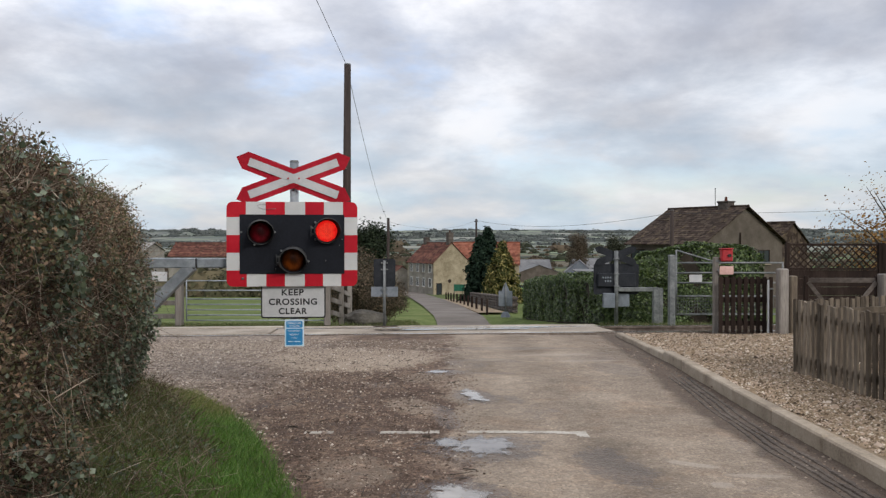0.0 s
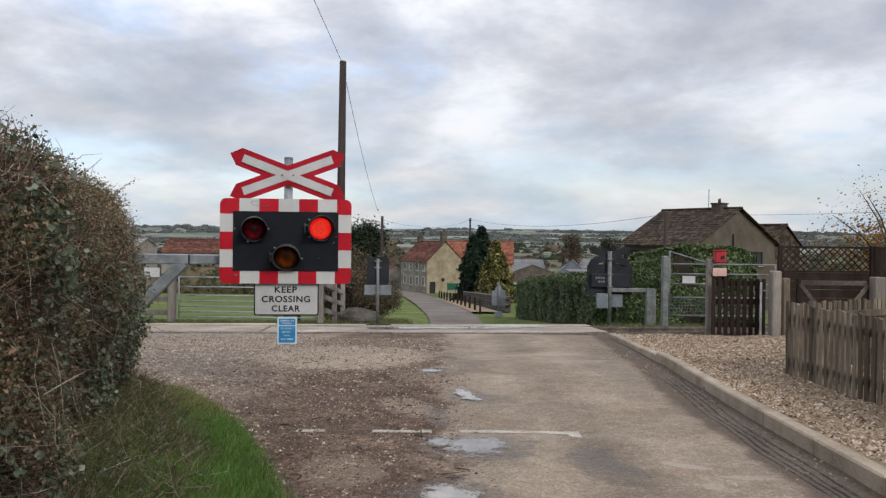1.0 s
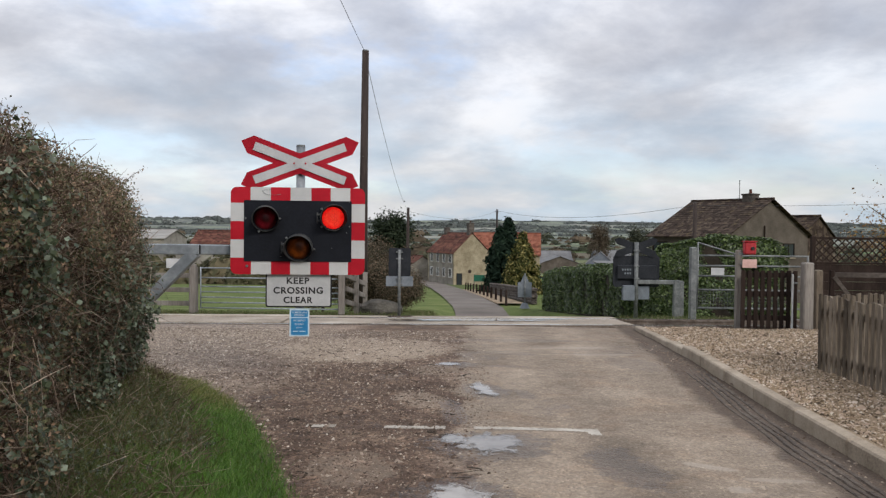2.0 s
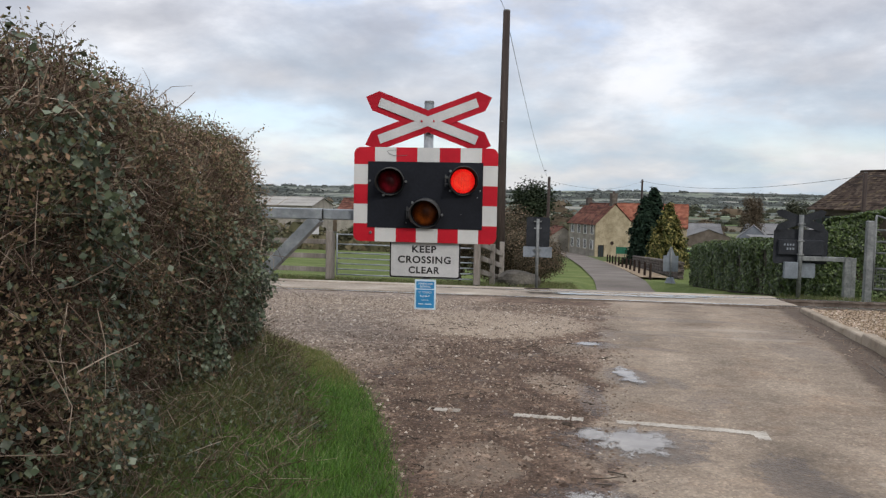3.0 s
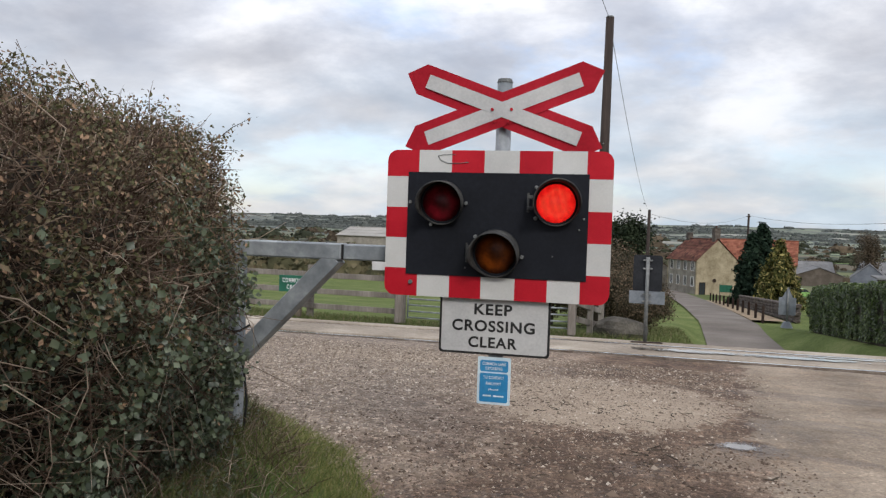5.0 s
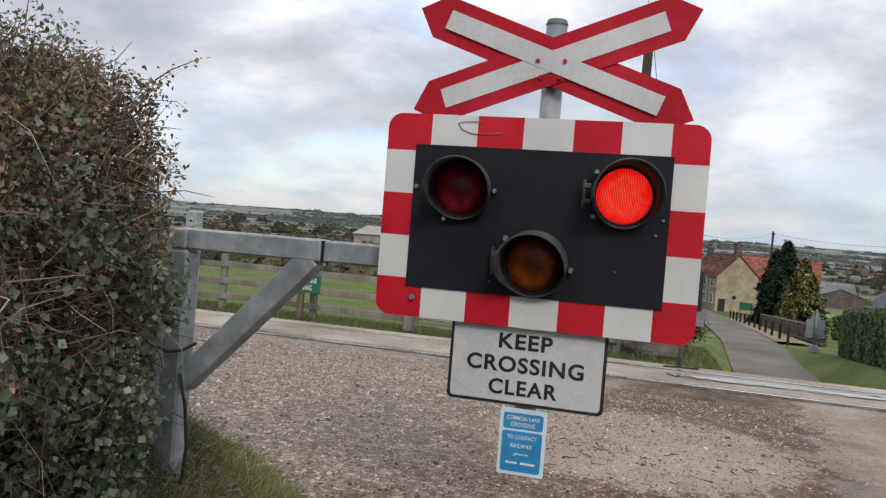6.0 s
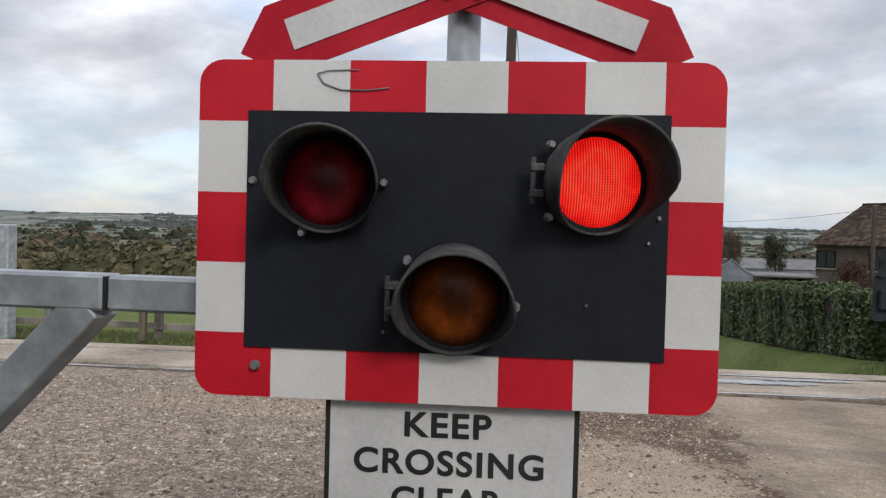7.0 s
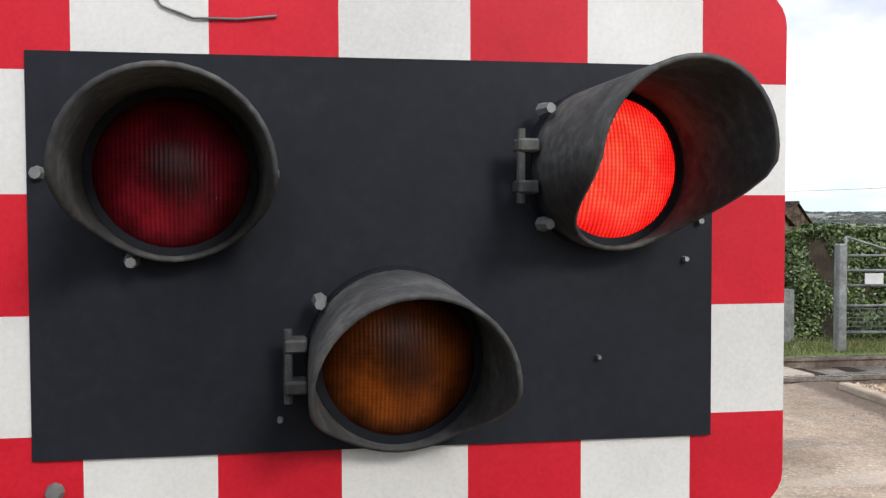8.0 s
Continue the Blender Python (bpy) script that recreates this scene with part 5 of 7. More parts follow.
ns = 3200
sy = 1.6 + 6.6 * rng.random(ns)
sdist = 0.35 + 0.9 * rng.random(ns)
sxx = verge_edge(sy) - sdist
s0 = np.stack([sxx, sy, bank(sxx, sy) + 0.03], 1)
lie = np.stack([rng.normal(0, 0.12, ns), rng.normal(0, 0.12, ns), 0.02 + 0.12 * rng.random(ns)], 1)
stalks = part("dead_stalks", scatter_sticks("dead_stalks", s0, s0 + lie, 0.0018, 23, 0.15), M_TWIG)
tagged(stalks, "dead stalks and hedge trimmings on the bank", "stalks", kind="stuff")
pick = rng.choice(np.where(gd > 0.55)[0], 7000)
tall = part("tall_grass", scatter_blades("tall_grass", gp[pick], 0.12, 0.006, 0.7, 24), M_DRYGRASS)
tagged(tall, "longer rank grass at the hedge foot", "grass", kind="stuff")

# loose stones
rng = np.random.default_rng(16)
n = 135000
px, py = -9.5 + 9.9 * rng.random(n), 3 + 10.3 * rng.random(n) ** 0.75
keep = (px > -9.6) & (px < 0.1 + rng.normal(0, 0.35, n)) & (px > verge_edge(np.clip(py, -8, 9.5)) + 0.02) | (py > 9.4) & (px < -0.1)
px, py = px[keep], py[keep]
pale = rng.random(len(px)) < 0.2 + 0.8 * np.clip((py - 6.5) / 3.5 - (px + 2.5) * 0.3, 0, 1)
dull = ~pale & (py < 9.3)
gx_, gy_ = px[dull], py[dull]
px, py = px[pale], py[pale]
chips = part("stone_chips", scatter_pebbles("stone_chips", np.stack([px, py, road_height(px, py) + 0.001], 1), 0.007, 17), M_STONECHIP)
grit = part("dark_grit", scatter_pebbles("dark_grit", np.stack([gx_, gy_, road_height(gx_, gy_) + 0.001], 1), 0.0085, 27), M_GRIT)
tagged(grit, "dark brown grit trodden into the mud", "grit", kind="stuff")
rng2 = np.random.default_rng(61)
bx, by = -8.5 + 8.3 * rng2.random(9000), 4.2 + 9.0 * rng2.random(9000)
on = (bx > verge_edge(np.clip(by, -8, 9.5)) + 0.05) & (rng2.random(9000) < 0.25 + 0.75 * np.clip((-0.9 - bx) / 3, 0, 1))
bx, by = bx[on], by[on]
cobbles = part("loose_stones", scatter_pebbles("loose_stones", np.stack([bx, by, road_height(bx, by) + 0.001], 1), 0.0125, 62), M_STONECHIP)
tagged(cobbles, "larger loose stones lying on the turning place", "stones", kind="stuff")
tagged(chips, "loose stone chips on the muddy turning place", "stones", kind="stuff")
n = 95000
px, py = KERB_X + 0.12 + 6.5 * rng.random(n) ** 1.5, 3.4 + 10.7 * rng.random(n)
peb = part("pebbles", scatter_pebbles("pebbles", np.stack([px, py, court(px, py) + 0.003], 1), 0.0098, 18), M_PEBBLE)
tagged(peb, "loose buff pebbles on the forecourt", "gravel", kind="stuff")
n = 2200
px, py = 2.25 + 0.58 * rng.random(n) ** 0.6, 3 + 10 * rng.random(n)
part_debris = part("kerb_debris", scatter_pebbles("kerb_debris", np.stack([px, py, road_height(px, py)], 1), 0.0075, 19), M_GRIT)
tagged(part_debris, "grit and leaf litter lying against the kerb", "grit", kind="stuff")
n = 240
px, py = -2.0 + 2.2 * rng.random(n) ** 0.8, 3.5 + 7 * rng.random(n)
tw = rng.normal(0, 0.06, (n, 3)) * np.array([1, 1, 0.05])
z0 = road_height(px, py) + 0.006
litter = part("twig_litter", scatter_sticks("twig_litter", np.stack([px, py, z0], 1), np.stack([px, py, z0], 1) + tw, 0.0036, 20), M_BARK)
tagged(litter, "fallen twigs on the road", "twigs", kind="stuff")

# ridges of mud pressed up by tyres beside the kerb
M_MUD = worn("wet_mud", (0.04, 0.03, 0.022), (0.085, 0.066, 0.05), (0.16, 0.128, 0.1), 3, 40, 0.75, bump=0.8, dist=0.02)
ruts = thing("mud_ruts", "ridges of tyre-pressed mud along the kerb", "mud", kind="structure")
for k, (x0, r) in enumerate(((-0.06, 0.02), (0.0, 0.026), (0.06, 0.028), (0.13, 0.03))):
    rv = random.Random(50 + k)
    pts, rad = [], []
    for j in range(150):
        y = 2.5 + 0.05 * j
        x = float(np.interp(y, [2, 5.2, 6.1, 7.1, 8.7, 10], [2.47, 2.46, 2.44, 2.49, 2.6, 2.72])) + x0 + 0.008 * math.sin(y * 4 + k) + rv.uniform(-0.004, 0.004)
        pts.append((x, y, float(road_height(x, y)) - r * 0.5))
        rad.append(r * rv.uniform(0.7, 1.2) * min(1, (10.2 - y) / 1.5))
    part("mud_ridge", tube(pts, rad, 6, cap=False), M_MUD, ruts)



# puddles
def puddle(x, y, rx, ry, turn, seed):
    r = random.Random(seed)
    ph = [r.random() * 6.28 for _ in range(5)]
    bm = bmesh.new()
    vs = []
    for k in range(64):
        a = 2 * math.pi * k / 64
        f = 1.15 + 0.14 * math.sin(2 * a + ph[0]) + 0.1 * math.sin(3 * a + ph[1]) + 0.07 * math.sin(5 * a + ph[2])
        vs.append(bm.verts.new((f * math.cos(a), f * math.sin(a), 0)))
    bm.faces.new(vs)
    ob = part("puddle", bm, M_PUDDLE)
    ob.matrix_basis = pose(x, y, float(road_height(x, y)) + 0.007 if y < 13 else float(level(y)) + 0.036, 0 if y < 13 else -1.8, 0, turn) @ Matrix.Diagonal((rx, ry, 1, 1))
    tagged(ob, "shallow rain puddle reflecting the sky", "puddle", "puddles in the road", "structure")


for args in ((-0.03, 9.37, 0.2, 0.14, 0, 1), (0.33, 7.92, 0.13, 0.42, 14, 2), (0.34, 6.03, 0.34, 0.36, 20, 3), (0.06, 6.12, 0.13, 0.2, 0, 5), (0.1, 4.85, 0.26, 0.32, 0, 4)):
    puddle(*args)

for x, y, rx, ry in ((-0.5, 14.95, 1.2, 0.26), (0.9, 15.0, 1.4, 0.24), (1.6, 15.3, 1.0, 0.12), (-2.6, 13.75, 0.5, 0.05)):
    puddle(x, y + float(skew(x)) - 0.1, rx, ry, SKEW, int(50 + x * 10))
# worn white stop line
line = thing("stop_line", "worn broken white line painted across the road", "road marking", kind="structure")
rng = random.Random(3)
for x0, x1 in ((-1.07, -0.84), (-0.47, 0.0), (0.2, 1.17)):
    bm = bmesh.new()
    for k in range(int((x1 - x0) / 0.015)):
        if rng.random() < (0.2 if x0 < -0.8 else 0.03):
            continue
        x = x0 + 0.015 * k
        y = 6.46 + 0.01 * math.sin(3 * x)
        z = float(road_height(x, y)) + 0.0045
        lo, hi = -0.05 * rng.uniform(0.7, 1.05), 0.045 * rng.uniform(0.7, 1.05)
        if x > 1.05:
            lo -= 0.1 * min(1.0, (x - 1.05) / 0.03)
        bm.faces.new([bm.verts.new(p) for p in ((x - 0.002, y + lo, z), (x + 0.0155, y + lo * rng.uniform(0.9, 1.1), z), (x + 0.0155, y + hi, z), (x - 0.002, y + hi * rng.uniform(0.9, 1.1), z))])
    part("dash", bm, M_LINE, line)

# kerb stones
kerb = thing("kerb", "row of buff concrete kerb stones along the gravel", "kerb", kind="structure")


def kerb_x(y):
    return float(np.interp(y, *KERB_LINE))


y = -6.0
rng = random.Random(5)
while y < 13.6:
    y1 = y + 0.915
    a, b = Vector((kerb_x(y), y, 0)), Vector((kerb_x(y1), y1, 0))
    rise = float(np.interp(y, [9.4, 11.2], [0.105, 0.05]))
    zc = float(level((y + y1) / 2)) - 0.07 + rise
    bm = box((0.125, 0.905, 0.15), bevel=0.014)
    m = Matrix.Translation(((a.x + b.x) / 2 + 0.0625, (y + y1) / 2, zc)) @ Matrix.Rotation(-math.atan2(b.x - a.x, 0.915) + radians(rng.uniform(-0.5, 0.5)), 4, "Z") @ Matrix.Rotation(math.atan2(float(level(y1) - level(y)), 0.915), 4, "X")
    part("kerb_stone", bm, M_KERB, kerb).matrix_basis = m
    y = y1


# ---------------------------------------------------------------- fences and gates by the forecourt
def picket_fence(p0, p1, z, height, spacing, label, pal_w=0.06, mat=None, rail_side=1, top_wave=0.0):
    a, b = Vector((*p0, z)), Vector((*p1, z))
    length = (b - a).length
    d = (b - a).normalized()
    nrm = Vector((-d.y, d.x, 0)) * rail_side
    f = thing("picket_fence", label, "fence", Matrix.Translation(a))
    rot = math.atan2(d.y, d.x)
    pales = []
    for variant in range(3):
        pal = plate([(-pal_w / 2, 0), (pal_w / 2, 0), (pal_w / 2, height - 0.008 * variant), (-pal_w / 2, height - 0.012 + 0.006 * variant)], 0.02, -0.01)
        pales.append(mesh_of("pale", pal))
    rr = random.Random(int(length * 100))
    for k in range(int(length / spacing) + 1):
        p = part("pale", pales[k % 3], mat or M_PALING, f)
        p.matrix_basis = Matrix.Translation(d * spacing * k + Vector((0, 0, rr.uniform(-0.012, 0.012)))) @ Matrix.Rotation(rot, 4, "Z") @ Matrix.Rotation(radians(rr.uniform(-1.2, 1.2)), 4, "Y")
    for h in (0.18, height - 0.16):
        part("fence_rail", beam(nrm * 0.035 + Vector((0, 0, h)), nrm * 0.035 + d * length + Vector((0, 0, h)), 0.04, 0.08), mat or M_PALING, f)
    for k in range(int(length / 1.8) + 1):
        q = d * min(1.8 * k, length) + nrm * 0.1
        part("fence_post", box((0.085, 0.085, height - 0.02), (q.x, q.y, (height - 0.02) / 2 - 0.05), bevel=0.006), mat or M_PALING, f)
    return f


picket_fence((3.93, 8.95), (4.12, 4.2), 0.06, 0.81, 0.1, "weathered grey-brown picket fence round the gravel", rail_side=1)
picket_fence((4.02, 9.05), (8.2, 11.2), 0.06, 0.80, 0.09, "weathered picket fence with a pale top rail", rail_side=-1)


def posts(name, label, spots, size, mat, group="", cap=0.02):
    for x, y, z, h in spots:
        bm = box((size, size, h), (0, 0, h / 2), bevel=min(cap, size / 5))
        p = part(name, bm, mat)
        p.matrix_basis = pose(x, y, z, 0, 0, random.uniform(-3, 3))
        tagged(p, label, "post", group)


posts("gate_post", "thick square concrete gate post", [(5.95, 14.0, -0.17, 1.21)], 0.17, M_GREYWOOD)
posts("gate_post", "thick square timber gate post behind the picket fence", [(7.75, 14.0, -0.17, 1.12)], 0.2, M_GREYWOOD)
posts("gate_post", "slim weathered timber gate post", [(5.0, 14.6, -0.2, 1.43)], 0.1, M_GREYWOOD)
posts("gate_post", "brown timber gate post", [(6.2, 14.15, -0.17, 1.08)], 0.13, M_PALING)


def pedestrian_gate():
    """Dark boarded wicket gate between two posts."""
    f = thing("wicket_gate", "dark brown boarded wicket gate, closed", "gate", pose(5.04, 14.35, -0.15))
    for k in range(9):
        part("board", box((0.072, 0.022, 1.0), (-0.04 + 0.112 * k, 0, 0.53), bevel=0.004), M_BROWNWOOD, f)
    for h in (0.2, 0.62, 0.95):
        part("gate_rail", box((0.94, 0.03, 0.09), (0.41, 0.03, h), bevel=0.004), M_BROWNWOOD, f)
    part("gate_stile", box((0.03, 0.03, 0.95), (0.8, -0.03, 0.5), bevel=0.004), M_FRAMEWHITE, f, "white painted strip")
    part("latch", box((0.1, 0.02, 0.03), (0.84, -0.03, 0.82), bevel=0.003), M_STEELDARK, f)


pedestrian_gate()
rb = thing("warning_box", "small red telephone box on a timber post", "box", pose(5.16, 14.52, 1.14))
part("body", box((0.2, 0.14, 0.22), (0, 0, 0.12), bevel=0.02), M_REDBOX, rb)
part("lid", box((0.22, 0.16, 0.02), (0, 0, 0.24), bevel=0.006), M_REDBOX, rb)
part("lamp_knob", tube([(0.03, -0.07, 0.12), (0.03, -0.1, 0.12)], 0.03, 14), M_INK, rb)
part("bracket", box((0.16, 0.03, 0.05), (-0.1, 0.04, 0.02), bevel=0.004), M_STEELDARK, rb)
nb = part("notice", box((0.25, 0.012, 0.15), bevel=0.004), M_PINK)
nb.matrix_basis = pose(5.16, 14.5, 0.99)
tagged(nb, "faded pink notice fixed below the red box", "notice")
part("bracket", box((0.2, 0.02, 0.03), (-0.06, 0.015, 0.0)), M_STEELDARK, nb)

# five-bar field gate behind the pickets
fg = thing("field_gate", "weathered timber five-bar gate, closed", "gate", pose(6.38, 14.1, -0.15))
for h in (0.2, 0.4, 0.62, 0.98):
    part("bar", box((1.3, 0.03, 0.085), (0.66, 0, h), bevel=0.005), M_OLDWOOD if h > 0.9 else M_BROWNWOOD, fg)
for x in (0.03, 1.28):
    part("gate_stile", box((0.075, 0.05, 1.06), (x, 0, 0.53), bevel=0.005), M_BROWNWOOD, fg)
part("brace", beam((0.05, -0.03, 0.95), (0.65, -0.03, 0.2), 0.025, 0.07), M_OLDWOOD, fg)
part("brace", beam((1.25, -0.03, 0.95), (0.65, -0.03, 0.2), 0.025, 0.07), M_OLDWOOD, fg)

# trellis fence beyond the line
tf = thing("trellis_fence", "dark brown panel fence with diamond trellis top", "fence", pose(8.0, 18.5, -0.38))
for k in range(2):
    ox = 2.2 * k
    for x in (ox, ox + 2.14):
        part("fence_post", box((0.09, 0.09, 1.86), (x, 0, 0.93), bevel=0.006), M_BROWNWOOD, tf)
    for h, w in ((1.82, 0.05), (1.26, 0.05)):
        part("fence_rail", box((2.05, 0.05, w), (ox + 1.07, 0, h), bevel=0.004), M_BROWNWOOD, tf)
    for j in range(6):
        part("fence_board", box((2.05, 0.02, 0.19), (ox + 1.07, 0, 0.16 + 0.195 * j), bevel=0.004), M_BROWNWOOD, tf)
    if k == 0:
        for j in range(-4, 13):
            for s in (1, -1):
                x0, x1 = 0.045 + 0.17 * j, 0.045 + 0.17 * j + 0.52
                z0, z1 = (1.28, 1.8) if s > 0 else (1.8, 1.28)
                c0, c1 = max(x0, 0.05), min(x1, 2.09)
                if c1 - c0 < 0.05:
                    continue
                za = z0 + (z1 - z0) * (c0 - x0) / 0.52
                zb = z0 + (z1 - z0) * (c1 - x0) / 0.52
                part("lath", beam((c0, 0.012 * s, za), (c1, 0.012 * s, zb), 0.012, 0.026, 0), M_BROWNWOOD, tf)
    else:
        part("fence_board", box((2.05, 0.02, 0.52), (ox + 1.07, 0, 1.54), bevel=0.004), M_BROWNWOOD, tf)


def tube_gate(name, label, m, width, bars, mat, r=0.018, diag=True, post=True):
    """A tubular steel gate."""
    f = thing(name, label, "gate", m)
    for h in bars:
        part("bar", tube([(0, 0, h), (width, 0, h)], r, 8), mat, f, smooth=True)
    for x in (0.0, width):
        part("upright", tube([(x, 0, bars[0] - 0.02), (x, 0, bars[-1] + 0.02)], r * 1.1, 8), mat, f, smooth=True)
    if diag:
        part("brace", tube([(0, 0, bars[-1] + 0.28), (width * 0.42, 0, bars[-1] - 0.02)], r * 0.9, 8), mat, f, smooth=True)
        part("upright", tube([(0, 0, bars[0]), (0, 0, bars[-1] + 0.28)], r, 8), mat, f, smooth=True)
    return f


mg = tube_gate("metal_gate", "grey tubular steel crossing gate with mesh below", pose(5.2, 17.7, -0.32), 2.35, (0.22, 0.62, 0.92, 1.14, 1.36), M_STEELDARK, 0.02)
for k in range(38):
    part("mesh_wire", tube([(0.05 + 0.06 * k, 0.0, 0.22), (0.05 + 0.06 * k, 0.0, 0.62)], 0.003, 4, cap=False), M_STEELDARK, mg)
for k in range(6):
    part("mesh_wire", tube([(0.0, 0.004, 0.25 + 0.065 * k), (2.35, 0.004, 0.25 + 0.065 * k)], 0.003, 4, cap=False), M_STEELDARK, mg)
part("notice", box((0.28, 0.01, 0.16), (0.42, -0.03, 1.02)), M_SIGNWHITE, mg, "small white plate")
posts("gate_post", "tall square weathered steel gate post", [(5.07, 17.6, -0.36, 1.58)], 0.14, M_STEELDARK)


# ---------------------------------------------------------------- far side signs
def far_signal():
    """Back of the signal for the other direction."""
    f = thing("crossing_signal", "back of the far level crossing signal, dark boards on galvanised post", "crossing signal", pose(4.33, 19.75, -0.54))
    part("post", tube([(0, 0, 0), (0, 0, 1.82)], 0.05, 14), M_STEELDARK, f, "round galvanised post", True)
    b = part("signal_board", plate(rounded(-0.56, 0.56, -0.38, 0.38, 0.06), 0.012, 0.1), M_DARKSIGN, f, "dark back of the lamp board")
    b.matrix_basis = pose(0.02, 0.0, 1.12)
    part("lamp_case", box((0.95, 0.1, 0.34), (0, 0.06, -0.02), bevel=0.02), M_DARKSIGN, b)
    for k, (u, w) in enumerate(((-0.36, 0.02), (-0.3, -0.07))):
        for j in range(4 - k):
            part("text_bar", plate(rect(u + 0.06 * j, u + 0.06 * j + 0.035, w, w + 0.045), 0.002, 0.005), M_GREYSIGN, b)
    c = part("cross_sign", box((0.1, 0.03, 0.25), (0, 0.03, 1.7), bevel=0.004), M_STEELDARK, f)
    saltire(c, 1.7, 0.06, M_DARKSIGN, None)
    part("text_sign", plate(rounded(-0.29, 0.29, -0.16, 0.16, 0.02), 0.006, 0.07), M_GREYSIGN, f).matrix_basis = pose(0.05, 0, 0.6)
    part("control_box", box((0.28, 0.16, 0.36), (-0.19, -0.02, 0.6), bevel=0.01), M_GREYSIGN, f)
    part("arm", box((0.98, 0.1, 0.1), (0.52, 0, 0.87), bevel=0.008), M_STEELDARK, f)
    part("arm_post", box((0.14, 0.14, 0.92), (0.97, 0, 0.46), bevel=0.008), M_STEELDARK, f)
    part("arm_post", box((0.1, 0.1, 0.9), (1.12, 0.1, 0.45), bevel=0.008), M_STEELDARK, f)
    for h in (0.95, 1.25, 1.62):
        part("clamp", box((0.13, 0.13, 0.03), (0, 0, h), bevel=0.004), M_STEELDARK, f)


far_signal()

bs = thing("road_sign", "dark back of a road sign above a grey plate", "road sign", pose(-1.13, 16.15, -0.2))
part("post", tube([(0, 0, 0), (0, 0, 1.33)], 0.03, 10), M_STEELDARK, bs, smooth=True)
part("sign_back", plate(rounded(-0.22, 0.22, 0.8, 1.36, 0.04), 0.01, 0.04), M_DARKSIGN, bs)
part("sub_plate", plate(rounded(-0.27, 0.27, 0.6, 0.8, 0.01), 0.01, 0.04), M_GREYSIGN, bs, "pale grey plate")
for h in (0.64, 0.75, 1.15, 1.28):
    part("clamp", box((0.14, 0.04, 0.025), (0, 0.0, h), bevel=0.003), M_STEELDARK, bs)
part("foot", box((0.5, 0.12, 0.05), (0.0, -0.1, 0.0), m=pose(0, 0, 0, 0, 0, 15), bevel=0.02), M_BROWNWOOD, bs)


def lump(name, size, seed, mat, label, category, m, rough=0.22, group=""):
    bm = bmesh.new()
    bmesh.ops.create_icosphere(bm, subdivisions=3, radius=1)
    noise_off = Vector((seed * 3.1, seed, 0))
    for v in bm.verts:
        v.co *= 1 + rough * noise.noise(v.co * 1.6 + noise_off) + rough * 0.4 * noise.noise(v.co * 4 + noise_off)
        v.co = Vector((v.co.x * size[0], v.co.y * size[1], max(v.co.z, -0.35) * size[2]))
    ob = part(name, bm, mat, smooth=False)
    ob.matrix_basis = m
    return tagged(ob, label, category, group)


lump("boulder", (0.5, 0.35, 0.26), 3, M_ROCK, "low dark boulder at the foot of the pole", "rock", pose(-1.72, 18.2, -0.3))


# timber poles and wires
def pole(x, y, z, top, r0, r1, label, insulators=False):
    p = thing("telegraph_pole", label, "pole", pose(x, y, z))
    part("pole_shaft", tube([(0, 0, 0), (0.0, 0, (top - z) * 0.5), (0.02, 0, top - z)], [r0, (r0 + r1) / 2, r1], 14), M_POLEWOOD, p, smooth=True)
    if insulators:
        part("cross_arm", box((0.5, 0.08, 0.08), (0, -0.08, top - z - 0.3), bevel=0.005), M_POLEWOOD, p)
    part("step_bolt", tube([(0, -r0, (top - z) * 0.6), (0, -r0 - 0.12, (top - z) * 0.6)], 0.01, 6), M_STEELDARK, p)
    part("cap", tube([(0.02, 0, top - z), (0.02, 0, top - z + 0.03)], [r1 * 1.05, r1 * 0.8], 14), M_STEELDARK, p)


pole(-2.385, 20.4, -0.62, 6.0, 0.12, 0.085, "dark creosoted timber telegraph pole beyond the crossing")
pole(-3.98, 60.0, -3.95, 3.25, 0.14, 0.1, "dark timber telegraph pole down the lane")
pole(4.63, 104.7, -6.15, 4.45, 0.16, 0.12, "timber telegraph pole beside the stone house", True)
pole(16.9, 58.3, -3.9, 3.79, 0.16, 0.13, "pale timber pole in front of the house")


def wire(name, a, b, sag, r, label):
    a, b = Vector(a), Vector(b)
    pts = [a.lerp(b, k / 24) - Vector((0, 0, sag * 4 * (k / 24) * (1 - k / 24))) for k in range(25)]
    w = part(name, tube(pts, r, 5), M_WIRE)
    tagged(w, label, "wire", "overhead wires")


wire("overhead_wire", (-2.37, 20.4, 5.95), (-2.1, -10, 6.6), 0.05, 0.006, "thin overhead cable from the pole top")
wire("overhead_wire", (-2.34, 20.4, 5.75), (-3.98, 60, 3.1), 0.6, 0.007, "thin overhead cable running down the lane")
wire("overhead_wire", (4.63, 104.7, 4.3), (16.9, 58.3, 3.6), 0.9, 0.014, "overhead cable to the house pole")
wire("overhead_wire", (16.9, 58.3, 3.6), (45, 52, 5.0), 0.5, 0.012, "overhead cable behind the house")
wire("overhead_wire", (-3.98, 60, 3.0), (4.63, 104.7, 4.3), 0.8, 0.01, "overhead cable over the lane")


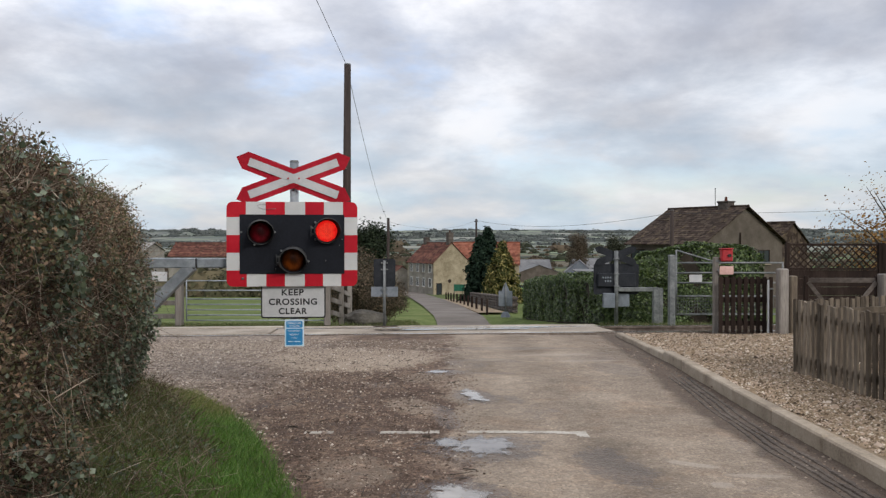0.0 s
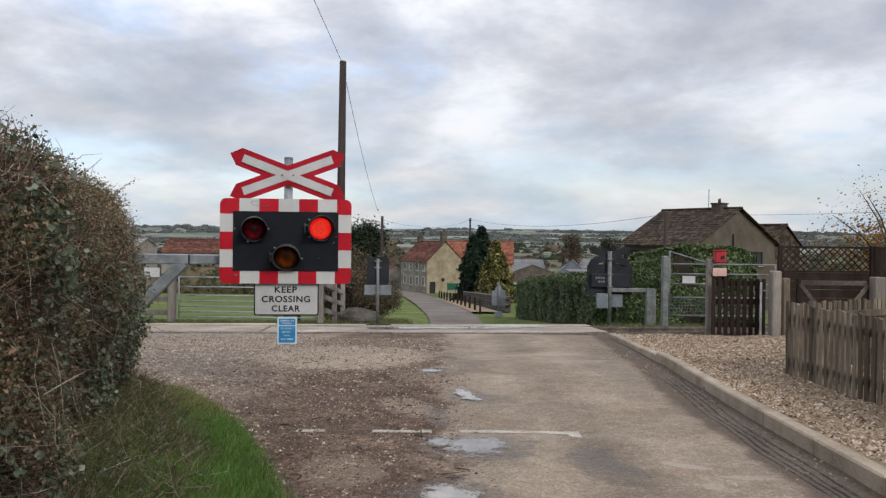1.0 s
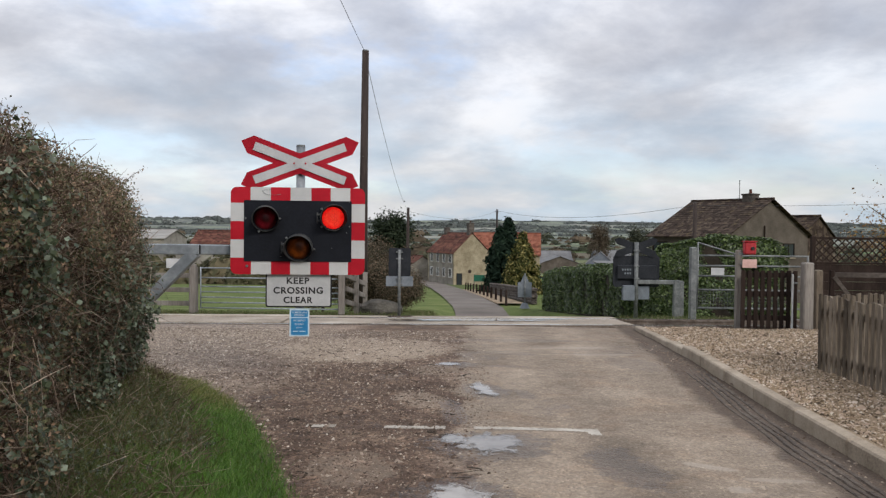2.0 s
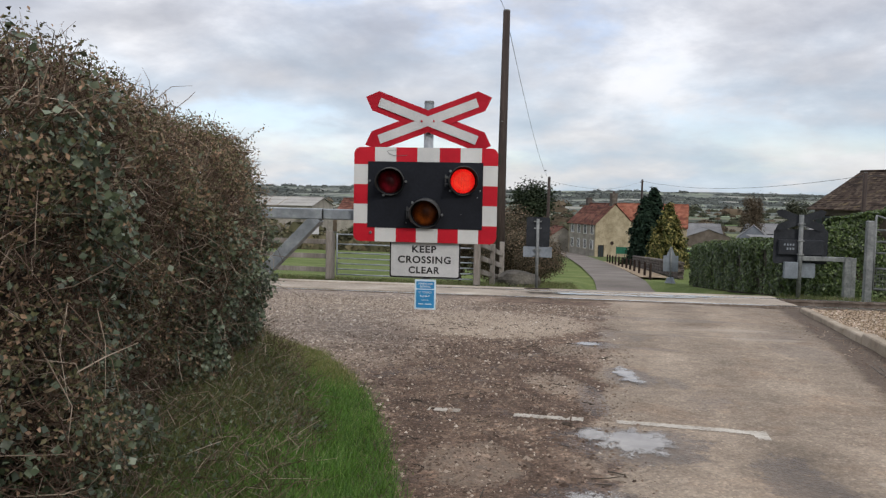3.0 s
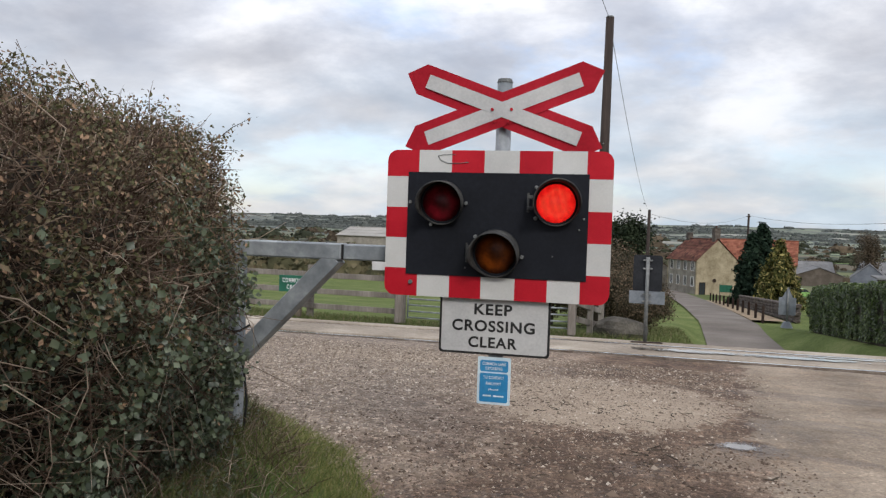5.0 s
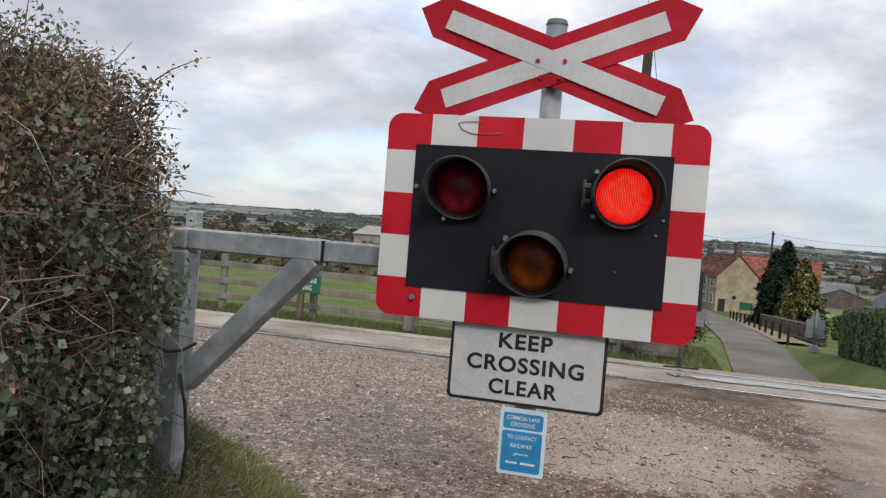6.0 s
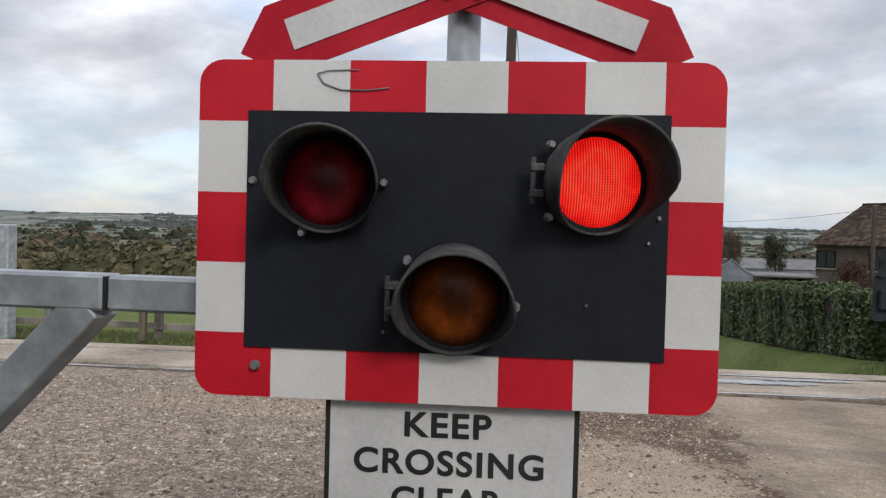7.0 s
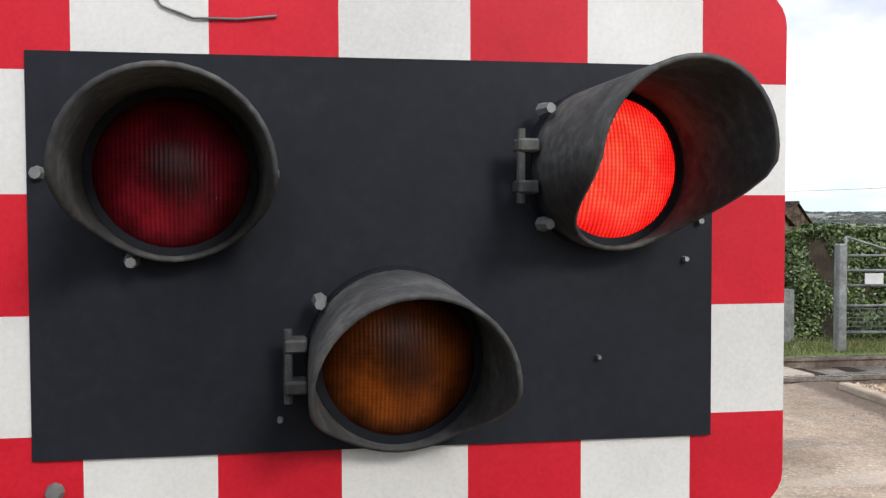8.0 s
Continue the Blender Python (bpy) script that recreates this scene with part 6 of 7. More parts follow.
# ---------------------------------------------------------------- field side: fence, gates, signs
FY = 16.75
posts("fence_post", "square weathered timber gate post at the field", [(-5.36, 16.45, -0.22, 1.0), (-2.33, 16.5, -0.22, 0.95)], 0.13, M_GREYWOOD, "field gate posts")
fgate = tube_gate("field_gate", "galvanised seven-bar field gate, closed", pose(-5.25, 16.6, -0.2), 2.85, (0.08, 0.19, 0.3, 0.41, 0.52, 0.7, 0.9), M_STEEL, 0.014, diag=False)
rf = thing("rail_fence", "weathered timber post and rail fence along the field", "fence", pose(-5.45, 16.8, -0.25))
for k in range(9):
    part("fence_post", box((0.11, 0.1, 0.98), (-1.85 * k, 0.05, 0.47), bevel=0.008), M_GREYWOOD, rf)
    for h in (0.2, 0.48, 0.78):
        part("fence_rail", box((1.86, 0.04, 0.1), (-1.85 * k - 0.92, -0.02, h + 0.01 * math.sin(k * 2.0)), bevel=0.005), M_GREYWOOD, rf)
rf2 = thing("rail_fence", "sloping timber rails beside the field gate", "fence", pose(-2.25, 16.6, -0.24))
for k in range(3):
    part("fence_rail", beam((0, 0, 0.82 - 0.27 * k), (0.12, 2.2, 0.5 - 0.27 * k), 0.04, 0.1), M_GREYWOOD, rf2)
for q in (0.5, 1.0):
    part("fence_post", box((0.1, 0.1, 1.15), (0.12 * q, 2.2 * q, 0.2), bevel=0.006), M_GREYWOOD, rf2)
ws = part("notice", box((0.32, 0.012, 0.2), bevel=0.004), M_SIGNWHITE)
ws.matrix_basis = pose(-5.85, 16.72, 0.78)
tagged(ws, "blank white notice on the field fence", "notice")
gs = thing("name_sign", "green crossing name sign with white letters on short posts", "sign", pose(-7.28, 16.3, -0.19))
part("sign_board", plate(rounded(-0.38, 0.38, 0.42, 0.72, 0.015), 0.015, 0.0), M_GREEN, gs)
part("word", lettering("COMMON LANE", 0.62, 0.08, (0, 0.63), -0.003, 0.01), M_WHITEINK, gs)
part("word", lettering("CROSSING", 0.44, 0.08, (0, 0.51), -0.003, 0.01), M_WHITEINK, gs)
for x in (0.0,):
    part("post", box((0.1, 0.08, 0.45), (x, 0.06, 0.2), bevel=0.006), M_PALING, gs)

# railway posts and red lamp boxes past the hedge
posts("crossing_post", "tall galvanised square post beside the line", [(-9.2, 15.95, -0.22, 1.66), (-11.0, 15.95, -0.22, 1.68)], 0.21, M_STEEL, "posts beside the line")
for x, y, z in ((-10.6, 15.75, 1.25), (-10.84, 15.75, 0.44)):
    b = part("warning_box", box((0.35, 0.2, 0.32), bevel=0.04), M_REDBOX)
    b.matrix_basis = pose(x, y + 0.2, z, 0, 0, 12)
    tagged(b, "red box fixed to a post beside the line", "box")
    part("bracket", box((0.5, 0.04, 0.05), (-0.2, 0.1, 0), bevel=0.004), M_STEELDARK, b)
cb = part("control_box", box((0.26, 0.14, 0.58), bevel=0.01), M_GREYSIGN)
cb.matrix_basis = pose(-10.2, 15.9, 0.69)
tagged(cb, "pale grey cabinet fixed between the posts", "cabinet")
part("bracket", box((1.8, 0.04, 0.05), (0.1, 0.08, 0), bevel=0.004), M_STEELDARK, cb)


# ---------------------------------------------------------------- clipped hedges on the far side
def clipped_hedge(label, line, width, seed, leaves, leaf, steps=40):
    """A laurel hedge: line holds (x, y, base, top) along its near face."""
    rng = np.random.default_rng(seed)
    L = np.array(line, float)
    cum = np.concatenate([[0], np.cumsum(np.linalg.norm(np.diff(L[:, :2], axis=0), axis=1))])
    h = thing("hedge", label, "hedge", pose(L[0, 0], L[0, 1], L[0, 2]))
    hi = h.matrix_basis.inverted()

    def at(s):
        return np.stack([np.interp(s, cum, L[:, k]) for k in range(4)], -1)

    def across(s):
        d = at(np.minimum(s + 0.05, cum[-1])) - at(np.maximum(s - 0.05, 0))
        v = np.stack([-d[..., 1], d[..., 0]], -1)
        return v / np.linalg.norm(v, axis=-1)[..., None]

    n = leaves
    s = rng.random(n) * cum[-1]
    a = at(s)
    v = across(s)
    hgt = a[:, 3] - a[:, 2]
    t = rng.random(n) * (hgt * 2 + width)
    front, topp = t < hgt, (t >= hgt) & (t < hgt + width)
    w = np.where(front, 0, np.where(topp, t - hgt, width))
    z = np.where(front, a[:, 2] + t, np.where(topp, a[:, 3], a[:, 2] + (t - hgt - width)))
    edge = np.clip(1 - (a[:, 3] - z) / 0.15, 0, 1)
    w = w + np.where(front, 0.1 * edge ** 2, 0)
    bump = 0.07 * np.sin(s * 2.1) + 0.05 * np.sin(z * 5 + s * 3.3) + 0.04 * np.sin(s * 7.7 + z * 2)
    nx = np.where(front, -1, np.where(topp, 0, 1))[:, None] * v
    N = np.concatenate([nx, topp[:, None].astype(float)], 1)
    p = np.concatenate([a[:, :2] + v * w[:, None], z[:, None]], 1)
    p = p + N * (bump - 0.12 * rng.random(n) ** 1.5)[:, None]
    # closing ends
    for s0, sg in ((0.0, -1), (cum[-1], 1)):
        m = int(leaves * 0.06)
        a0 = at(np.array([s0]))[0]
        v0 = across(np.array([s0]))[0]
        d0 = np.array([v0[1], -v0[0]]) * sg
        pe = np.empty((m, 3))
        pe[:, :2] = a0[:2] + v0 * (rng.random(m) * width)[:, None] + d0 * (0.05 + 0.1 * rng.random(m))[:, None]
        pe[:, 2] = a0[2] + (a0[3] - a0[2]) * rng.random(m)
        p = np.concatenate([p, pe])
        N = np.concatenate([N, np.tile((*d0, 0.1), (m, 1))])
    ob = part("hedge_leaf", scatter_leaves("hedge_leaf", p, N + np.array([0, 0, 0.25]), leaf, 0.5, seed + 1, 0.2, 0.55), M_LAUREL, h, "glossy clipped leaves")
    ob.matrix_basis = hi
    ob["kind"] = "stuff"
    # near-black core sheet that paints the shade behind the clipped leaves
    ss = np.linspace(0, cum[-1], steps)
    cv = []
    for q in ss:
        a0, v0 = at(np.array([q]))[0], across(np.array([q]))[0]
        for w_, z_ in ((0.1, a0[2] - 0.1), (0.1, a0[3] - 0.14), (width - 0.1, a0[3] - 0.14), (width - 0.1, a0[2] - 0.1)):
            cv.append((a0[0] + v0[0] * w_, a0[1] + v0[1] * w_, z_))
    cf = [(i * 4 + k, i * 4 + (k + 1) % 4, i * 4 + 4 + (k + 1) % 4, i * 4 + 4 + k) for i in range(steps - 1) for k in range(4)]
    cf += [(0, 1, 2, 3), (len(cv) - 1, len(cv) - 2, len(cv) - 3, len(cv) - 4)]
    part("hedge_core", mesh_from("hedge_core", cv, cf), M_SHADECORE, h).matrix_basis = hi


def lv(y, d=0.0):
    return float(level(y)) + d


clipped_hedge("tall clipped evergreen hedge behind the crossing gates", [(8.2, 20.6, lv(20.6, -.02), 1.2), (7.9, 20.55, lv(20.6, -.02), 1.4), (6.6, 20.5, lv(20.5, -.02), 1.5), (5.6, 20.8, lv(20.8, -.02), 1.3), (5.1, 21.0, lv(21, -.02), 1.0), (4.85, 21.6, lv(21.6, -.02), 0.8)][::-1], 1.3, 51, 44000, 0.075)
clipped_hedge("long clipped evergreen hedge beside the lane", [(4.7, 45, lv(45), lv(45, 2.05)), (4.4, 36, lv(36), lv(36, 1.85)), (4.3, 28, lv(28), lv(28, 1.6)), (4.6, 22.6, lv(22.6), lv(22.6, 1.3))], 1.2, 61, 80000, 0.085)
clipped_hedge("low clipped hedge in a garden by the lane", [(7.0, 66, lv(66), lv(66, 1.6)), (14.5, 60, lv(60), lv(60, 1.7))][::1], 1.2, 71, 9000, 0.16)


# ---------------------------------------------------------------- trees
def tree(x, y, z, height, radius, mat, label, seed, leaves=3500, leaf=0.3, trunk=0.18, start=0.25, bare=0.0, name="tree"):
    """A broad tree: trunk, limbs and a crown of leaf clumps with gaps."""
    rng = np.random.default_rng(seed)
    t = thing(name, label, "tree", pose(x, y, z))
    part("trunk", tube([(0, 0, -0.2), (0.05 * radius, 0, height * 0.3), (-0.04 * radius, 0.02, height * 0.7)], [trunk, trunk * 0.7, trunk * 0.25], 8), M_BARK, t, smooth=True)
    tips, limbs = [], bmesh.new()
    for k in range(16):
        a, up = rng.random() * 6.28, start + 0.1 + rng.random() * 0.45
        f = math.sqrt(max(0.1, 1 - ((up + 0.12 - (1 + start) / 2) / ((1.05 - start) / 2)) ** 2))
        tip = Vector((math.cos(a) * radius * f * (0.5 + 0.5 * rng.random()), math.sin(a) * radius * f * (0.5 + 0.5 * rng.random()), height * min(0.97, up + 0.1 + 0.25 * rng.random())))
        base = Vector((0, 0, height * up * 0.7))
        mid = base.lerp(tip, 0.5) + Vector((0, 0, height * 0.05))
        tube([base, mid, tip], [trunk * 0.35, trunk * 0.2, trunk * 0.06], 5, limbs, cap=False)
        tips += [tip, mid]
    part("limbs", limbs, M_BARK, t, smooth=True)
    tips = np.array(tips)
    extra = []
    for k in range(26):
        a, b = rng.random() * 6.28, rng.uniform(-1, 1)
        f = math.sqrt(1 - b * b)
        extra.append((math.cos(a) * radius * f * 0.8, math.sin(a) * radius * f * 0.8, height * ((1 + start) / 2 + b * (1 - start) / 2 * 0.85)))
    centres = np.concatenate([tips, np.array(extra)])
    c = centres[rng.integers(0, len(centres), leaves)]
    p = c + rng.normal(0, 1, (leaves, 3)) * np.array([radius * 0.17, radius * 0.17, height * 0.07])
    nrm = p - np.array([0, 0, height * 0.5])
    nrm /= np.linalg.norm(nrm, axis=1)[:, None]
    part("crown", scatter_leaves("crown", p, nrm + np.array([0, 0, 0.4]), leaf, 0.6, seed + 1), mat, t)["kind"] = "stuff"


def conifer(x, y, z, height, radius, mat, label, seed, leaves=9000, leaf=0.3, power=0.8):
    """A conifer: a straight trunk and tiers of drooping sprays."""
    rng = np.random.default_rng(seed)
    t = thing("conifer", label, "tree", pose(x, y, z))
    part("trunk", tube([(0, 0, -0.2), (0, 0, height * 0.93)], [0.16, 0.03], 8), M_BARK, t, smooth=True)
    boughs, P3 = bmesh.new(), []
    for k in range(120):
        f = (k + rng.random()) / 120
        a = k * 2.4 + rng.random()
        r = radius * (1 - f) ** power * (0.75 + 0.4 * rng.random()) + 0.1
        zz = height * (0.04 + 0.94 * f)
        tip = Vector((math.cos(a) * r, math.sin(a) * r, zz - 0.12 * r))
        base = Vector((0, 0, zz + 0.1 * r))
        tube([base, tip], [0.03, 0.008], 4, boughs, cap=False)
        m = int(leaves / 120 * (0.4 + 1.4 * (1 - f)))
        u = rng.random(m)[:, None] ** 0.6
        P3.append(np.array(base) + (np.array(tip) - np.array(base)) * u + rng.normal(0, 0.1 + 0.1 * (1 - f), (m, 3)))
    part("boughs", boughs, M_BARK, t)
    p = np.concatenate(P3)
    nrm = np.stack([p[:, 0], p[:, 1], 0.6 + 0 * p[:, 0]], 1)
    nrm /= np.linalg.norm(nrm, axis=1)[:, None]
    part("sprays", scatter_leaves("sprays", p, nrm, leaf, 0.5, seed + 1, 0.3, 0.45), mat, t)["kind"] = "stuff"


conifer(5.1, 87, lv(87), 8.2, 2.9, M_DARKCONIFER, "tall dark conifer in the garden by the lane", 81, 9000, 0.42, 0.75)
conifer(4.2, 86, lv(86), 7.2, 2.2, M_DARKCONIFER, "second dark conifer close to the taller one", 83, 6000, 0.42, 0.7)
conifer(6.15, 80, lv(80), 6.2, 2.6, M_GOLDCONIFER, "golden yellow conifer in front of the dark one", 85, 8000, 0.34, 0.85)
tree(-7.7, 88, lv(88), 8.2, 2.3, M_EVERGREEN, "round dark evergreen tree beside the lane", 91, 8000, 0.28)
tree(36, 210, lv(210), 11.5, 3.0, M_BROWNLEAF, "tall brown tree beyond the farm sheds", 93, 9000, 0.27)
tree(45.5, 205, lv(205), 11.2, 3.0, M_FARLEAF, "dark rounded tree beyond the farm sheds", 94, 9000, 0.27)
tree(15.6, 27, lv(27), 4.8, 2.3, M_AUTUMN, "autumn garden tree with few orange leaves", 95, 1700, 0.085, 0.13, 0.2)
tree(16.9, 28.5, lv(28.5), 3.9, 2.0, M_AUTUMN, "autumn shrub full of orange leaves behind the fence", 96, 3500, 0.12, 0.09, 0.1)
tree(-4.3, 25.5, lv(25.5), 2.5, 1.3, M_BROWNLEAF, "russet hedge bush behind the telegraph pole", 97, 12000, 0.07, 0.05, 0.0, name="bush")
tree(-3.2, 27, lv(27), 2.5, 1.2, M_BROWNLEAF, "overgrown russet bush along the lane", 98, 12000, 0.07, 0.05, 0.0, name="bush")
tree(-3.4, 34, lv(34), 2.6, 1.3, M_FARLEAF, "dark green bush along the lane", 99, 9000, 0.08, 0.06, 0.0, name="bush")
tree(-1.55, 21.2, lv(21.2), 1.1, 0.62, M_SCRUB, "small scrubby bush by the road sign", 100, 11000, 0.035, 0.025, 0.0, name="bush")
tree(-2.35, 22.2, lv(22.2), 1.75, 0.85, M_SCRUB, "scrubby brown bush by the telegraph pole", 101, 12000, 0.045, 0.03, 0.0, name="bush")
tree(-1.75, 23.4, lv(23.4), 1.5, 0.75, M_SCRUB, "tangled brown bush at the edge of the lane", 102, 11000, 0.04, 0.03, 0.0, name="bush")
tree(-2.9, 24.2, lv(24.2), 2.3, 1.0, M_SCRUB, "tall tangled bush in the lane hedge", 103, 12000, 0.055, 0.04, 0.0, name="bush")

# trees and hedgerows of the vale, too many to count
def far_clumps(name, spots, mat, label, seed, most=420):
    rng = np.random.default_rng(seed)
    P4, N4, S4, D4 = [], [], [], []
    for x, y, z, h, r in spots:
        m = int(np.clip(40 + 22000 / max(y, 60), 30, most))
        for e_, k_ in ((0.0, 0.85), (0.45, 0.8), (0.85, 0.5)):
            for q in range(6):
                g_ = k_ * rng.uniform(0.85, 1.1)
                D4.append((x + r * (1.7 if y > 200 else 1.0) * g_ * math.cos(q * 1.047), y + r * g_ * math.sin(q * 1.047), z + 0.85 * h * e_))
        d = rng.normal(0, 1, (m, 3))
        d /= np.linalg.norm(d, axis=1)[:, None]
        d[:, 2] = np.abs(d[:, 2]) * 1.0
        q = d * rng.uniform(0.55, 1.05, (m, 1)) * np.array([r * (1.7 if y > 200 else 1.0), r, h])
        q[:, 2] = np.maximum(q[:, 2], 0.05 * h)
        P4.append(q + np.array([x, y, z]))
        N4.append(d)
        S4.append(np.full(m, 0.34 * min(r, h) * math.sqrt(110 / m)))
    ob = part(name, scatter_leaves(name, np.concatenate(P4), np.concatenate(N4) + np.array([0, 0, .3]), np.concatenate(S4), 0.4, seed, 0.4, 0.9), mat)
    tagged(ob, label, "trees", kind="stuff")
    quads = [(q, (q + 1) % 6, 6 + (q + 1) % 6, 6 + q) for q in range(6)] + [(6 + q, 6 + (q + 1) % 6, 12 + (q + 1) % 6, 12 + q) for q in range(6)] + [(12, 13, 14, 15), (12, 15, 16, 17)]
    i = np.arange(len(spots))[:, None] * 18
    inner = part("leaf_mass", fast_mesh("leaf_mass", np.array(D4), np.concatenate([i + list(q) for q in quads], 1).reshape(-1, 4)), mat, ob)
    inner["kind"] = "stuff"


rng = np.random.default_rng(111)
spots, spots2 = [], []
for row_y, h in ((165, 3.0), (240, 4.0), (330, 6.0), (430, 7), (560, 8), (720, 9), (900, 9), (1150, 10), (1450, 11), (1800, 12)):
    x = -1.15 * row_y
    while x < 0.85 * row_y:
        y = row_y + 0.06 * row_y * math.sin(x / row_y * 7 + row_y) + rng.normal(0, 0.02 * row_y)
        if rng.random() < 0.72 and not (row_y < 200 and -40 < x < 60):
            hh = h * rng.uniform(0.3, 0.75) * (1.9 if rng.random() < 0.1 else 0.75)
            r = hh * rng.uniform(0.6, 1.1)
            (spots if rng.random() < 0.6 else spots2).append((x, y, float(land(x, y)), hh, r))
        x += h * rng.uniform(0.35, 1.1)
far_clumps("far_trees", spots, M_FARLEAF, "dark hedgerow trees across the vale", 112)
far_clumps("far_trees", spots2, M_BROWNLEAF, "brown late autumn hedgerow trees across the vale", 113)
# hedge lines and copses on the hills
woods = []
for k in range(120):
    x0, y0 = rng.uniform(-2300, 1900), rng.uniform(1900, 3350)
    turn, run = rng.normal(0, 0.35), rng.uniform(120, 620)
    copse = rng.random() < 0.2
    for j in range(int(run / (26 if copse else 15))):
        q = j * (26 if copse else 15)
        x, y = x0 + q * math.cos(turn) + rng.normal(0, 3), y0 + q * math.sin(turn) + rng.normal(0, 40 if copse else 3)
        hh = rng.uniform(4, 8) * (1.7 if copse or rng.random() < 0.12 else 1)
        woods.append((x, y, float(land(x, y)) - 1, hh, hh * rng.uniform(0.9, 1.6)))
far_clumps("far_woods", woods, M_HAZYWOOD, "hedge lines and small woods on the far hills", 115, 34)
# the belt of trees beyond the left-hand field
belt = []
for k in range(300):
    x = -150 + 138 * k / 300 + rng.normal(0, 1)
    y = 118 + 0.1 * abs(x) + rng.normal(0, 2.5)
    hh = rng.uniform(2.6, 3.8) * (1.75 if rng.random() < 0.13 else 1)
    belt.append((x, y, float(land(x, y)) - 0.2, hh, hh * rng.uniform(0.6, 0.85)))
far_clumps("hedgerow", belt, M_BELT, "dark overgrown hedgerow beyond the field", 114, 340)

# rough grass along the far side of the line
rng = np.random.default_rng(121)
n = 45000
gx = np.concatenate([-16 + 14.2 * rng.random(n // 2), 3.1 + 7 * rng.random(n // 4), -2 + 3 * rng.random(n // 4)])
gy = np.concatenate([16.1 + skew(gx[:n // 2]) + 3.5 * rng.random(n // 2) ** 1.4, 16.7 + 5 * rng.random(n // 4), 17 + 14 * rng.random(n // 4)])
ok = (np.abs(gx - lane_mid(gy)) > lane_half(gy) + 0.03 * rng.normal(0, 1, len(gx)))
gx, gy = gx[ok], gy[ok]
rough = part("rough_grass", scatter_blades("rough_grass", np.stack([gx, gy, land(gx, gy)], 1), 0.09, 0.012, 0.6, 122), M_ROUGHGRASS)
tagged(rough, "rough grass beside the railway and fences", "grass", kind="stuff")


# ---------------------------------------------------------------- buildings
def gable_house(name, label, corner, axis_deg, length, width, eaves, ridge, base, wall, side_wall, roof, hip_far=False, chimney=None, overhang=0.2, courses=14):
    """A house whose gable end starts at corner and whose length runs along axis_deg; returns the thing (local x across the gable, y along)."""
    h = thing(name, label, "house", pose(corner[0], corner[1], base, 0, 0, axis_deg - 90))
    e, r = eaves - base, ridge - base
    bm = bmesh.new()
    gable = [(0, 0), (width, 0), (width, e), (width / 2, r - 0.08), (0, e)]
    plate(gable, 0.3, 0.0, bm)
    part("gable_wall", bm, wall, h)
    part("gable_wall", plate(rect(0, width, 0, e) if hip_far else gable, 0.3, length - 0.3), wall, h)
    for x in (0.15, width - 0.15):
        part("wall", box((0.3, length - 0.6, e), (x, length / 2, e / 2)), side_wall, h)
    # roof slopes in overlapping tile courses
    half, rise = width / 2, r - e
    slope = math.hypot(half, rise)
    roof_ob = part("roof", plate([(-0.02, e - 0.02), (half, r - 0.06), (width + 0.02, e - 0.02)], length * 0.6, length * 0.15), roof, h)
    for sx in (0, 1):
        for c in range(courses):
            f0, f1 = c / courses - 0.02, (c + 1) / courses + 0.012
            y0, y1 = -overhang, length + overhang
            if hip_far:
                y1 = length + overhang - half * 0.9 * min(1, (f0 + f1) / 2)
            x0, z0 = -overhang * (1 - f0) + half * f0, e - overhang * (1 - f0) * rise / half + rise * f0
            x1, z1 = -overhang * (1 - f1) + half * f1, e - overhang * (1 - f1) * rise / half + rise * f1
            lift = 0.05
            pts = [(x0, z0 + lift + 0.03), (x1, z1 + lift), (x1, z1), (x0, z0)]
            if sx:
                pts = [(width - a, b) for a, b in pts]
            part("tile_course", plate(pts, y1 - y0, y0), roof, roof_ob)
    if hip_far:
        for c in range(courses):
            f0, f1 = c / courses, (c + 1) / courses + 0.01
            w0, w1 = half * (1 - f0) + overhang, half * (1 - f1) + overhang * (1 - f1)
            ya, yb = length + overhang - half * 0.9 * f0, length + overhang - half * 0.9 * f1
            bm = bmesh.new()
            bm.faces.new([bm.verts.new(p) for p in ((half - w0, ya, e + rise * f0 - 0.05), (half + w0, ya, e + rise * f0 - 0.05), (half + max(w1, 0.02), yb, e + rise * f1), (half - max(w1, 0.02), yb, e + rise * f1))])
            part("tile_course", bm, roof, roof_ob)
    part("ridge_tiles", tube([(half, -overhang, r + 0.05), (half, length + overhang - (half * 0.9 if hip_far else 0), r + 0.05)], 0.12, 8), roof, roof_ob)
    if chimney:
        cy_, cz, cw = chimney
        ch = part("chimney", box((cw, cw * 1.1, cz - ridge + 0.6), (half, cy_, r + (cz - ridge) / 2 - 0.3), bevel=0.03), M_DRYSTONE, h)
        part("chimney_cap", box((cw * 1.15, cw * 1.25, 0.12), (half, cy_, r + cz - ridge - 0.05), bevel=0.03), M_DRYSTONE, ch)
        part("chimney_pot", tube([(half, cy_, r + cz - ridge), (half, cy_, r + cz - ridge + 0.35)], [0.13, 0.1], 10), M_TILE, ch)
    return h


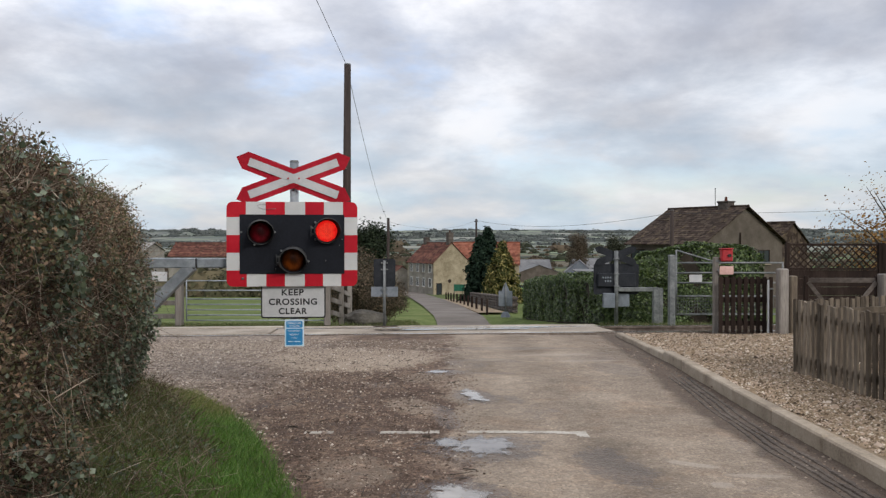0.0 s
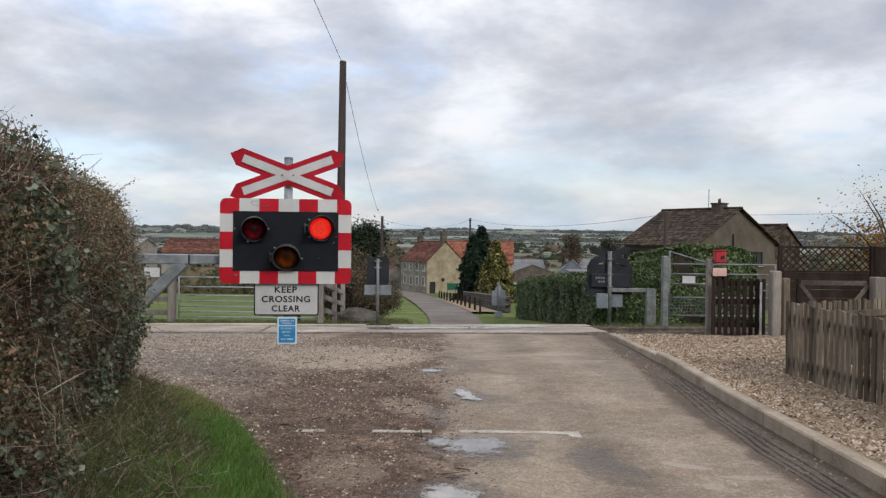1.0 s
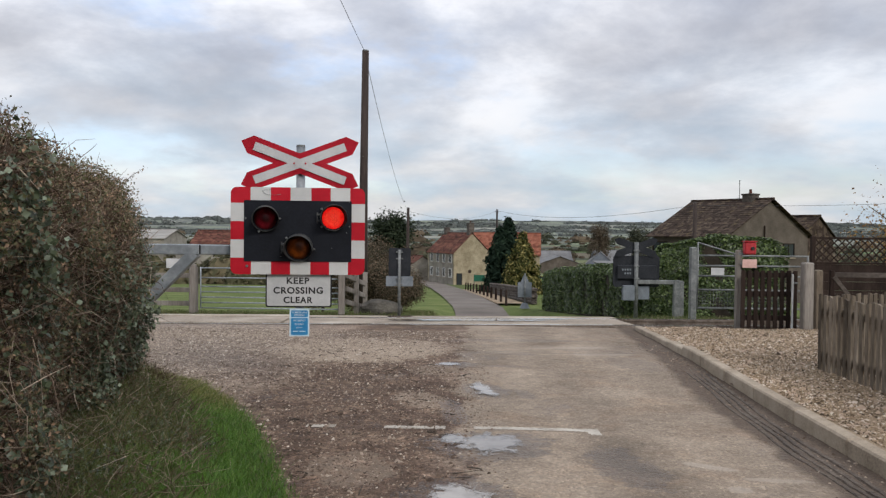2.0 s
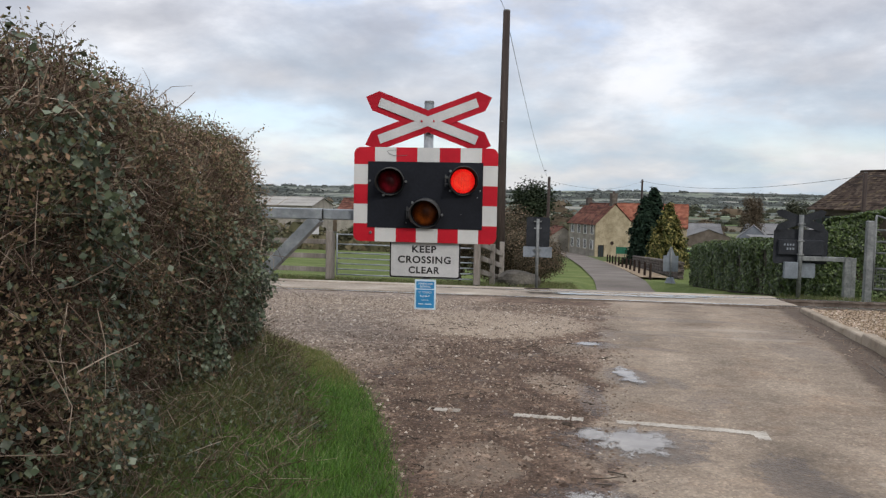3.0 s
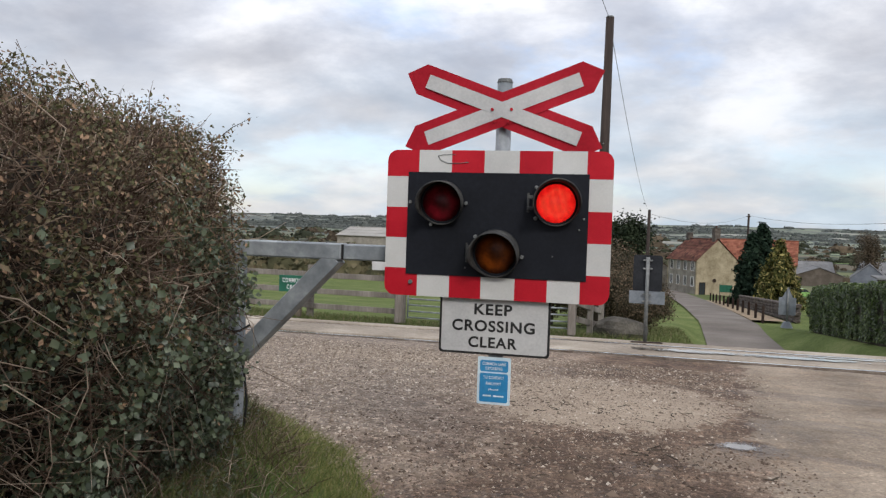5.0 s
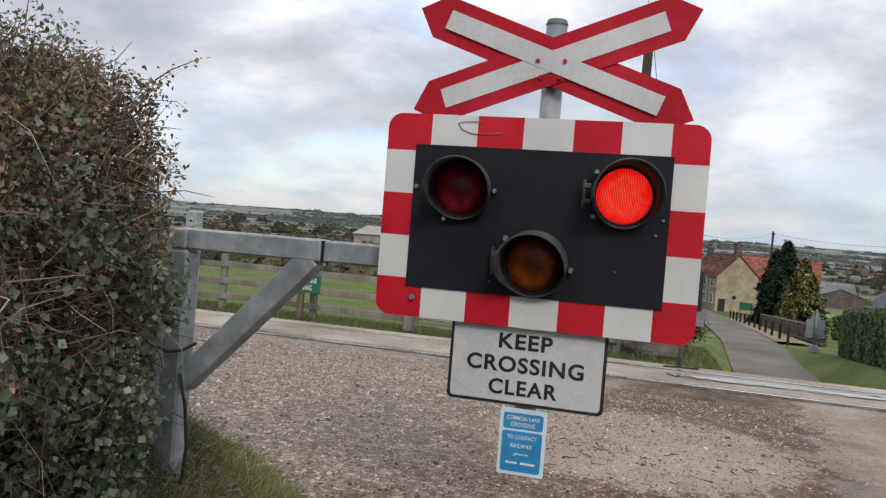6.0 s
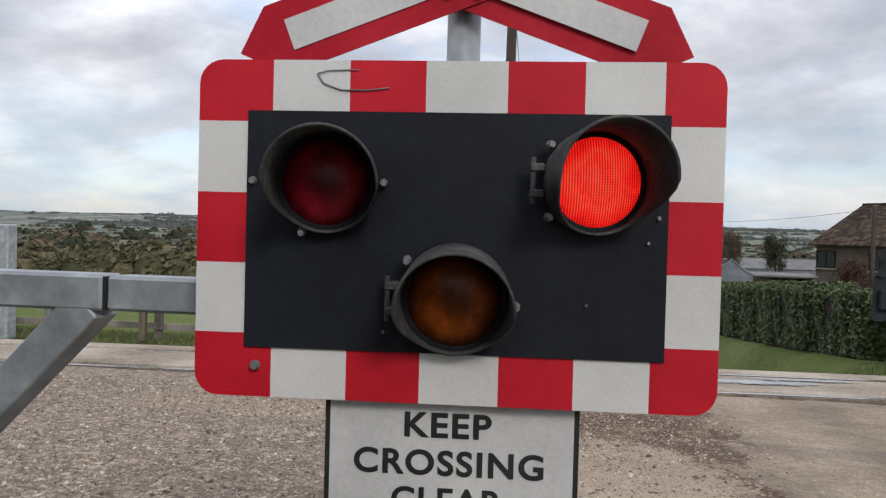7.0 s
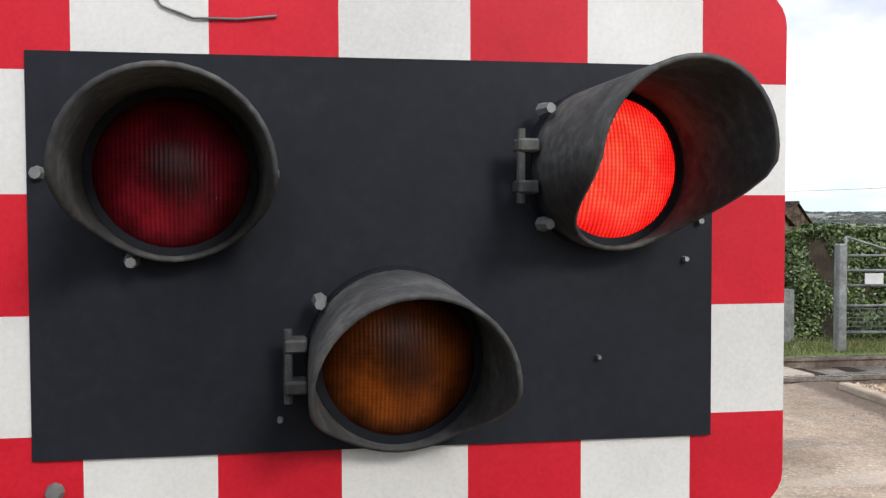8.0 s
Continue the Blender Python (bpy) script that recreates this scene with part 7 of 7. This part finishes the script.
def window(h, place, size, facing, frame_mat=None):
    """A window set in a wall of the house: facing 'g' in the gable, 's' in the side wall."""
    w, hh = size
    o = new("window")
    o.parent = h
    o.matrix_basis = Matrix.Translation(place) @ (Matrix.Rotation(radians(0 if facing == "g" else -90), 4, "Z"))
    part("window_frame", ring_rect(w, hh, 0.07), frame_mat or M_FRAMEWHITE, o)
    part("pane", plate(rect(-w / 2 + 0.05, w / 2 - 0.05, -hh / 2 + 0.05, hh / 2 - 0.05), 0.02, -0.01), M_PANE, o)
    part("glazing_bar", box((0.05, 0.05, hh - 0.1), (0, -0.02, 0)), frame_mat or M_FRAMEWHITE, o)
    part("window_sill", box((w + 0.16, 0.16, 0.08), (0, -0.05, -hh / 2 - 0.05)), M_KERB, o)


def ring_rect(w, h, t):
    bm = bmesh.new()
    for c, s in (((0, h / 2 - t / 2), (w, t)), ((0, -h / 2 + t / 2), (w, t)), ((-w / 2 + t / 2, 0), (t, h - 2 * t)), ((w / 2 - t / 2, 0), (t, h - 2 * t))):
        box((s[0], 0.09, s[1]), (c[0], -0.025, c[1]), bm=bm)
    return bm


# stone farmhouse at the bend
fh = gable_house("farmhouse", "old stone farmhouse with a red clay tile roof at the bend", (-1.2, 129.5), 116, 10.5, 6.6, -1.9, 1.25, -7.5, M_STONE, M_SIDESTONE, M_TILE, chimney=(0.7, 3.0, 0.9))
for zz in (2.2, 4.6):
    for k in range(4):
        window(fh, (0.0, 1.3 + 2.5 * k, zz), (1.05, 1.5), "s", M_FRAMEWHITE)
window(fh, (1.0, 0.0, 1.2), (1.0, 2.0), "g", M_BROWNWOOD)
part("wall_plaque", tube([(2.9, 0, 2.5), (2.9, -0.06, 2.5)], 0.3, 14), M_BROWNWOOD, fh)
part("chimney", box((0.8, 0.9, 1.5), (3.3, 9.8, 9.0), bevel=0.03), M_DRYSTONE, fh)
gable_house("farmhouse", "lower farm wing with a bright orange tile roof", (2.6, 149.0), -6, 12.0, 8.0, -2.4, 1.3, -7.9, M_STONE, M_STONE, M_ORANGETILE)
gable_house("cottage", "low brown outbuilding behind the farmhouse", (-9.2, 142.0), 110, 6, 5, -4.6, -3.0, -7.9, M_SIDESTONE, M_SIDESTONE, M_TILE, courses=6)

# house beyond the tall hedge
hu = Vector((-0.574, 0.819))
hv2 = Vector((0.819, 0.574))
apex = Vector((23.6, 61.8))
c0 = apex - hv2 * 5.1
bh = gable_house("house", "brown rendered house with a hipped tile roof and chimney", (c0.x, c0.y), math.degrees(math.atan2(hu.y, hu.x)), 7.0, 10.2, 1.5, 4.2, -4.2, M_RENDER, M_RENDER, M_BROWNTILE, False, (1.7, 4.7, 0.85), 0.35, 18)
for k, yy in enumerate((2.2, 6.2)):
    window(bh, (0.0, yy, 4.5), (1.5, 1.2), "s", M_BROWNWOOD)
window(bh, (7.6, 0.0, 4.5), (1.5, 1.1), "g", M_BROWNWOOD)
part("aerial", tube([(5.1, 2.7, 8.4), (5.1, 2.7, 10.0)], 0.03, 5), M_STEELDARK, bh)
part("aerial", tube([(4.6, 2.3, 9.95), (5.6, 3.1, 9.95)], 0.03, 5), M_STEELDARK, bh)
part("waste_pipe", tube([(4.4, -0.08, 3.0), (4.4, -0.08, 6.4)], 0.06, 6), M_BROWNWOOD, bh)
# gable wall given roof tiles to stand in for a hipped roof slope
gable_house("house", "brown rear wing of the house, gable tiled to stand for a hipped end", (28.3, 67.0), math.degrees(math.atan2(hu.y, hu.x)), 6, 4.6, 1.4, 3.1, -4.4, M_BROWNTILE, M_RENDER, M_BROWNTILE, courses=12)

def lean_to(m):
    """A low timber store with a single-pitch roof and open bays."""
    t = thing("garden_store", "low brown timber store with a flat grey roof", "shed", m)
    part("back_wall", box((3.2, 0.1, 2.75), (1.6, 1.5, 1.37)), M_RENDER, t)
    for x in (0.05, 3.15):
        part("side_wall", box((0.1, 1.5, 2.8), (x, 0.75, 1.4)), M_RENDER, t)
    for x0, x1 in ((0.0, 0.95), (1.75, 2.2), (2.85, 3.2)):
        part("front_panel", box((x1 - x0, 0.08, 2.75), ((x0 + x1) / 2, -0.02, 1.38)), M_RENDER, t)
    part("door", box((0.76, 0.05, 2.1), (1.35, 0.02, 1.06)), M_BROWNWOOD, t)
    part("roof", box((3.8, 2.1, 0.1), (1.5, 0.7, 2.88), m=pose(0, 0, 0, 3, 0, 0)), M_SHEDROOF, t)
    part("fascia", box((3.8, 0.04, 0.16), (1.5, -0.38, 2.82)), M_OLDWOOD, t)


lean_to(pose(10.2, 58.0, lv(58) - 0.05))
tree(14.4, 54.2, lv(54.2), 3.9, 1.0, M_RUSSET, "dense russet shrub in front of the house", 131, 7000, 0.1, 0.08, 0.02, name="bush")

# farm sheds
gable_house("farm_shed", "low grey farm shed with a sheet roof", (19.5, 196), 90, 14, 9.5, -6.0, -4.3, -9.0, M_RENDER, M_SHEDWALL, M_SHEDROOF, courses=3)
gable_house("farm_shed", "long dark shed roof behind the gable", (13, 226), 0, 17, 10, -6.0, -3.6, -9.2, M_RENDER, M_SHEDWALL, M_SHEDROOF, courses=3)
gable_house("farm_shed", "slate blue clad barn with a grey roof", (31, 200), 80, 22, 7.5, -6.4, -3.2, -9.2, M_SHEDWALL, M_SHEDWALL, M_SHEDROOF, courses=3)
gable_house("farm_shed", "long grey barn roof across the yard", (38, 236), 0, 24, 12, -5.8, -3.4, -9.4, M_SHEDWALL, M_SHEDWALL, M_SHEDROOF, courses=3)
gable_house("farm_shed", "wide low shed with a pale roof beyond the field", (-57, 131), 0, 11.5, 10, 0.0, 1.25, -7.3, M_SIDESTONE, M_SIDESTONE, M_PALEROOF, courses=3)
gable_house("farm_shed", "long brick farm range with a red roof", (-51, 158), 0, 26, 9, -1.2, 1.2, -8.0, M_SIDESTONE, M_SIDESTONE, M_TILE, courses=6)

# garden wall, posts and sign down the lane
gw = thing("stone_wall", "dark rubble garden wall beside the lane", "wall", pose(3.4, 84, lv(84)))
rr = random.Random(9)
stone_me = []
for k in range(6):
    bm = box((0.42, 0.36, 0.2), bevel=0.04)
    for v in bm.verts:
        v.co += Vector((rr.uniform(-0.03, 0.03), rr.uniform(-0.03, 0.03), rr.uniform(-0.02, 0.02)))
    stone_me.append(mesh_of("stone", bm))
gp0, gp1 = Vector((3.2, 82)), Vector((4.9, 53))
n_s = 58
for k in range(n_s):
    q = gp0.lerp(gp1, k / (n_s - 1))
    for j in range(5):
        s = part("stone", stone_me[rr.randrange(6)], M_DRYSTONE, gw)
        s.matrix_basis = gw.matrix_basis.inverted() @ pose(q.x, q.y + 0.2 * (j % 2), lv(q.y) + 0.1 + 0.215 * j, 0, rr.uniform(-4, 4), 93 + rr.uniform(-5, 5))
        s.scale = (1.25, 1, 1.05)
bol = thing("bollard", "dark brown timber bollard beside the lane", "bollard", pose(2.9, 50, lv(50)), "bollards along the lane")
part("post", box((0.14, 0.14, 0.95), (0, 0, 0.45), bevel=0.02), M_BROWNWOOD, bol)
part("post_top", box((0.12, 0.12, 0.05), (0, 0, 0.94), bevel=0.015), M_BROWNWOOD, bol)
for k in range(1, 12):
    y = 50 + 4.2 * k
    copy_thing(bol, pose(float(lane_mid(y) + lane_half(y)) + 0.5, y, lv(y), 0, 0, 7 * k))
py_ = np.arange(51, 101, 2.0)
pv = []
for y in py_:
    e = float(lane_mid(y) + lane_half(y))
    pv += [(e, y, lv(y, -0.05)), (e, y, lv(y, 0.09)), (e + 1.8, y, lv(y, 0.1))]
pavement = part("pavement", mesh_from("pavement", pv, [(i * 3 + k, i * 3 + k + 1, i * 3 + 4 + k, i * 3 + 3 + k) for i in range(len(py_) - 1) for k in range(2)]), M_GRAVELBED)
tagged(pavement, "buff gravel footway behind bollards", "pavement", kind="structure")
tsn = thing("road_sign", "back of a grey triangular road sign on a post", "road sign", pose(3.75, 46.2, lv(46.2)))
part("post", tube([(0, 0, 0), (0, 0, 2.0)], 0.045, 8), M_STEELDARK, tsn, smooth=True)
part("sign_back", plate([(-0.28, 1.4), (0.28, 1.4), (0.06, 1.92), (-0.06, 1.92)], 0.02, 0.05), M_GREYSIGN, tsn)
part("sub_plate", plate(rounded(-0.4, 0.4, 0.62, 1.5, 0.03), 0.02, 0.07), M_GREYSIGN, tsn)
part("foot", tube([(0, 0, 0), (0, 0, 0.3)], [0.3, 0.16], 8), M_GREYSIGN, tsn)
ib = thing("notice_board", "green notice board on posts by the lane", "sign", pose(2.5, 108, lv(108)))
part("board", plate(rect(-0.75, 0.75, 1.0, 1.9), 0.05, 0), M_GREEN, ib)
for x in (-0.7, 0.7):
    part("post", box((0.12, 0.12, 2.0), (x, 0.08, 1.0)), M_GREYWOOD, ib)


def car(label, paint, m):
    """A parked hatchback: body, cabin glass, wheels and lamps."""
    c = thing("car", label, "car", m)
    body = part("body", plate([(-2.05, 0.3), (2.0, 0.3), (2.05, 0.62), (1.9, 0.82), (1.0, 0.93), (-1.9, 0.98), (-2.08, 0.7)], 1.66, -0.83), paint, c)
    part("cabin", plate([(-1.75, 0.96), (1.0, 0.92), (0.35, 1.4), (-1.2, 1.45)], 1.46, -0.73), M_PANE, c, "dark window glass")
    part("car_roof", plate([(-1.25, 1.43), (0.38, 1.39), (0.3, 1.46), (-1.15, 1.5)], 1.4, -0.7), paint, c)
    for x in (-1.25, 1.3):
        for y in (-0.8, 0.8):
            w = part("wheel", tube([(x, y - 0.1, 0.31), (x, y + 0.1, 0.31)], 0.31, 16), M_INK, c)
            part("rim", tube([(x, y - 0.115, 0.31), (x, y + 0.115, 0.31)], 0.19, 12), M_STEEL, w)
    for y in (-0.6, 0.6):
        part("headlight", box((0.06, 0.3, 0.14), (2.03, y, 0.66), bevel=0.02), M_FRAMEWHITE, c)


M_LIME = Nodes("green_car_paint").done((0.22, 0.4, 0.12), 0.3)
M_SILVER = Nodes("white_car_paint").done((0.6, 0.61, 0.62), 0.3)
car("bright green hatchback parked by the sheds", M_LIME, pose(14.6, 140, lv(140), 0, 0, 20))
car("white car parked by the sheds", M_SILVER, pose(27.5, 142, lv(142), 0, 0, 10))
car("white car parked beside another", M_SILVER, pose(31.5, 143, lv(143), 0, 0, 80))
